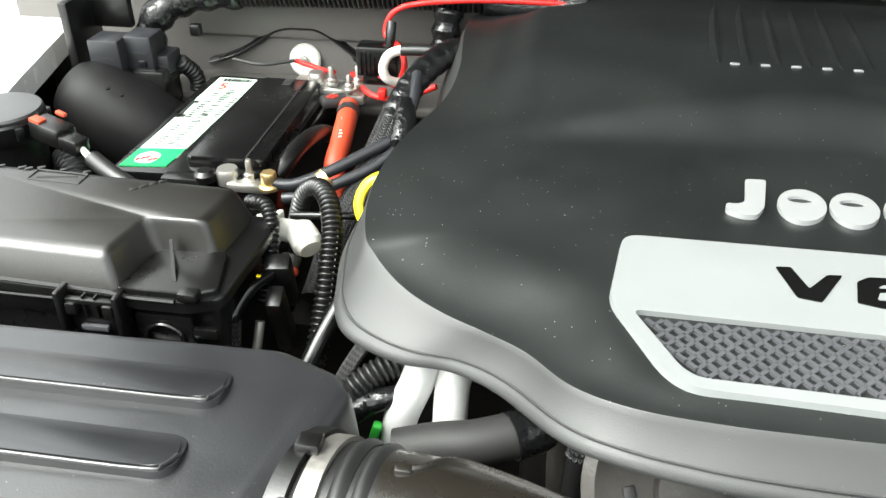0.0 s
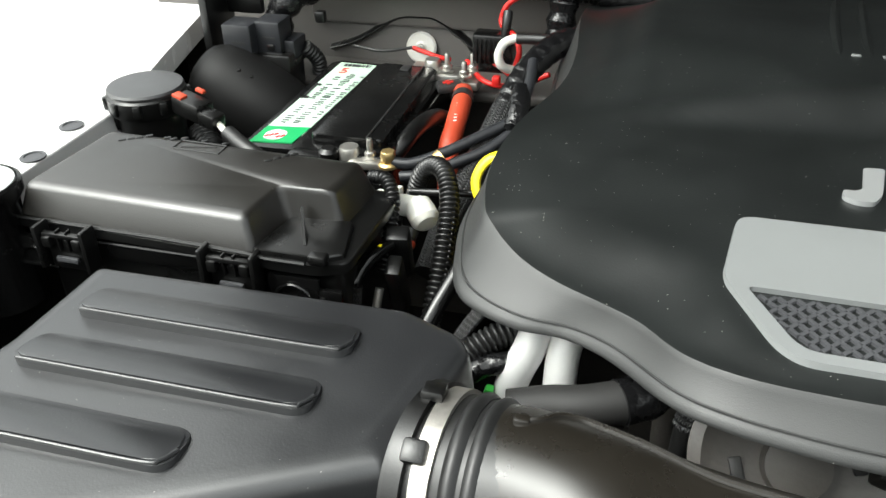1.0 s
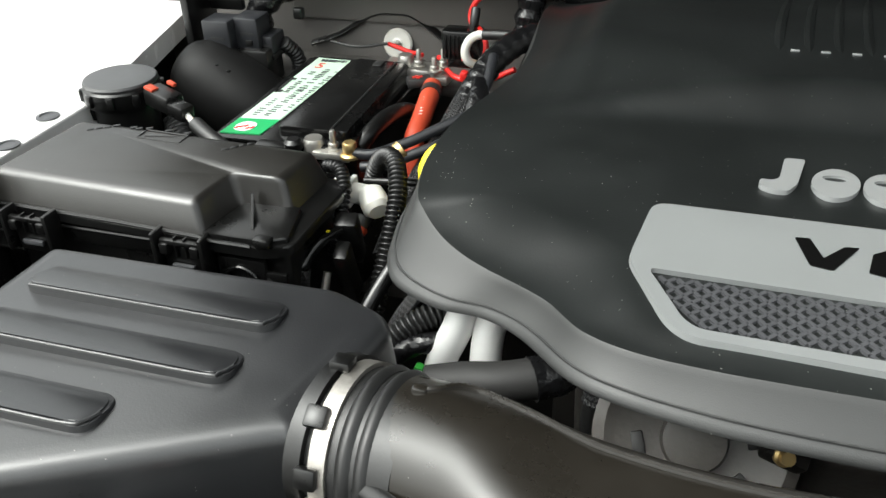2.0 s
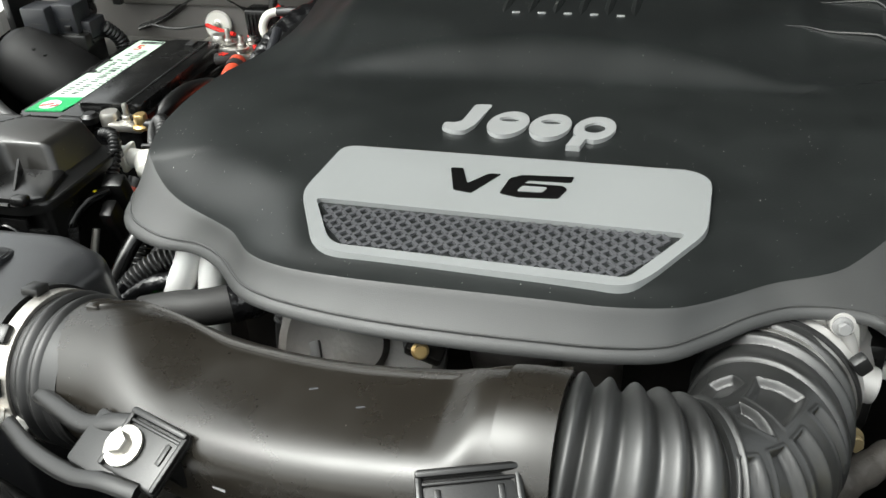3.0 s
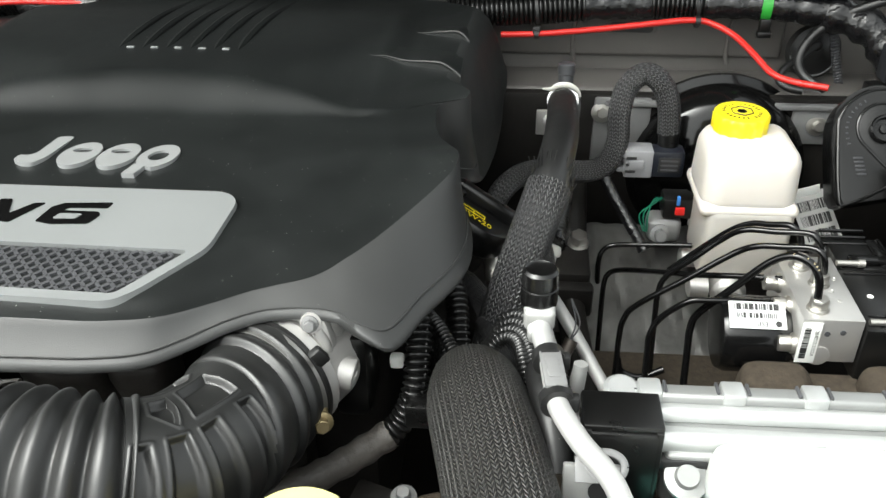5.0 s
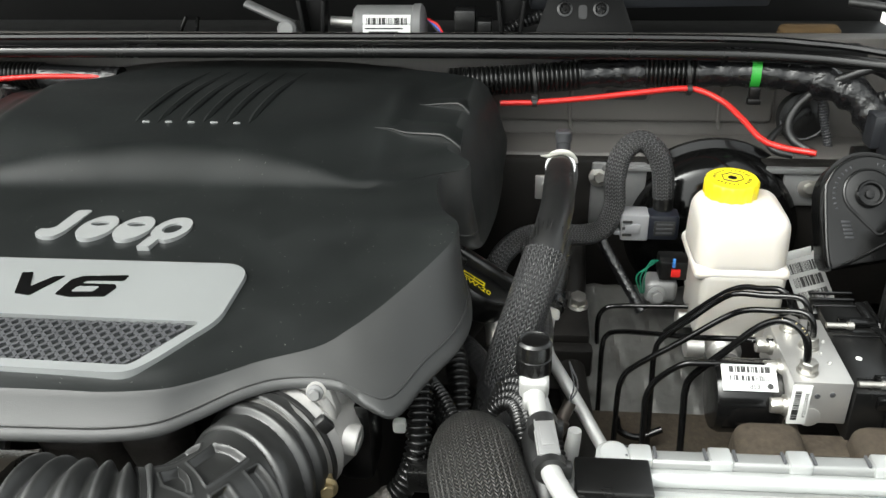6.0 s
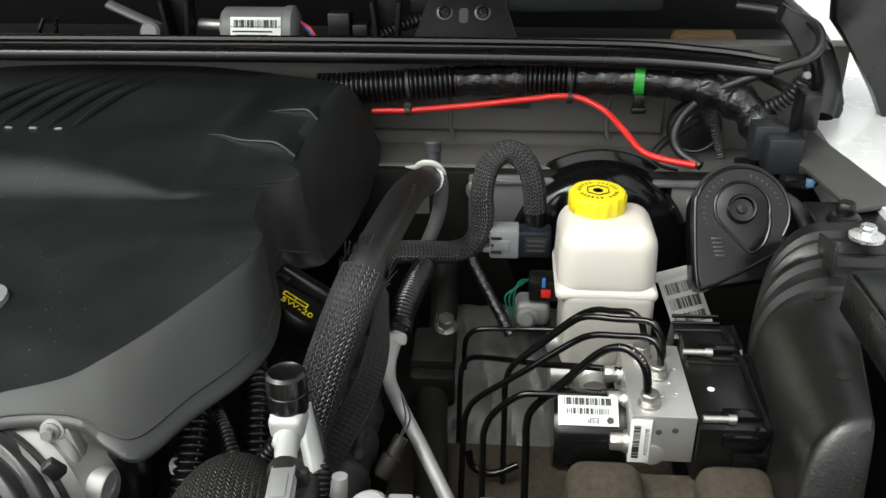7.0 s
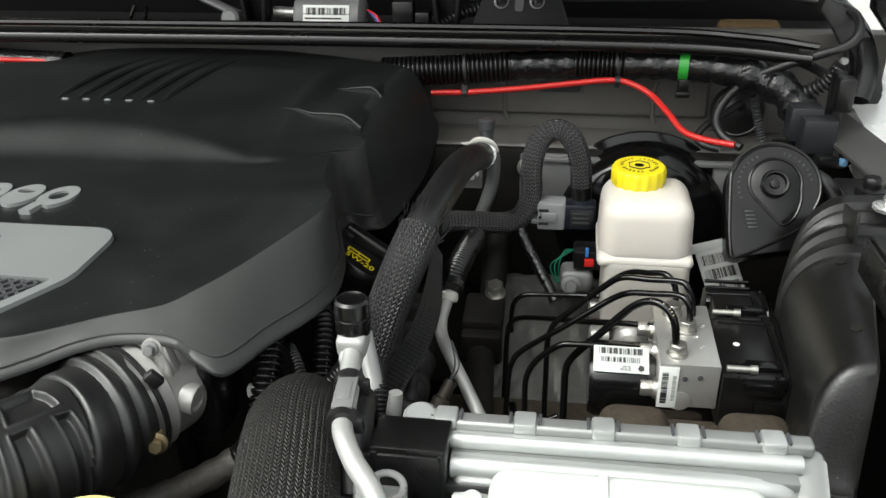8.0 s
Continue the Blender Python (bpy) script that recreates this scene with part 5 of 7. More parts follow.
def coolant_cap():
    t = thing("coolant_filler", "pale yellow coolant filler cap with black print", "filler", (.262, .218, .97))
    part("cap", lathe([(.034, 0), (.036, .003), (.036, .012), (.034, .0155), (.029, .0165), (.004, .0168)], (.262, .218, .985), (0, -.05, 1), 48, ripple=(16, .0006, .002, .012)), PALEYEL, t)
    z, cx, cy = 1.0022, .262, .2172
    text = "ENGINE COOLANT ONLY"
    for k, ch in enumerate(text):
        if ch == " ":
            continue
        a = radians(188 - 196 * k / (len(text) - 1))
        part("letter", words(ch, .0068, pose(cx + .0262 * math.cos(a), cy + .0262 * math.sin(a), z, 0, 0, math.degrees(a) - 90), .0002), INK, t)
    part("tank_mark", join(rbox((cx, cy + .012, z), (.028, .0022, .0004), 0), rbox((cx - .0135, cy + .002, z), (.0022, .02, .0004), 0), rbox((cx + .0135, cy + .002, z), (.0022, .02, .0004), 0), rbox((cx + .006, cy + .016, z), (.003, .008, .0004), 0), rbox((cx + .006, cy + .019, z), (.012, .002, .0004), 0), rbox((cx, cy - .004, z), (.026, .012, .0004), 0)), INK, t)
    part("neck", lathe([(.030, 0), (.028, .07)], (.262, .222, .91), n=28), DARK, t)
    return t


built = set(scene.objects)
coolant_cap()
settle(built, -.0027, -.0170, -.001)

rd = thing("radiator", "black radiator with a plastic end tank", "radiator", (.20, .19, .52))
part("end_tank", rbox((.255, .205, .865), (.09, .06, .10), .012, seg=3), PLASTIC, rd)
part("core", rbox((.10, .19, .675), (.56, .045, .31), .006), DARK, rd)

# hose and plug below the air box
cable("lower_hose", [(-.62, .215, .968), (-.48, .205, .962), (-.38, .196, .955), (-.29, .186, .945), (-.225, .165, .925), (-.19, .12, .90)], .0145, SATIN, "smooth black coolant hose below the air box", "hose", n=18)
pg = thing("grey_plug", "grey wiring plug with a red lock", "plug", (-.33, .165, .96))
part("shell", join(rbox((-.345, .160, .967), (.050, .034, .026), .003, (0, 4, -6)), rbox((-.325, .160, .981), (.020, .026, .008), .002, (0, 4, -6))), GREYPL, pg)
part("collar", sweep([(-.318, .157, .966), (-.308, .155, .965)], .018, 20), PLASTIC, pg)
part("sleeve", sweep([(-.312, .156, .965), (-.280, .150, .958), (-.255, .14, .945)], .0105, 14), GREYPL, pg)
part("lock", rbox((-.372, .158, .972), (.006, .010, .008), .001), RED, pg)
for k in range(4):
    cable("thin_wire", [(-.262, .145 - .004 * k, .95), (-.23, .135 - .004 * k, .94), (-.18, .13 - .004 * k, .915)], .0018, (GREYPL, GREEN, ORANGE, RUBBER)[k], "thin wire from the grey plug", "wire", group="plug wires", n=8)
solid("radiator_shroud", join(rbox((-.45, .13, .93), (.56, .06, .05), .008), rbox((-.28, .105, .90), (.4, .05, .06), .008)), PLASTIC, "black plastic radiator shroud", "shroud")

# pulley and dark castings under the cover's front edge
DARKGREY = mat("dull_brownish_casting", (.072, .066, .060), .42, grain=1.5, grain_scale=180, var=.6, dust=.4)
built = set(scene.objects)
pu = thing("idler_pulley", "dark grey slotted pulley plate with a brass bolt", "pulley", (-.08, .37, .93))
part("disc", lathe([(.060, 0), (.066, .006), (.066, .014), (.058, .018), (.048, .012), (.022, .012), (.020, .022), (.006, .024)], (-.085, .372, .953), (0, -.75, .66), 40), DARKGREY, pu)
for k in range(6):
    a = 6.2832 * k / 6 + .3
    part("slot", placed(rbox((.036 * math.cos(a), .036 * math.sin(a), .013), (.020, .008, .004), .001, (0, 0, math.degrees(a) + 90)), facing((-.085, .372, .953), (0, -.75, .66))), INK, pu)
part("bolt", join(lathe([(.0065, 0), (.0065, .003), (.0045, .004), (.0045, .009)], (-.034, .346, .978), (.3, -.75, .5), 18)), GOLD, pu, "brass-coloured bolt head")
part("tab", rbox((-.032, .352, .974), (.028, .014, .016), .003, (30, 20, 0)), DARK, pu)
settle(built, -.007, .001, -.004)
tc = thing("timing_casting", "dark cast engine front under the cover", "casting", (.0, .42, .86))
for x, y, z, w, rx in ((.02, .42, .92, .07, 25), (.075, .43, .91, .05, 20), (-.15, .45, .90, .06, 10)):
    part("boss", rbox((x, y, z), (w, .06, .1), .014, (rx, 0, 0), 3), DARKGREY, tc)
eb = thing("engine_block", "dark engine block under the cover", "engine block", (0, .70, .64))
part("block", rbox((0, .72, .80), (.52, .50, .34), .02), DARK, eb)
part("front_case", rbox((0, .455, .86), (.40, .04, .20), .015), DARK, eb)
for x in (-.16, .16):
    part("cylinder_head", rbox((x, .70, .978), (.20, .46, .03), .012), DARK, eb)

# ---- brake side ----
def brake_unit():
    t = thing("brake_reservoir", "cream translucent brake fluid reservoir, yellow cap", "brake reservoir", (.633, .77, .86))
    body = part("tank", join(rbox((.6340, .760, .9635), (.1040, .100, .080), .022, (0, 0, 0), 6, taper=.945), rbox((.6340, .759, .933), (.1052, .1012, .016), .0078, seg=4)), RES_PL, t, angle=60)
    part("lower_tank", rbox((.637, .752, .890), (.094, .09, .092), .010, seg=3), mat("dull_translucent_plastic", (.42, .40, .365), .4, through_light=.3, var=.08), t, "duller lower half holding the fluid")
    part("neck", lathe([(.023, 0), (.023, .010)], (.624, .776, .996), n=24), RES_PL, t)
    cap = part("cap", lathe([(.028, 0), (.0295, .002), (.0295, .018), (.028, .0205), (.023, .0212), (.004, .0212)], (.624, .776, 1.002), (0, -.03, 1), 64, ripple=(16, .0009, .002, .018)), YELLOW, t, "ribbed yellow screw cap")
    ring = [(.0125 * math.cos(radians(60 * k + 30)), .0125 * math.sin(radians(60 * k + 30))) for k in range(6)]
    for k in range(6):
        a, b = ring[k], ring[(k + 1) % 6]
        part("hexagon_line", sweep([(.624 + a[0], .7755 + a[1], 1.0238), (.624 + b[0], .7755 + b[1], 1.0238)], .0006, 6, straight=True), INK, cap)
    part("ring_mark", placed(lathe([(.0052, 0), (.0052, .0004), (.0036, .0004), (.0036, 0)], n=24), pose(.624, .7755, 1.0233)), INK, cap)
    for k in range(26):
        if k % 7 == 0:
            continue
        a = 6.2832 * k / 26
        part("print_bar", rbox((.624 + .0195 * math.cos(a), .7755 + .0195 * math.sin(a), 1.0236), (.0016, .0036, .0004), 0, (0, 0, math.degrees(a) + 90)), INK, cap)
    for z, n in ((.978, 9), (.966, 11), (.954, 8)):
        for k in range(n):
            part("moulded_mark", rbox((.600 + .0072 * k, .7165 - (z - .958) * .11, z), (.0042, .0005, .0035), 0), RES_PL, body)
    mc = thing("master_cylinder", "cast aluminium brake master cylinder", "master cylinder", (.60, .80, .83))
    part("barrel", lathe([(.020, 0), (.020, .16), (.014, .165), (.014, .18)], (.625, .86, .835), (0, -1, 0), 24), ALU, mc)
    for py in (.762, .70):
        part("port", lathe([(.012, 0), (.012, .02), (.008, .022)], (.600, py, .842), (-1, 0, 0), 16), ALU, mc)
    part("sensor_body", join(rbox((.562, .800, .862), (.040, .034, .03), .008, seg=3), hexbolt((.556, .780, .862), (0, -1, .2), .008, .010)), CASTGREY, mc)
    part("plug", rbox((.575, .800, .893), (.036, .03, .026), .003), PLASTIC, mc)
    part("plug_lock", rbox((.576, .783, .892), (.011, .004, .010), .001), RED, mc)
    part("plug_tab", rbox((.573, .783, .906), (.004, .004, .012), .001), mat("blue_plastic", (.05, .2, .55), .4), mc)
    for k in range(3):
        part("thin_wire", sweep([(.557, .80, .90), (.546, .792, .902 - .003 * k), (.540 - .005 * k, .785, .885), (.541 - .002 * k, .785, .862)], .0009, 6), mat("dark_green_wire", (.01, .14, .08), .4), mc)
    bo = thing("brake_booster", "large round glossy black brake booster", "brake booster", (.645, .97, .74))
    part("shell", lathe([(.118, 0), (.128, .004), (.128, .012), (.118, .016), (.112, .040), (.095, .058), (.05, .066), (.03, .072)], (.648, .968, .868), (0, -1, .04), 64), GLOSSY, bo)
    for bx, bz, bw, bh in ((.518, .922, .074, .094), (.772, .935, .075, .05)):
        part("bracket", rbox((bx, .944, bz), (bw, .008, bh), .004), CASTGREY, bo, "grey mounting plate")
    part("strip", rbox((.645, .942, .962), (.30, .012, .007), .002), CASTGREY, bo)
    for x, z in ((.491, .949), (.767, .938)):
        part("nut", hexbolt((x, .940, z), (0, -1, .2), .0075, .010, 1.8), STEEL, bo)
    return t


built = set(scene.objects)
brake_unit()
settle(built, -.002, .003, -.002)


def abs_unit():
    t = thing("abs_unit", "anti-lock brake unit, aluminium block with black housings", "abs unit", (.66, .55, .86))
    blk = part("block", rbox((.6585, .552, .928), (.0525, .104, .046), .0012), ALU, t)
    part("motor", join(lathe([(.034, 0), (.036, .004), (.036, .054), (.033, .060), (.01, .061)], (.632, .540, .903), (-1, 0, 0), 36)), GLOSSY, t, "black motor can")
    lab = facing((.600, .5215, .9375), (0, -.55, .83))
    sticker = part("motor_label", placed(rbox((0, 0, 0), (.050, .026, .0008), .0003), lab), mat("greyed_paper_label", (.55, .56, .55), .4, var=.08), t, "white label, fixed upside down")
    part("bar_code", bars(.040, .006, 22, lab @ Matrix.Translation((0, .008, .0006)), 3), INK, sticker)
    part("bar_code", bars(.036, .005, 20, lab @ Matrix.Translation((0, -.0005, .0006)), 7), INK, sticker)
    part("label_text", words("ESP", .0065, lab @ pose(.004, -.0082, .0006, 0, 0, 180), .0001), INK, sticker)
    part("label_mark", placed(lathe([(.0032, 0), (.0032, .0004)], n=5), lab @ Matrix.Translation((.018, -.008, .0004))), INK, sticker)
    st = part("block_label", rbox((.6405, .4985, .9265), (.017, .0008, .044), .0003), LABEL, blk, "white label with a bar code")
    fc = facing((.6375, .4979, .9265), (0, -1, 0)) @ pose(0, 0, 0, 0, 0, 90)
    part("bar_code", bars(.034, .0055, 24, fc, 5), INK, st)
    part("label_text", words("25.0212-2152.4", .0044, facing((.6455, .4979, .9265), (0, -1, 0)) @ pose(0, 0, 0, 0, 0, -90), .0001), INK, st)
    for x, z in ((.655, .936), (.668, .938)):
        part("pin_hole", lathe([(.0026, 0), (.0026, .0006), (.0014, .0008)], (x, .4998, z), (0, -1, 0), 14), GREYPL, blk)
    part("round_port", lathe([(.010, 0), (.010, .0006), (.008, .0012)], (.652, .4995, .912), (0, -1, 0), 24), ALU, blk)
    for x, y in ((.660, .525), (.672, .530), (.668, .545), (.676, .565), (.664, .56), (.672, .585), (.655, .522)):
        part("dimple", lathe([(.0024, 0), (.0024, .0005), (.0016, .0006), (.0012, .0001)], (x, y, .951), n=10), ALU, blk)
    for x, y in ((.648, .516), (.660, .556), (.650, .585)):
        part("nut", join(hexbolt((x, y, .951), r=.0085, h=.010, flange=1.15)), STEEL, t)
    for y, z in ((.540, .936), (.575, .938), (.508, .918)):
        part("nut", hexbolt((.632, y, z), (-1, 0, 0), .0085, .012, 1.15), STEEL, t)
    mod = part("module", join(rbox((.712, .545, .915), (.052, .098, .058), .002), rbox((.716, .622, .918), (.044, .052, .050), .003)), PLASTIC, t, "black control module")
    part("module_cover", join(rbox((.742, .548, .912), (.010, .112, .066), .004), rbox((.735, .548, .880), (.02, .112, .01), .003)), SATIN, mod)
    part("module_cover", rbox((.738, .626, .920), (.012, .05, .052), .004), SATIN, mod)
    part("connector", rbox((.712, .655, .922), (.046, .024, .040), .004, (20, 0, 0)), PLASTIC, mod)
    for k in range(3):
        part("connector_rib", rbox((.712, .643 + .009 * k, .9425 + .0025 * k), (.044, .0025, .004), .0008, (20, 0, 0)), SATIN, mod)
    part("seam", rbox((.715, .517, .9443), (.044, .0015, .0016), .0004), SATIN, mod)
    part("seam", rbox((.715, .586, .9443), (.044, .0015, .0016), .0004), SATIN, mod)
    for y in (.505, .60):
        part("screw", join(lathe([(.003, 0), (.003, .020), (.0042, .020), (.0042, .026)], (.690, y, .947), (1, 0, 0), 12)), STEEL, mod)
    for k, y in enumerate((.503, .520)):
        part("moulded_step", rbox((.726, y, .930 - .012 * k), (.032, .008, .006), .002), PLASTIC, mod)
    part("white_dot", lathe([(.003, 0), (.003, .0006)], (.705, .548, .9445), n=12), LABEL, mod)
    for y0, y1, z0, z1, x in ((.492, .604, .880, .9445, .7475), (.604, .651, .896, .9455, .744)):
        part("lid_rim", sweep([(x, y0 + .004, z1), (x, y1 - .004, z1), (x, y1, z1 - .004), (x, y1, z0), (x, y0, z0), (x, y0, z1 - .004), (x, y0 + .004, z1)], .0024, 8, straight=True), GLOSSY, mod)
    for x, y, z, w, h in ((.722, .4945, .934, .034, .012), (.728, .4945, .914, .026, .016), (.735, .4940, .943, .012, .010), (.712, .4955, .8885, .048, .003)):
        part("latch_step", rbox((x, y, z), (w, .006, h), .0015), GLOSSY, mod)
    for x, y, w in ((.722, .512, .030), (.722, .608, .036)):
        part("top_step", rbox((x, y, .9465), (w, .012, .006), .0018), GLOSSY, mod)
    tr = thing("abs_bracket", "rusty dusty steel bracket under the brake unit", "bracket", (.66, .48, .85))
    for x in (.612, .716):
        part("saddle", join(rbox((x, .472, .884), (.062, .055, .055), .016, (12, 0, 0), 4), rbox((x, .47, .852), (.075, .06, .03), .008)), RUST, tr)
    part("cross_plate", rbox((.665, .488, .884), (.15, .03, .012), .003), RUST, tr)
    part("rubber_mount", lathe([(.020, 0), (.022, .006), (.019, .018), (.012, .022), (.007, .023)], (.658, .452, .872), (0, -.75, .65), 24), GREYPL, tr)
    part("mount_bolt", hexbolt((.658, .437, .886), (0, -.75, .65), .007, .008), STEEL, tr)
    part("dark_clip", rbox((.668, .440, .862), (.05, .02, .02), .004), PLASTIC, tr)
    return t


built = set(scene.objects)
abs_unit()
settle(built, -.001, .006, -.008)


PRINT = mat("dull_yellow_print", (.22, .18, .10), .5)


def brake_line(pts, mark=False, r=.0031):
    ob = thing("brake_line", "thin black steel brake line with printed marks" if mark else "thin black steel brake line", "brake line", pts[-1], "brake lines")
    part("pipe", sweep(pts, r, 10, .004), GLOSSY, ob)
    if mark:
        line = smooth_line(pts, .004)
        rnd = random.Random(9)
        for q, q2 in list(zip(line, line[1:]))[10:-4]:
            if rnd.random() < .5:
                d = (q2 - q).normalized()
                part("print_mark", rbox((0, 0, 0), (.0017, .0014, .0003), 0), PRINT, ob).matrix_basis = facing(q + Vector((0, -.55, .82)) * (r + .0001), (0, -.55, .82), d)
    return ob


brake_line([(.6445, .522, .945), (.6440, .522, .962), (.641, .524, .977), (.634, .530, .9855), (.621, .538, .987), (.605, .546, .974), (.580, .552, .941), (.555, .558, .907), (.5495, .556, .890), (.5495, .552, .865), (.550, .535, .78)], True, .0036)
brake_line([(.661, .562, .945), (.6605, .562, .962), (.657, .565, .973), (.649, .572, .975), (.628, .582, .9695), (.607, .592, .963), (.589, .600, .949), (.548, .603, .9145), (.506, .606, .880), (.4945, .604, .864), (.491, .600, .84), (.489, .58, .77)])
brake_line([(.668, .590, .943), (.6665, .591, .958), (.661, .594, .971), (.654, .600, .974), (.628, .611, .9685), (.602, .622, .963), (.586, .630, .948), (.5615, .633, .922), (.537, .636, .896), (.5305, .632, .878), (.530, .628, .85), (.530, .61, .77)])
brake_line([(.653, .606, .943), (.6525, .606, .957), (.649, .609, .968), (.641, .616, .973), (.6265, .628, .9665), (.612, .640, .960), (.595, .648, .946), (.565, .660, .909), (.545, .665, .885)])
brake_line([(.630, .545, .930), (.600, .548, .9295), (.560, .550, .928), (.542, .552, .924), (.521, .556, .902), (.512, .553, .884), (.511, .548, .86), (.511, .53, .77)])
brake_line([(.632, .577, .937), (.600, .596, .926), (.564, .620, .910), (.530, .660, .886), (.499, .700, .860), (.487, .705, .850), (.483, .700, .837), (.482, .690, .80), (.481, .67, .72)])
brake_line([(.588, .757, .861), (.574, .760, .859), (.538, .768, .853), (.502, .775, .847), (.489, .775, .840), (.4835, .770, .827), (.484, .76, .79), (.486, .735, .70)])
brake_line([(.495, .62, .80), (.500, .615, .785), (.52, .612, .78), (.545, .615, .79)], False, .004)


# air-conditioning fitting and pipes
built = set(scene.objects)
ac = thing("ac_fitting", "white-metal air conditioning pipe with a black service cap", "air conditioning pipe", (.405, .34, 1.0))
part("service_cap", lathe([(.0122, 0), (.0127, .003), (.0127, .013), (.0119, .0135), (.0119, .0155), (.0127, .016), (.0123, .025), (.0105, .027), (.0085, .0255), (.004, .025)], (.402, .372, 1.046), (0, .05, 1), 32), SATIN, ac, "knurled black cap")
part("block", join(rbox((.4025, .368, 1.041), (.021, .022, .018), .004, (10, 0, 0), 3), rbox((.4025, .362, 1.033), (.016, .022, .016), .005, (20, 0, 0), 3)), PIPE, ac)
part("pipe", sweep([(.4030, .360, 1.036), (.4055, .344, 1.033), (.409, .328, 1.031), (.411, .310, 1.029), (.413, .291, 1.029), (.418, .277, 1.028), (.427, .263, 1.023), (.445, .242, 1.013), (.456, .218, .99), (.459, .195, .95)], .0068, 20), PIPE, ac)
for x, y, z in ((.4085, .330, 1.031), (.4128, .293, 1.029)):
    part("rubber_clip", join(sweep([(x - .0005, y + .004, z), (x + .0005, y - .004, z)], .0108, 24), rbox((x + .009, y, z - .001), (.010, .007, .012), .002)), RUBBER, ac)
part("clip_plate", join(rbox((.4105, .3115, 1.0385), (.014, .034, .003), .001, (0, 0, 6)), rbox((.4105, .3115, 1.0402), (.008, .018, .001), .0004, (0, 0, 6))), CASTGREY, ac)
part("second_pipe", sweep([(.402, .402, 1.026), (.404, .398, 1.018), (.4115, .382, .998), (.419, .366, .980), (.424, .356, .966), (.429, .352, .955)], lambda d, L: .0060 + .0018 * d / L, 16), PIPE, ac)
part("hook_end", sweep([(.427, .354, .962), (.430, .357, .980), (.4325, .360, .996), (.433, .361, 1.003)], lambda d, L: .0072 - .0022 * d / L, 14), PIPE, ac)
loop = [(.017 * math.cos(6.2832 * k / 16), .013 * math.sin(6.2832 * k / 16), 0) for k in range(17)]
part("loop_bracket", placed(join(sweep(loop, .0038, 10, flat=.6), rbox((-.018, -.004, 0), (.022, .024, .003), .001)), facing((.4440, .272, .997), (0, -.6, .8)) @ Matrix.Scale(.66, 4)), CASTGREY, ac)
settle(built, -.007, -.009, .005)
cable("grey_pipe", [(.421, .690, .918), (.4195, .668, .904), (.4165, .652, .895), (.415, .640, .888), (.418, .622, .880), (.432, .596, .870), (.450, .574, .850), (.467, .552, .830), (.480, .535, .815)], .0068, PIPE, "bare aluminium pipe running down to the frame", "pipe", n=14)
solid("pipe_collar", join(lathe([(.009, 0), (.0105, .003), (.0105, .010), (.008, .012)], (.4195, .664, .897), (0, .6, .8), 18)), WHITE_PL, "white collar on the aluminium pipe", "collar")
cable("corrugated_sleeve", [(.421, .668, .91), (.424, .70, .918), (.430, .75, .918), (.434, .80, .91)], .0125, PLASTIC, "black corrugated sleeve over a pipe", "sleeve", ring=(.0055, .0012), n=16)

# large and middle braided hoses
bh = thing("radiator_hose", "thick radiator hose in a coarse braided sleeve", "hose", (.37, .28, .93))
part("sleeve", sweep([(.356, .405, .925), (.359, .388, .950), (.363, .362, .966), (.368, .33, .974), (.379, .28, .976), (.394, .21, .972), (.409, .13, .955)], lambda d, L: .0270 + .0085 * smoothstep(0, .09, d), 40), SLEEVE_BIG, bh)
settle({o for o in scene.objects if o is not bh}, -.010, -.014, .015)
part("rubber_end", sweep([(.400, .352, .998), (.402, .330, 1.002), (.406, .305, .996), (.408, .28, .975)], .0125, 18), RUBBER, bh)
for k in range(4):
    d = .0078 * (k - 1.5)
    cable("sleeved_tube", [(.300 + d * .2, .47, .955 + d * .7), (.320, .437 + d * .3, .955 + d * .9), (.337 + d * .3, .402 + d * .6, .950 + d * .6), (.355 + d * .5, .405 + d * .8, .965 + d * .5), (.372 + d * .3, .418 + d * .9, .985 + d * .3), (.388 + d * .5, .405 + d * .6, .994 + d * .3), (.398 + d * .9, .370 + d * .2, .996 + d * .2), (.404 + d, .34, .985 + d * .2)], .0054, PLASTIC, "ribbed tube in a flat bundle behind the radiator hose", "tube", group="bundle of tubes", n=10, ring=(.0040, .0008))
fe = thing("pipe_ferrule", "bright crimped ferrule on a bent grey pipe", "ferrule", (.345, .43, .86))
part("crimp", sweep([(.352, .453, .900), (.344, .436, .880)], .0115, 18, ring=(.010, .0016)), BRIGHT, fe)
part("pipe", sweep([(.345, .438, .882), (.338, .424, .872), (.329, .410, .852), (.332, .40, .835), (.345, .394, .828)], .0085, 14), CASTGREY, fe)
fe2 = thing("pipe_ferrule", "bright crimped ferrule on a black hose", "ferrule", (.362, .42, .85))
part("crimp", sweep([(.363, .436, .885), (.362, .414, .850)], .0098, 18, ring=(.009, .0014)), BRIGHT, fe2)
part("hose", sweep([(.362, .415, .852), (.361, .40, .828), (.358, .38, .80)], .0092, 14), RUBBER, fe2)
mh = thing("heater_hose", "black hose going into a braided sleeve", "hose", (.41, .68, .95))
part("hose", sweep([(.434, .885, .985), (.432, .86, .992), (.429, .80, 1.013), (.425, .72, 1.033), (.420, .65, 1.040), (.410, .585, 1.033), (.404, .56, 1.020)], .0170, 24), RUBBER, mh)
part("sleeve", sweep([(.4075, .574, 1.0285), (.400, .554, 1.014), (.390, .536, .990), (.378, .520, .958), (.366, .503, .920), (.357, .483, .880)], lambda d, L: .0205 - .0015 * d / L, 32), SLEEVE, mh)
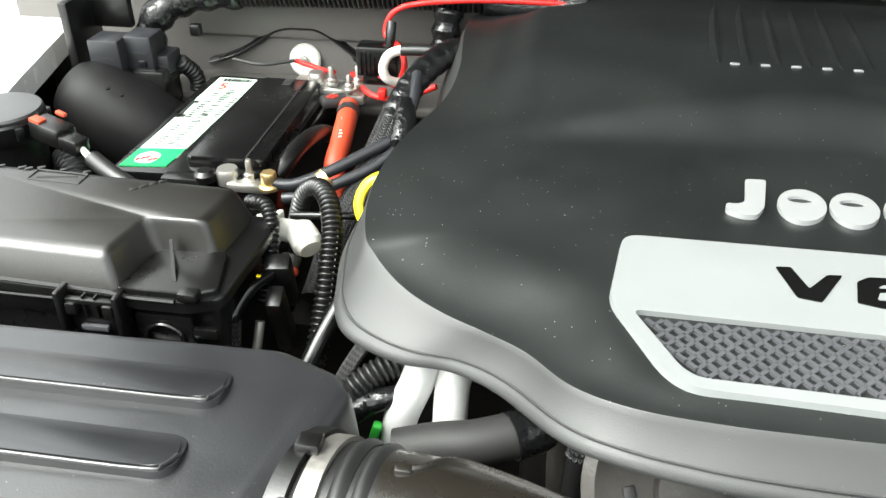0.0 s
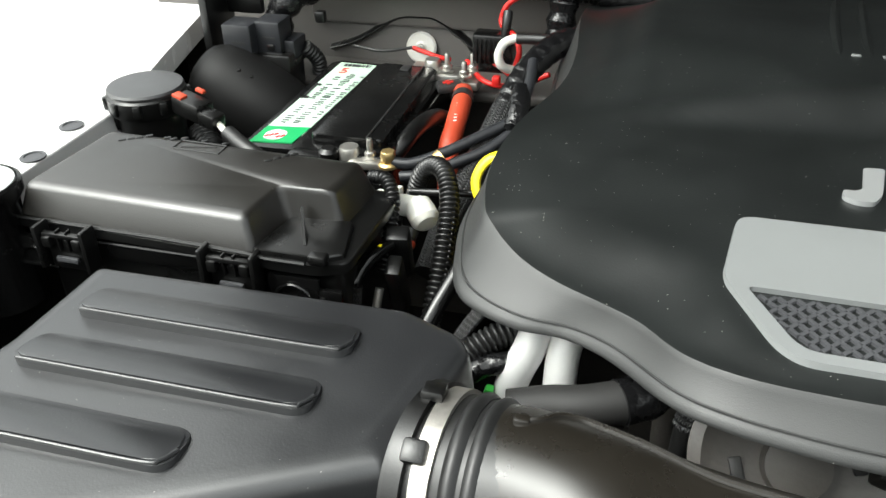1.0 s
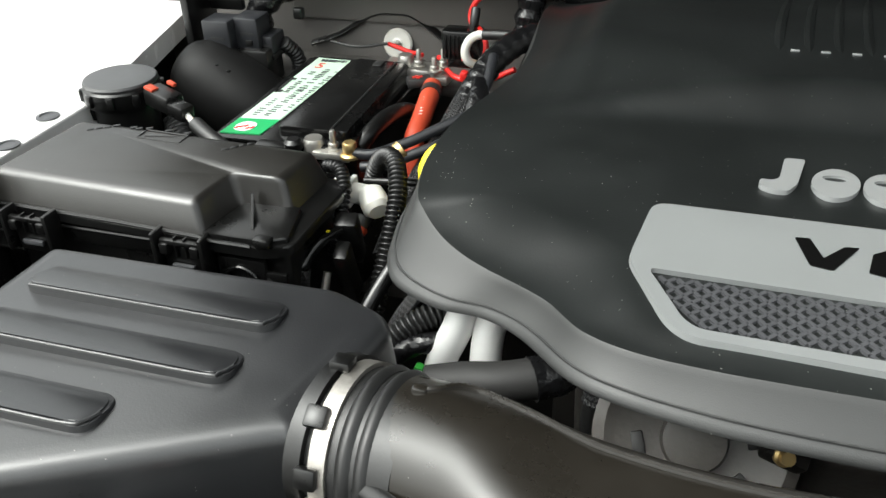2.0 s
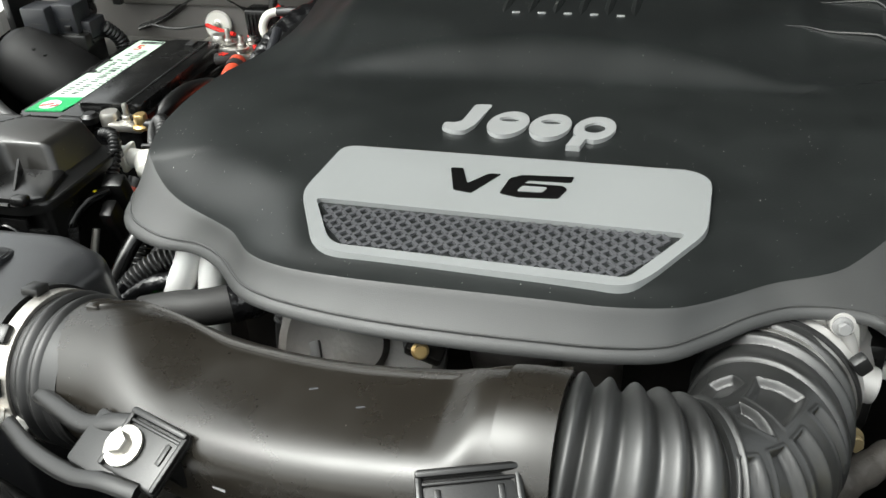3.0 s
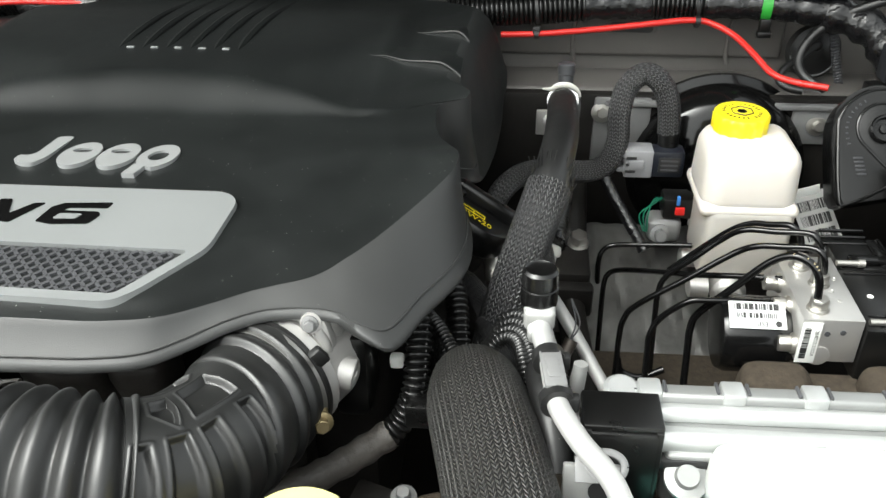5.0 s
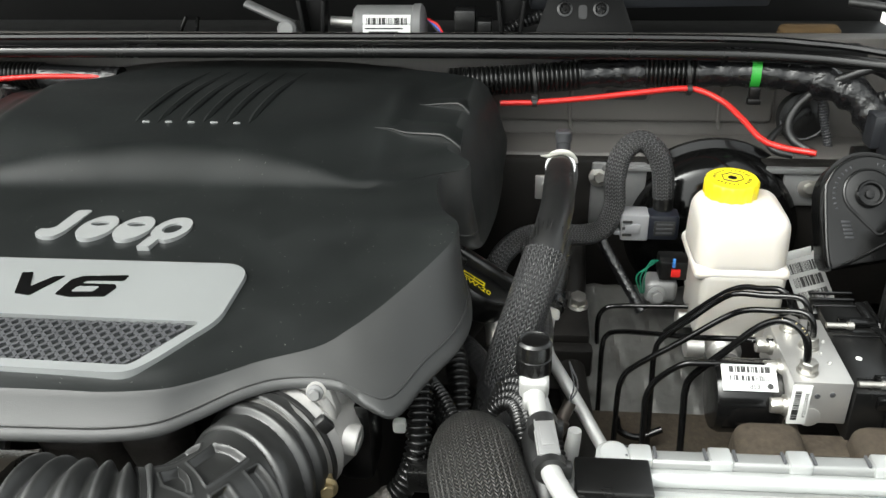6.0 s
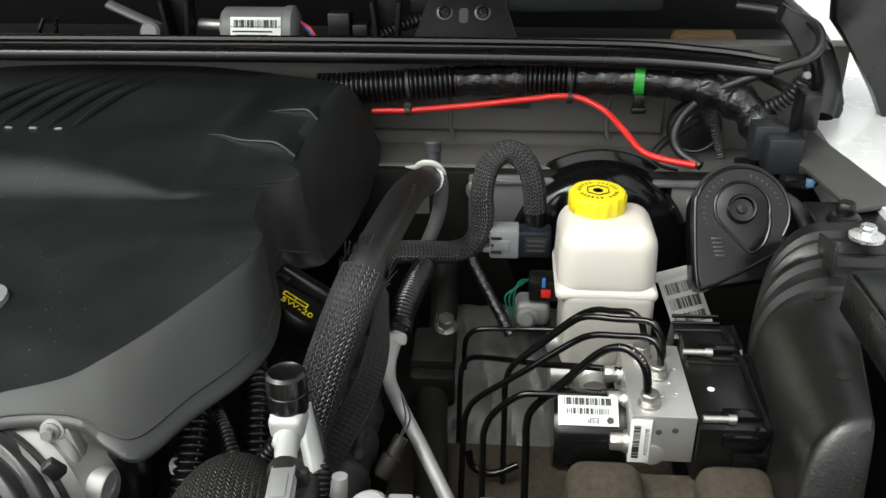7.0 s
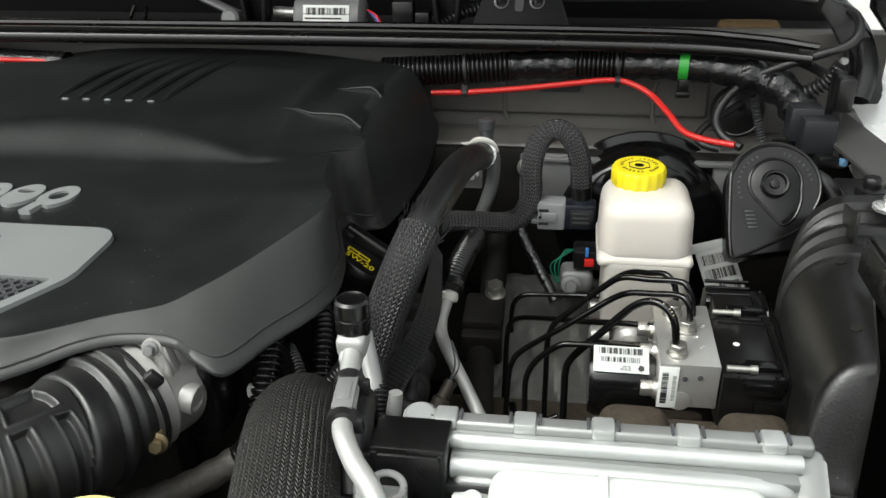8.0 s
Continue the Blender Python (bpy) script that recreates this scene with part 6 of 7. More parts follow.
side, up = Vector((1, .1, 0)), Vector((0, .35, .94))
for k in range(36):
    a, out = k * 6.2832 / 36, .0207 + .0012 * (k % 3)
    root = Vector((.4075, .574, 1.0285)) + (side * math.cos(a) + up * math.sin(a)) * .0205
    tip = root + Vector((.002, .010 + .004 * (k % 4), .003)) + (side * math.cos(a) + up * math.sin(a)) * (out - .0205 + .001 * (k % 5))
    part("frayed_strand", sweep([root, (root + tip) / 2, tip], .0006, 5), PLASTIC, mh)
part("clamp", sweep([(.4338, .883, .9865), (.4336, .878, .9885)], .0192, 32), BRIGHT, mh, "bright hose clamp")
for k in range(4):
    part("print_mark", rbox((.436 - .0004 * k, .72 - .012 * k, 1.0485 + .0004 * k), (.0018, .0008, .0006), 0), GREYPL, mh)
part("tag", sweep([(.434 + .0215 * math.cos(radians(a)), .882 - .004 * math.sin(radians(a)), .987 + .0215 * math.sin(radians(a))) for a in range(15, 150, 15)] + [(.408, .876, 1.004)], lambda d, L: .0042 * math.sin(.25 + 2.7 * d / L), 10, flat=.5), WHITE_PL, mh, "white plastic crescent tag")
part("elbow_pipe", sweep([(.447, .892, .985), (.4485, .893, .968), (.4455, .893, .940), (.438, .892, .915), (.430, .890, .895), (.425, .888, .88)], .0088, 14), CASTGREY, mh)
part("nipple", join(lathe([(.0095, 0), (.0095, .022), (.0108, .023), (.0108, .034), (.009, .036)], (.4375, .905, .990), (0, .1, 1), 20)), GREYPL, mh)
part("bracket", join(rbox((.418, .90, .950), (.03, .006, .034), .002), hexbolt((.420, .895, .953), (0, -1, .2), .006, .008)), ALU, mh)
built = set(scene.objects)
vh = thing("vacuum_hose", "vacuum hose in a fine braid, bent in a loop", "hose", (.49, .84, .93))
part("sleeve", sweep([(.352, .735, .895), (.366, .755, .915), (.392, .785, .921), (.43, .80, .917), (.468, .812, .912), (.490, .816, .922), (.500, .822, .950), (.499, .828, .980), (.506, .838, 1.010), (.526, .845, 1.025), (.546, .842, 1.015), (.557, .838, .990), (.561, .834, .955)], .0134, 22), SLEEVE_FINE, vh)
part("cuff", sweep([(.561, .834, .962), (.562, .832, .930)], .0125, 16), PLASTIC, vh)
sp = thing("pressure_sensor", "black sensor with a light grey plug", "sensor", (.55, .82, .91))
part("body", rbox((.560, .822, .924), (.040, .026, .034), .004), mat("navy_black_plastic", (.010, .012, .018), .4, grain=.3), sp)
part("label", rbox((.562, .8085, .924), (.026, .001, .020), .0004), INK, sp)
for k in range(3):
    part("print_line", rbox((.562, .8078, .930 - .006 * k), (.020, .0006, .0022), 0), GREYPL, sp)
part("plug", join(rbox((.526, .822, .924), (.034, .028, .036), .003), rbox((.508, .822, .933), (.014, .020, .006), .001), rbox((.508, .822, .915), (.014, .020, .006), .001), rbox((.523, .8075, .924), (.018, .004, .012), .001)), mat("light_grey_plastic", (.24, .24, .25), .42), sp)
for dz in (-.009, 0, .009):
    part("plug_slot", rbox((.5165, .8072, .924 + dz), (.012, .0012, .0035), .0004), INK, sp)
cable("taped_harness", [(.488, .81, .905), (.497, .80, .890), (.510, .785, .872), (.526, .765, .852), (.536, .752, .838)], .0072, TAPE, "wire harness wrapped in black tape", "harness")

settle(built, 0, .017, .006)

# oil filler, wires and castings between cover and brake lines
oc = thing("oil_cap", "black oil filler cap with a yellow print", "oil cap", (.36, .60, .96))
om = facing((.347, .613, .978), (.52, .04, .85), (-.62, .60, .5)) @ pose(0, 0, 0, 0, 0, 30)
part("cap", placed(lathe([(.034, -.030), (.038, -.026), (.040, -.010), (.040, -.002), (.038, .001), (.034, .002), (.004, .002)], n=44, ripple=(14, .0008, -.020, -.004)), om), PLASTIC, oc)
part("grip", placed(join(rbox((.010, 0, .007), (.014, .074, .014), .004, seg=3), rbox((.010, .030, .004), (.020, .016, .008), .003)), om), PLASTIC, oc)
part("print", words("5W-20", .0115, om @ pose(-.0255, .004, .0024, 0, 0, -90), .0002), YELLOW, oc)
part("print_mark", join(*[placed(rbox(c, sz, 0), om) for c, sz in (((-0.012, 0.009, .0024), (.0014, .024, .0004)), ((-0.018, 0.009, .0024), (.0014, .024, .0004)), ((-0.015, 0.021, .0024), (.0075, .0014, .0004)), ((-0.015, -0.003, .0024), (.0075, .0014, .0004)), ((-0.015, 0.009, .0024), (.0075, .0014, .0004)))]), YELLOW, oc)
part("neck", placed(lathe([(.028, -.090), (.030, -.026)], n=28), om), DARK, oc)
cable("corrugated_hose", [(.300, .45, 1.0), (.305, .425, .985), (.306, .40, .966), (.305, .385, .948), (.296, .376, .925), (.282, .369, .911)], .0092, PLASTIC, "black corrugated wire hose", "hose", ring=(.0056, .0015), n=16)
cable("corrugated_hose", [(.322, .52, .97), (.329, .495, .962), (.333, .47, .948), (.335, .45, .925), (.334, .44, .89)], .0088, PLASTIC, "black corrugated wire hose", "hose", ring=(.0056, .0014), n=16)
cable("braided_hose", [(.325, .565, .935), (.338, .55, .935), (.352, .535, .925), (.362, .52, .905)], .0105, SLEEVE, "short braided hose under the cover", "hose")
cable("steel_tube", [(.352, .62, .93), (.358, .605, .925), (.360, .59, .912)], .008, STEEL, "short bright steel tube", "tube")
cable("taped_harness", [(.287, .371, .914), (.272, .363, .907), (.25, .345, .903), (.22, .325, .90), (.19, .31, .897)], lambda d, L: .0118 + .0008 * math.sin(d * 330), mat("dusty_brown_tape", (.050, .045, .040), .6, grain=4.0, grain_scale=160, var=.5), "harness wrapped in dusty brown tape", "harness")
cable("sleeved_wire", [(.352, .50, .93), (.372, .46, .925), (.385, .43, .935), (.398, .40, .955)], .007, SLEEVE, "sleeved wire behind the radiator hose", "wire")
for k in range(4):
    d = .0048 * k
    cable("sleeved_wire", [(.398 + d * .6, .70 - d, .948 - d * .3), (.4035 + d * .5, .655, .941 - d * .4), (.4035 + d * .9, .605, .932 - d * .5), (.397 + d, .565, .918 - d * .6), (.383 + d, .530, .902 - d * .7), (.366 + d, .505, .885 - d)], .0042, SLEEVE_FINE, "sleeved wire running beside the heater hose", "wire", group="wires beside the hose", n=10)
sh = thing("soft_shield", "wrinkled black rubber shield", "shield", (.40, .56, .84))
part("sheet", sweep([(.378, .68, .875), (.383, .63, .866), (.386, .575, .852), (.382, .52, .842), (.375, .47, .825)], lambda d, L: .026 + .0022 * math.sin(d * 170) + .0012 * math.sin(d * 410), 24, .003), HOSE, sh)
part("fold", sweep([(.366, .64, .890), (.374, .60, .885), (.381, .56, .876), (.381, .52, .867)], lambda d, L: .008 + .002 * math.sin(d * 260), 12), HOSE, sh)
part("fold", sweep([(.386, .60, .884), (.396, .565, .872), (.398, .53, .860)], lambda d, L: .007 + .0018 * math.sin(d * 300), 12), HOSE, sh)
os_ = thing("oxygen_sensor", "sensor body with thin white wires", "sensor", (.43, .49, .87))
part("body", join(lathe([(.007, 0), (.009, .004), (.009, .02), (.0065, .022), (.0065, .04)], (.421, .528, .846), (.35, .45, .6), 16)), mat("burnt_brown_steel", (.05, .042, .036), .5, metal=.5, grain=.5, var=.4), os_)
for k in range(2):
    part("thin_wire", sweep([(.435, .548, .873), (.441 + .004 * k, .556, .89), (.436, .57, .91)], .0009, 6), GREYPL, os_)
vb = thing("steering_shaft", "dark steel shaft with a bolted joint", "shaft", (.46, .62, .8))
part("shaft", sweep([(.447, .80, .80), (.451, .70, .79), (.458, .60, .78), (.466, .45, .76)], .017, 16), DARK, vb)
part("joint", rbox((.448, .775, .808), (.05, .06, .04), .006, (8, 0, 0)), DARK, vb)
part("joint_collar", rbox((.450, .725, .800), (.05, .018, .045), .005, (8, 0, 0)), DARK, vb)
part("bolt", hexbolt((.460, .800, .832), (0, -.3, 1), .011, .014, 1.2), STEEL, vb)
part("upper_tube", sweep([(.455, .80, .80), (.455, .86, .86), (.455, .90, .88)], .017, 14), DARK, vb)
fs = thing("foil_shield", "crinkled dull grey foil heat shield", "heat shield", (.52, .70, .74))
rnd = random.Random(12)
bm = bmesh.new()
wave = [(rnd.uniform(-190, 190), rnd.uniform(-190, 190), rnd.uniform(0, 6), rnd.uniform(.0004, .0016)) for _ in range(7)]
rows = []
for i in range(37):
    row = []
    for j in range(45):
        x, y = .45 + .20 * i / 36, .60 + .24 * j / 44
        z = .715 + .50 * (y - .60) + sum(a * abs(math.sin(u * x + v * y + f)) for u, v, f, a in wave)
        row.append(bm.verts.new((x, y, z)))
    rows.append(row)
for a, b in zip(rows, rows[1:]):
    for k in range(44):
        bm.faces.new((a[k], b[k], b[k + 1], a[k + 1]))
sheet = part("sheet", bm, FOIL, fs, angle=20)
sheet.modifiers.new("wall", "SOLIDIFY").thickness = .002
part("edge", sweep([(.450, .60, .728), (.450, .70, .778), (.450, .84, .848)], .004, 8), FOIL, fs)
fr = thing("frame_rail", "dusty brown steel frame rail", "frame rail", (.56, .48, .72))
part("rail", rbox((.56, .48, .74), (.30, .40, .05), .01), RUST, fr)
part("lug", rbox((.49, .46, .80), (.05, .05, .04), .006), RUST, fr)
solid("blue_plug", rbox((.505, .445, .842), (.05, .03, .03), .004), mat("dark_blue_plastic", (.008, .012, .035), .35), "dark blue plug beside the frame rail", "plug")
lo = thing("low_bracket", "black bracket with a bright bolt low in the bay", "bracket", (.29, .36, .83))
part("arm", join(rbox((.285, .335, .855), (.07, .05, .016), .005, (15, 0, -20)), rbox((.255, .32, .85), (.03, .03, .03), .006)), DARK, lo)
part("bolt", hexbolt((.298, .350, .866), (0, -.3, 1), .0062, .009, 1.7), CASTGREY, lo)
solid("grey_lug", rbox((.322, .345, .862), (.026, .020, .018), .006, (10, 0, 20), 3), RUST, "small worn cast lug", "lug")
pk = thing("low_plug", "black plug with red locks", "plug", (.335, .31, .84))
part("shell", rbox((.332, .315, .845), (.04, .035, .03), .004, (10, 0, 15)), PLASTIC, pk)
for dx, dz in ((.008, .016), (-.006, .012)):
    part("lock", rbox((.336 + dx, .302, .845 + dz), (.008, .005, .006), .001), RED, pk)
pw = thing("side_plug", "black plug with a bright green tip", "plug", (.318, .36, .95))
part("shell", rbox((.312, .372, .938), (.026, .018, .022), .003), PLASTIC, pw)
part("tip", lathe([(.002, 0), (.0035, .002), (.003, .007)], (.324, .366, .938), (1, -.2, 0), 12), GREEN, pw)
solid("white_clip", rbox((.286, .425, .943), (.012, .010, .012), .003), LABEL, "small white plastic clip", "clip")

# silver cooler tank, black bracket and white bottle at the front corner
built = set(scene.objects)
ct = thing("cooler_tank", "pale silver cooler end tank with crimped tabs", "cooler", (.575, .31, .95))
GREYTANK = mat("dull_silver_metal", (.30, .305, .30), .42, metal=.6, grain=.3, var=.15)
slope = (0, 0, 0.6)
part("rail", rbox((.588, .320, 1.0165), (.236, .013, .010), .003, slope, 3), GREYTANK, ct)
for x in (.468, .521, .5725, .627, .6805):
    tab = part("tab", rbox((x, .3195, 1.0195), (.015, .016, .009), .002, slope), TANK, ct)
    for s_ in (-1, 1):
        part("notch", rbox((x + s_ * .0098, .321, 1.0205), (.0022, .011, .0052), .0006, slope), GREYPL, tab)
part("ridge", sweep([(.470, .3085, 1.0105), (.580, .3095, 1.0105), (.698, .3110, 1.0095)], .0062, 14, straight=True), TANK, ct)
part("step", rbox((.584, .301, 1.0030), (.222, .014, .008), .002, slope), GREYTANK, ct)
part("roll", sweep([(.474, .2955, 1.0000), (.58, .2965, .9995), (.672, .2975, .9985), (.686, .2985, .995), (.692, .2990, .984), (.694, .2995, .965)], .0085, 20), TANK, ct)
part("face", rbox((.584, .2905, .975), (.215, .010, .046), .004, (6, 0, 0), 3), GREYTANK, ct)
part("end_plate", placed(prism(round_poly([(-.012, -.05), (.0115, -.05), (.0115, .020), (-.012, .020)], .009, 5), -.004, .008, .003, seg=3), facing((.7025, .310, .997), (0, -.55, .83))), GREYTANK, ct)
part("end_boss", lathe([(.012, 0), (.012, .008), (.009, .011)], (.450, .320, 1.0125), (0, -.2, 1), 24), TANK, ct)
part("dark_slot", rbox((.488, .2870, .990), (.034, .010, .008), .002), INK, ct)
part("hub", join(lathe([(.014, 0), (.014, .004), (.008, .005), (.007, .010)], (.490, .279, .982), (0, -.5, .86), 24)), GREYTANK, ct)
part("green_rail", rbox((.52, .264, .955), (.10, .02, .02), .004), mat("teal_plastic", (.10, .36, .30), .45), ct)
settle(built, 0, 0, -.004)
built = set(scene.objects)
kb = thing("black_bracket", "square black plastic bracket", "bracket", (.457, .28, .95))
part("top", rbox((.460, .288, 1.024), (.050, .034, .007), .002), PLASTIC, kb)
part("plate", rbox((.457, .272, .978), (.052, .006, .090), .002), PLASTIC, kb)
for bx in (.438, .482):
    part("side_wall", rbox((bx, .283, .985), (.005, .028, .080), .0015), PLASTIC, kb)
part("clamp_plate", rbox((.442, .262, .982), (.036, .005, .036), .0015, (-15, 0, 0)), PIPE, kb, "flat grey metal plate")
part("plate_hole", lathe([(.007, 0), (.007, .0006)], (.447, .2585, .984), (0, -1, .26), 20), INK, kb)
part("strap_pad", rbox((.440, .260, 1.002), (.012, .004, .003), .001), mat("turquoise_plastic", (.04, .35, .28), .4), kb)
settle(built, -.012, .008, -.008)
built = set(scene.objects)
wb = thing("white_bottle", "translucent white plastic bottle with a yellow mark", "bottle", (.60, .25, .9))
part("body", join(rbox((.598, .244, .965), (.172, .075, .055), .014, (6, 0, 0), 4), rbox((.575, .20, .955), (.24, .05, .05), .012, seg=4)), JUG, wb)
part("rib", rbox((.583, .246, .9925), (.006, .055, .006), .002, (6, 0, 0)), JUG, wb)
part("yellow_mark", rbox((.553, .213, .984), (.020, .006, .006), .002), YELLOW, wb)


settle(built, -.011, .007, .017)

# horn and the black plastic inner wing parts
built = set(scene.objects)
hn = thing("horn", "black plastic snail horn", "horn", (.757, .76, .92))
hm2 = facing((.7615, .748, 1.002), (-.06, -.80, .60)) @ Matrix.Scale(.90, 4)
arc = [(.052 * math.cos(radians(a)), .052 * math.sin(radians(a))) for a in range(-30, 186, 8)]
outline = arc + [(-.052, -.02), (-.0475, -.078), (-.042, -.088), (-.034, -.089), (.030, -.074), (.046, -.040)]
part("back_shell", placed(prism([(x * 1.05, y * 1.05 + .004) for x, y in outline], -.052, -.016, .004, seg=3), hm2), HORN, hn)
part("groove", placed(prism(outline, -.018, -.008, .001), hm2), HORN, hn)
part("face", placed(prism(outline, -.010, -.004, .0015, seg=2), hm2), HORN, hn)
part("rim", placed(sweep([(x * .985, y * .985, -.004) for x, y in outline[::2]] + [(outline[0][0] * .985, outline[0][1] * .985, -.004)], .0022, 8), hm2), HORN, hn)
drop = [(.030 * math.cos(radians(a)), .004 + .030 * math.sin(radians(a))) for a in range(-10, 236, 12)] + [(.002, -.040), (.012, -.047), (.024, -.036), (.030, -.016)]
part("sunk_drop", placed(prism(drop, -.006, -.0036, .0005), hm2), HORN, hn)
part("drop_rim", placed(sweep([(x, y, -.0036) for x, y in drop] + [(*drop[0], -.0036)], .0019, 8), hm2), HORN, hn)
part("hub", placed(lathe([(.0170, -.004), (.0165, .0035), (.0150, .0050), (.0128, .0046), (.0115, -.0015), (.006, -.002), (.0050, .0008), (.001, .0014)], n=40), hm2 @ Matrix.Translation((-.001, .002, 0))), HORN, hn)
for k in range(5):
    part("moulded_bar", placed(rbox((-.0275 + .0012 * k, -.033 - .0048 * k, -.0037), (.011, .0026, .0014), .0005, (0, 0, 4)), hm2), DGREY, hn)
for k in range(22):
    a = radians(15 + 9 * k)
    if 7 < k < 12:
        continue
    part("moulded_mark", placed(rbox((.0415 * math.cos(a), .0415 * math.sin(a), -.0038), (.0018, .0034, .0006), .0003, (0, 0, math.degrees(a) - 90)), hm2), DGREY, hn)
part("tail", sweep([(.80, .77, 1.008), (.818, .762, .998), (.83, .752, .98), (.832, .74, .95)], .009, 12), RUBBER, hn)


settle(built, .003, .002, .013)


def inner_wing():
    t = thing("wing_liner", "curved black plastic inner wing liner", "wing liner", (.79, .56, .85))
    bm = bmesh.new()
    rows = []
    steps = 92
    for k in range(steps):
        y = .385 + .315 * k / (steps - 1)
        left = .735 + .075 * (y - .45) + .03 * smoothstep(.60, .70, y) - .006 * smoothstep(.46, .40, y)
        right = .773 + .25 * (y - .43) if y < .615 else .82
        rear = smoothstep(.612, .617, y)
        top = 1.001 - .09 * smoothstep(.438, .392, y) ** 1.3 + .010 * rear
        for y0 in (.634, .650, .665):
            top += .0062 * smoothstep(y0, y0 + .004, y)
        top += .0022 * rear * math.exp(-((y - .640) / .003) ** 2) + .0022 * rear * math.exp(-((y - .656) / .003) ** 2)
        top -= .05 * smoothstep(.688, .70, y)
        grow = (top - 1.001) * .45 * rear
        row = [(left - grow, .80), (left - grow, .87), (left - grow, .93)]
        for j in range(1, 13):
            g = radians(90 * j / 12)
            row.append((right - (right - left + grow) * math.cos(g) ** .80, .93 + (top - .93) * math.sin(g) ** .80))
        if y < .615:
            row += [(right + .003, top - .004), (right + .004, top - .03), (right + .005, top - .07)]
        else:
            row += [(.845, top), (.865, top), (.885, top - .002)]
        rows.append([bm.verts.new((x, y, z)) for x, z in row])
    for p, q in zip(rows, rows[1:]):
        for k in range(len(p) - 1):
            bm.faces.new((p[k], p[k + 1], q[k + 1], q[k]))
    ob = part("shell", bm, WINGPL, t, angle=35)
    sol = ob.modifiers.new("wall", "SOLIDIFY")
    sol.thickness = .003
    part("fin", rbox((.803, .634, 1.022), (.003, .042, .030), .001, (-12, 0, 0)), WINGPL, t)
    for x, y, z in ((.790, .600, 1.0005), (.7725, .484, 1.0005)):
        part("hole", lathe([(.0048, -.003), (.0048, .0004), (.001, .0004)], (x, y, z), (-.25, -.05, 1), 20), DARK, t)
    part("bolt", join(lathe([(.015, 0), (.015, .003), (.012, .004)], (.840, .650, 1.032), n=24), hexbolt((.840, .650, 1.035), r=.0075, h=.008)), BRIGHT, t, "bright bolt on a washer")
    sd = thing("side_strip", "flat black metal strip with slots", "strip", (.84, .5, .98))
    part("plate", rbox((.824, .512, 1.044), (.056, .100, .005), .002), PLASTIC, sd)
    part("edge", rbox((.7945, .490, 1.027), (.005, .145, .034), .0015), PLASTIC, sd)
    part("slot", prism(round_poly([(.818, .528), (.838, .528), (.838, .546), (.818, .546)], .008, 4), 1.0462, 1.0475, 0), INK, sd)
    part("rear_edge", rbox((.824, .5625, 1.032), (.056, .005, .026), .0015), PLASTIC, sd)
    part("lower_plate", rbox((.828, .38, 1.036), (.05, .15, .005), .002, (4, 0, 0)), PLASTIC, sd)
    low = thing("lower_pipe", "grey pipe fitting low by the wing", "fitting", (.78, .33, .9))
    part("fitting", join(sweep([(.775, .335, .915), (.80, .325, .905), (.83, .31, .90)], .009, 12), hexbolt((.786, .330, .918), (0, -.5, .8), .008, .01)), STEEL, low)
    part("cover", rbox((.755, .345, .895), (.05, .06, .06), .014, (10, 10, 0), 3), RUST, low)
    return t


built = set(scene.objects)
inner_wing()
settle(built, .0035, -.003, .006)
st = thing("loose_label", "white bar-code label hanging behind the reservoir", "label", (.725, .80, .87))
lm = facing((.724, .768, .897), (.05, -.72, .69)) @ pose(0, 0, 0, 0, 0, 14) @ Matrix.Scale(.88, 4)
part("sheet", placed(rbox((0, 0, 0), (.050, .072, .0012), .0004), lm), mat("grey_paper_label", (.42, .42, .41), .5, var=.12), st)
for dy, seed in ((.018, 1), (-.002, 2), (-.022, 6)):
    part("bar_code", bars(.040, .014, 22, lm @ Matrix.Translation((0, dy, .001)), seed), INK, st)
part("fold", placed(rbox((-.01, .036, .004), (.052, .014, .001), .0004, (40, 0, 0)), lm), LABEL, st)

# ---- firewall and cowl ----
built = set(scene.objects)
lo = thing("main_loom", "corrugated wiring loom along the firewall, partly taped", "wiring loom", (.55, .99, 1.04))
part("conduit", sweep([(.28, .990, 1.052), (.345, .990, 1.055), (.40, .992, 1.058), (.46, .995, 1.062)], .0185, 18, ring=(.0062, .0016)), PLASTIC, lo)
part("tape", sweep([(.455, .995, 1.062), (.50, .996, 1.064), (.545, .996, 1.066)], lambda d, L: .0180 + .0012 * math.sin(d * 260), 18), TAPE, lo)
part("conduit", sweep([(.543, .996, 1.066), (.575, .993, 1.067), (.612, .990, 1.068)], .0180, 18, ring=(.0058, .0015)), PLASTIC, lo)
part("tape", sweep([(.610, .990, 1.068), (.66, .985, 1.070), (.71, .976, 1.070), (.76, .962, 1.066)], lambda d, L: .0185 + .001 * math.sin(d * 210), 18), TAPE, lo)
part("tape", sweep([(.755, .963, 1.067), (.79, .945, 1.060), (.812, .925, 1.045), (.825, .905, 1.02)], lambda d, L: .0215 + .0025 * math.sin(d * 170), 18), TAPE, lo)
part("green_band", sweep([(.678, .982, 1.071), (.690, .980, 1.071)], .0198, 20), GREEN, lo, "bright green tape band")
part("thin_band", sweep([(.7265, .973, 1.069), (.7275, .972, 1.069)], .0192, 20), GREYPL, lo)
part("clip", join(rbox((.684, .972, 1.047), (.014, .010, .018), .002), rbox((.684, .970, 1.036), (.018, .010, .008), .002)), PLASTIC, lo)
part("cable_tie", sweep([(.395, .992, 1.0575), (.399, .992, 1.058)], .0212, 18), INK, lo)
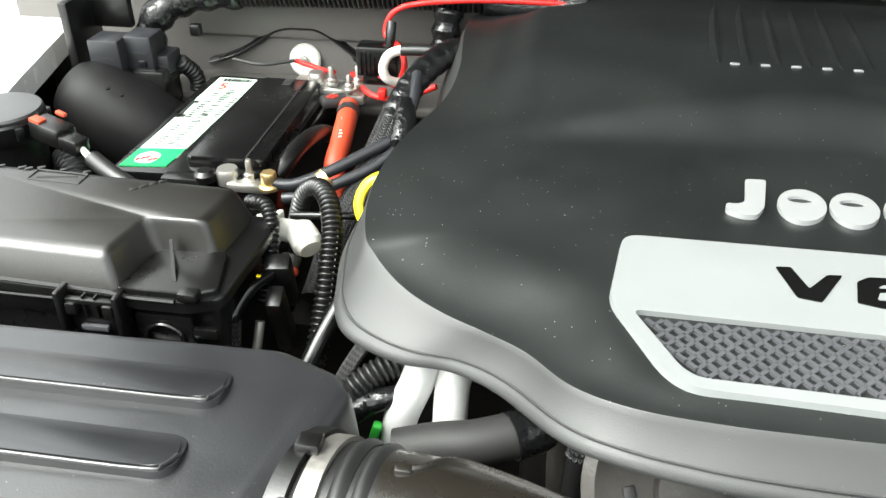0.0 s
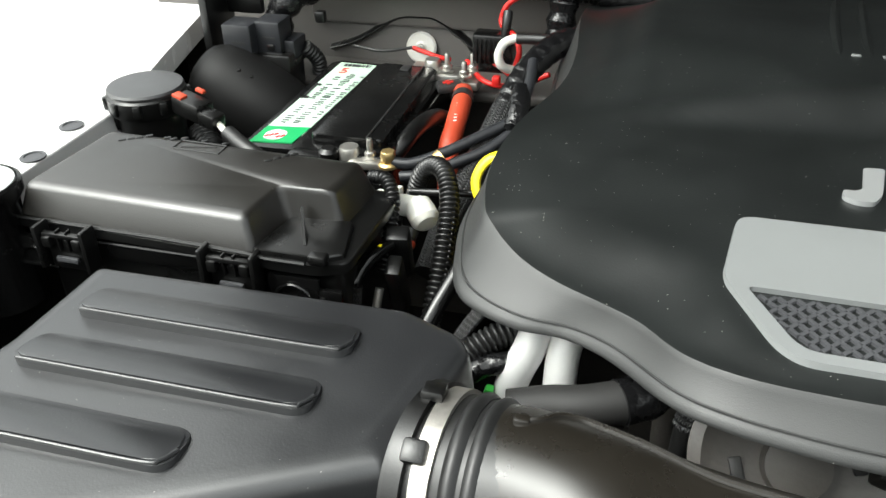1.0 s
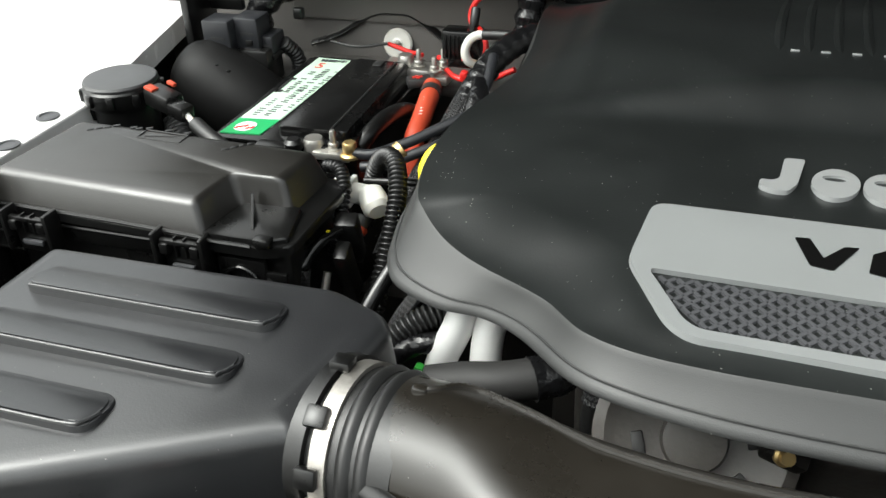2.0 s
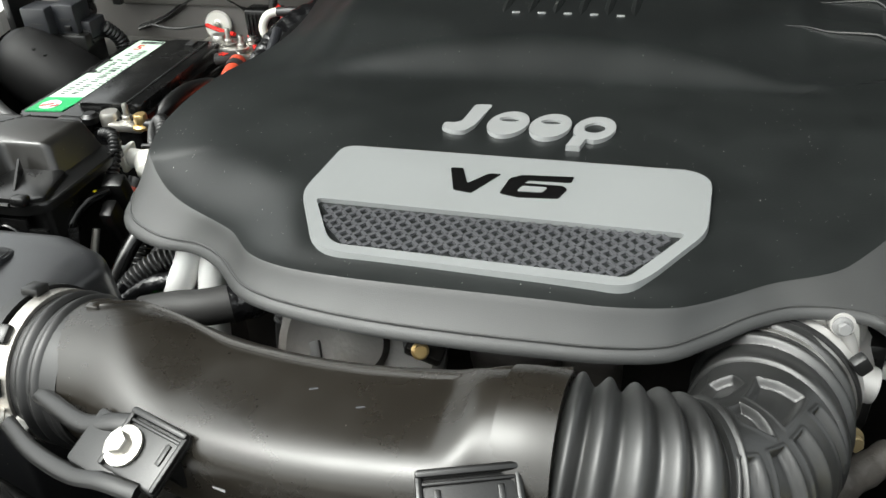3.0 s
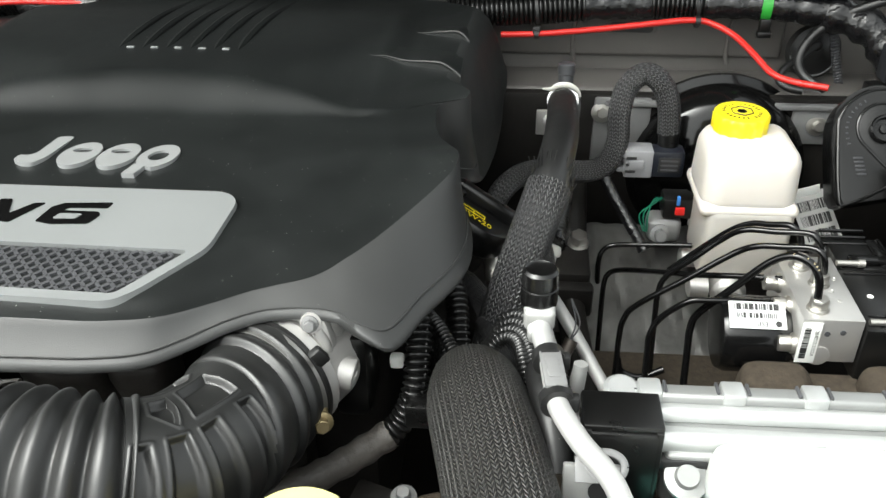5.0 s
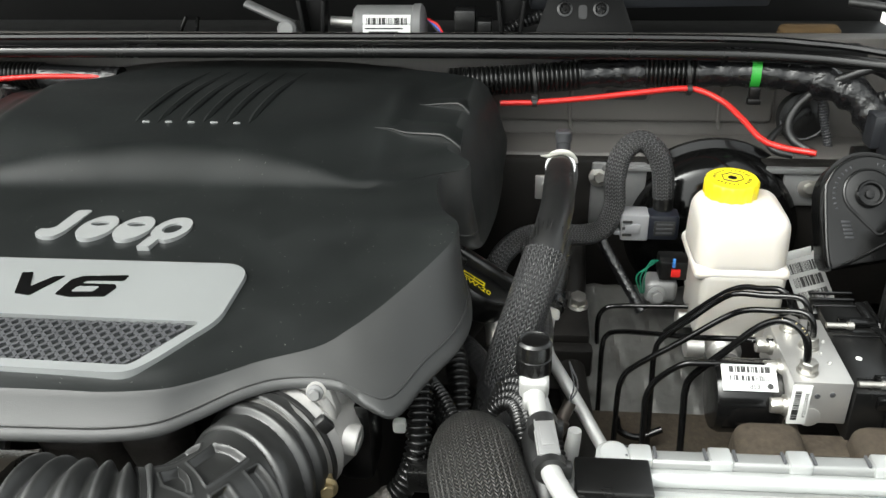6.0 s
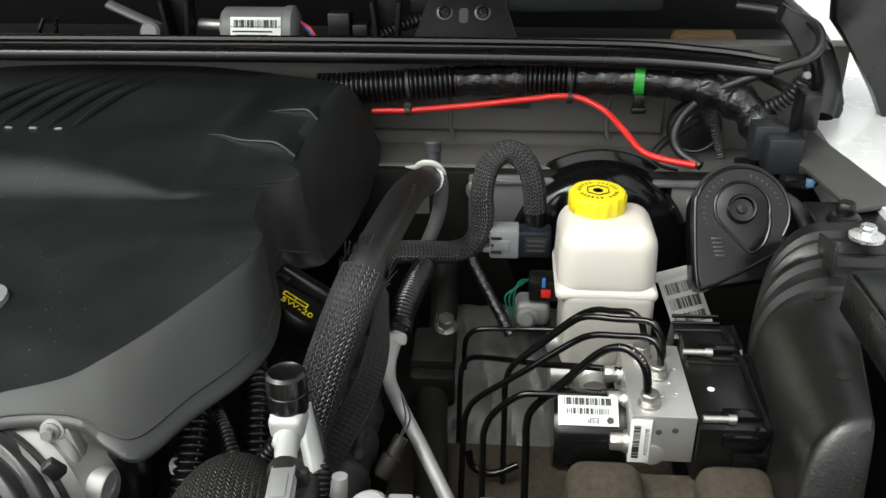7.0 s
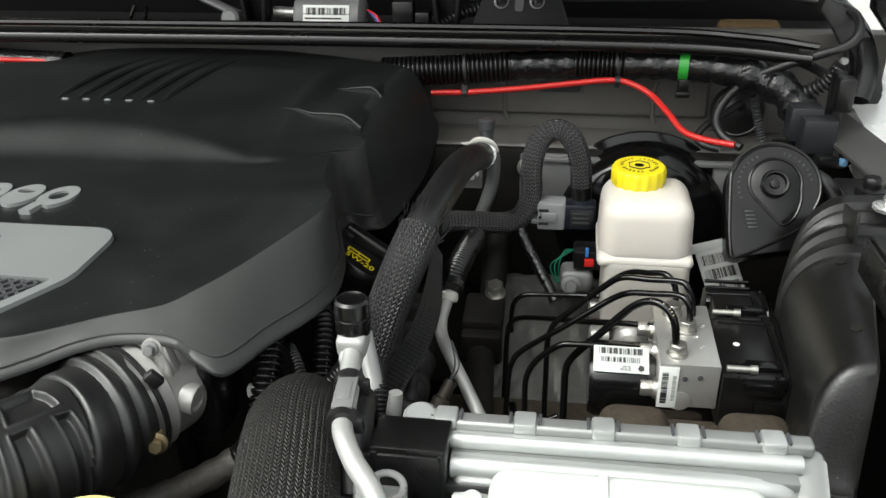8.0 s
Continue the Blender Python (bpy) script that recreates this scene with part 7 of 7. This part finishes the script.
part("cable_tie", sweep([(.597, .991, 1.0675), (.601, .991, 1.068)], .0205, 18), INK, lo)
part("tie_head", rbox((.397, .972, 1.036), (.010, .008, .010), .002), INK, lo)
part("tie_head", rbox((.599, .970, 1.047), (.007, .007, .008), .002), INK, lo)
part("branch", sweep([(.80, .93, 1.045), (.825, .918, 1.058), (.845, .912, 1.075), (.856, .91, 1.095)], .0085, 12, ring=(.0056, .0012)), RUBBER, lo)
part("branch", sweep([(.771, .988, 1.048), (.775, .988, 1.040), (.785, .988, 1.006), (.799, .986, .962), (.803, .985, .94)], .0048, 12, ring=(.0042, .0011)), GREYPL, lo)
ll = thing("main_loom", "black wiring loom along the firewall, taped and branching", "wiring loom", (-.5, 1.0, 1.04))
part("conduit", sweep([(-.62, .990, 1.052), (-.50, .992, 1.056), (-.40, .994, 1.058), (-.30, .992, 1.058)], .0170, 18, ring=(.0062, .0015)), PLASTIC, ll)
part("tape", sweep([(-.30, .99, 1.056), (-.25, .985, 1.055), (-.18, .98, 1.055)], .0185, 16), TAPE, ll)
part("tape", sweep([(-.61, .990, 1.052), (-.66, .985, 1.048), (-.70, .975, 1.035), (-.725, .965, 1.01), (-.728, .96, .97)], lambda d, L: .0195 + .002 * math.sin(d * 180), 16), TAPE, ll)
part("branch", sweep([(-.345, .985, 1.045), (-.348, .975, 1.015), (-.350, .965, .985)], lambda d, L: .017 + .002 * math.sin(d * 300), 14), TAPE, ll)
part("clip", rbox((-.665, .965, 1.01), (.014, .012, .016), .003), PLASTIC, ll)

cable("red_cable", [(.351, .974, 1.0285), (.372, .9735, 1.0295), (.40, .972, 1.031), (.47, .971, 1.038), (.54, .970, 1.047), (.585, .968, 1.053), (.612, .964, 1.052), (.640, .945, 1.043), (.660, .915, 1.030), (.678, .885, 1.016), (.70, .868, 1.012), (.735, .850, 1.012)], .0039, RED, "bright red cable clipped along the firewall", n=14)
for x, y, z in ((.397, .970, 1.031), (.599, .966, 1.053)):
    solid("cable_clip", sweep([(x - .003, y, z), (x + .003, y, z)], .0062, 12), INK, "small black clip on the red cable", "clip", "cable clips")
settle(built, .003, .012, .006)
sl = thing("firewall_slot", "dark slot pressed through the firewall", "slot", (.527, 1.02, 1.03))
part("rim", placed(prism(round_poly([(-.034, -.010), (.034, -.010), (.034, .010), (-.034, .010)], .009, 4), 0, .003, .001), facing((.527, 1.0315, 1.034), (0, -1, 0))), FIREWALL, sl)
part("hole", placed(prism(round_poly([(-.029, -.007), (.029, -.007), (.029, .007), (-.029, .007)], .006, 4), 0, .0036), facing((.527, 1.0313, 1.034), (0, -1, 0))), INK, sl)
for x in (.455, .66):
    solid("firewall_bead", sweep([(x, 1.0305, .985), (x - .004, 1.0305, 1.0), (x - .004, 1.0305, 1.03), (x, 1.0305, 1.05)], .003, 8), FIREWALL, "pressed bead in the firewall", "bead", "firewall beads", "structure")
gr = thing("grommet", "round rubber grommet with a cable through it", "grommet", (.735, 1.0, 1.02))
part("ring", lathe([(.034, 0), (.036, .004), (.032, .010), (.020, .012), (.012, .018), (.006, .02)], (.767, 1.027, 1.008), (0, -1, .1), 32), RUBBER, gr)
part("pale_edge", placed(sweep([(.031 * math.cos(radians(a)), .031 * math.sin(radians(a)), .009) for a in range(190, 340, 10)], .0011, 8), facing((.767, 1.024, 1.008), (0, -1, .1))), CASTGREY, gr)
rc = thing("release_cable", "black hood release cable looping over the corner", "cable", (.75, .92, 1.03))
part("cable", sweep([(.76, .93, .99), (.737, .95, 1.0), (.730, .96, 1.018), (.740, .965, 1.042), (.762, .96, 1.068), (.79, .95, 1.087), (.83, .94, 1.106), (.865, .94, 1.119), (.880, .95, 1.135), (.878, .98, 1.150), (.85, 1.01, 1.156), (.80, 1.03, 1.160)], .0058, 12), RUBBER, rc)
part("loop", sweep([(.767, 1.01, 1.016), (.764, 1.0, 1.025), (.743, .985, 1.015), (.718, .965, 1.005), (.707, .95, .995), (.716, .94, .988), (.735, .935, .985)], .0048, 12), RUBBER, rc)
part("end", lathe([(.004, 0), (.005, .004), (.004, .008)], (.861, .926, 1.104), (0, -1, .3), 14), CASTGREY, rc)

# cowl fittings above the seal, all set down on the tray
standing = set(scene.objects)
wm = thing("wiper_motor", "silver wiper motor with a printed label", "wiper motor", (.20, 1.09, 1.10))
part("can", lathe([(.026, 0), (.030, .004), (.030, .085), (.032, .087), (.032, .097), (.026, .101), (.010, .104)], (.140, 1.095, 1.133), (1, 0, 0), 36), CASTGREY, wm)
part("shaft", sweep([(.105, 1.095, 1.140), (.140, 1.095, 1.138)], .008, 14), ALU, wm)
wl = facing((.190, 1.0668, 1.142), (0, -.93, .36))
tag = part("label", placed(rbox((0, 0, 0), (.068, .028, .0008), .0003), wl), LABEL, wm, "white label with bar code")
part("bar_code", bars(.058, .010, 26, wl @ Matrix.Translation((0, .005, .0007)), 11), INK, tag)
for k in range(2):
    part("print_line", placed(rbox((-.004, -.005 - .005 * k, .0007), (.054 - .012 * k, .0022, .0004), 0), wl), INK, tag)
for k, mt in enumerate((RED, mat("blue_wire", (.02, .08, .5), .4), INK)):
    part("wire", sweep([(.246, 1.09, 1.145), (.262, 1.075, 1.140 - .004 * k), (.272, 1.072, 1.125), (.285, 1.08, 1.115)], .0018, 6), mt, wm)
part("plug", join(rbox((.300, 1.09, 1.135), (.03, .03, .05), .003), rbox((.328, 1.09, 1.130), (.02, .03, .03), .002)), PLASTIC, wm)
wk = thing("wiper_linkage", "steel wiper linkage rod on a pivot", "linkage", (.05, 1.1, 1.1))
part("rod", sweep([(-.02, 1.10, 1.165), (.025, 1.097, 1.145), (.05, 1.095, 1.135)], .011, 12, flat=.5), CASTGREY, wk)
part("pivot", lathe([(.014, 0), (.014, .018), (.010, .022)], (.045, 1.085, 1.130), (0, -1, .3), 20), CASTGREY, wk)
part("wire_hook", sweep([(-.105, 1.08, 1.15), (-.118, 1.08, 1.125), (-.110, 1.08, 1.11), (-.095, 1.08, 1.125), (-.088, 1.08, 1.15)], .003, 8), GLOSSY, wk)
for x in (.085, .365):
    solid("cowl_post", join(rbox((x - .014, 1.075, 1.140), (.006, .03, .075), .002, (0, -6, 0)), rbox((x + .014, 1.075, 1.140), (.006, .03, .075), .002, (0, 6, 0)), rbox((x, 1.09, 1.14), (.03, .006, .075), .002), rbox((x, 1.072, 1.106), (.045, .04, .008), .002)), COWL, "black plastic post in the cowl", "post", "cowl posts")
tp = thing("cowl_bracket", "black trapezoid bracket with two screw holes", "bracket", (.465, 1.08, 1.10))
tm = facing((.468, 1.092, 1.151), (0, -.86, .5))
part("plate", placed(prism(round_poly([(-.070, -.032), (.070, -.032), (.048, .032), (-.048, .032)], .008, 4), -.004, .004, .003), tm), COWL, tp)
for x in (-.028, .022):
    part("screw", placed(lathe([(.011, .003), (.011, .006), (.008, .0065), (.006, .004), (.003, .004)], n=20), tm @ Matrix.Translation((x, .006, 0))), SATIN, tp)
part("slot", placed(prism(round_poly([(-.009, -.008), (.003, -.008), (.003, .012), (-.009, .012)], .005, 4), .002, .005, 0), tm), INK, tp)
cable("cowl_hose", [(.34, 1.08, 1.118), (.38, 1.09, 1.140), (.42, 1.10, 1.150)], .008, RUBBER, "short corrugated hose in the cowl", "hose", ring=(.006, .0012))
cable("washer_hose", [(.53, 1.065, 1.110), (.58, 1.06, 1.120), (.65, 1.05, 1.122), (.72, 1.04, 1.120), (.78, 1.015, 1.116), (.82, .985, 1.112), (.845, .955, 1.106), (.857, .93, 1.10)], .0062, RUBBER, "black washer hose along the cowl", "hose")
solid("hose_clip", sweep([(.648, 1.05, 1.122), (.654, 1.05, 1.122)], .0080, 12), CASTGREY, "pale clip round the washer hose", "clip")
solid("foam_pad", rbox((.783, 1.11, 1.115), (.085, .03, .035), .010, (10, 0, 0), 3), FOAM, "rough brown foam pad in the cowl corner", "foam")
solid("hood_seal_board", rbox((.56, 1.13, 1.172), (.34, .03, .035), .006, (10, 0, 4)), DGREY, "dusty grey underside of the cowl grille", "panel")
for ob in scene.objects:
    if ob not in standing and ob.parent is None:
        ob.location.z -= .022
part("hinge_arm", sweep([(.875, .90, 1.065), (.888, .93, 1.085), (.895, .97, 1.105), (.892, 1.02, 1.128), (.87, 1.08, 1.15)], .016, 12, flat=.45), SATIN, hood)
flap = [(.845, 1.170), (.878, 1.150), (.903, 1.122), (.921, 1.092), (.934, 1.050), (.932, 1.033), (.917, 1.029), (.905, 1.043), (.893, 1.071), (.881, 1.098), (.86, 1.13), (.84, 1.15)]
part("corner_flap", placed(prism(round_poly(flap[::-1], .004, 2), -.012, .012, .003), pose(0, .995, 0, 90, 0, 0)), RUBBER, hood, "black curved rubber corner flap")
part("corner_point", placed(prism([(.893, 1.24), (.905, 1.150), (.934, 1.115), (.968, 1.065), (.985, 1.034), (1.01, 1.04), (1.10, 1.24)], -.01, .01, .003), pose(0, 1.0, 0, 90, 0, 0)), SATIN, hood)
bk = thing("corner_bracket", "grey metal corner bracket with a bolt", "bracket", (.85, .80, 1.03))
part("plate", rbox((.868, .825, 1.034), (.050, .21, .006), .002, (0, -8, 8)), mat("dusty_dark_grey_steel", (.055, .054, .052), .5, grain=.6, var=.4), bk)
part("shelf", rbox((.856, .70, 1.024), (.07, .10, .006), .002), PLASTIC, bk)
part("bolt", join(lathe([(.015, 0), (.015, .004), (.011, .006)], (.845, .705, 1.028), n=20), hexbolt((.845, .705, 1.032), r=.009, h=.012)), PLASTIC, bk)
built = set(scene.objects)
rb = thing("relay_pair", "two square dark grey relays on a black holder", "relay", (.80, .86, 1.0))
part("relay", rbox((.803, .872, 1.037), (.036, .028, .040), .002), DGREY, rb)
part("relay", rbox((.814, .850, 1.030), (.037, .028, .040), .002), DGREY, rb)
part("holder", join(rbox((.835, .875, 1.045), (.012, .03, .10), .003), rbox((.80, .87, 1.0), (.05, .04, .02), .003), rbox((.838, .86, 1.075), (.02, .02, .04), .004)), PLASTIC, rb)
part("plug", join(rbox((.825, .822, 1.008), (.035, .016, .012), .003, (0, 10, 20)), rbox((.842, .825, 1.012), (.010, .016, .010), .002)), PLASTIC, rb)
part("plug_end", rbox((.838, .815, 1.010), (.008, .008, .008), .001), mat("pale_blue_plastic", (.12, .25, .4), .4), rb)
part("small_hoop", sweep([(.846, .83, 1.0), (.852, .822, 1.012), (.856, .825, 1.02), (.850, .832, 1.02)], .002, 8), INK, rb)
settle(built, .011, 0, .009)
# bar codes are fields of strokes too fine to count
for ob in scene.objects:
    if ob.name.startswith("bar_code"):
        tagged(ob, kind="stuff")
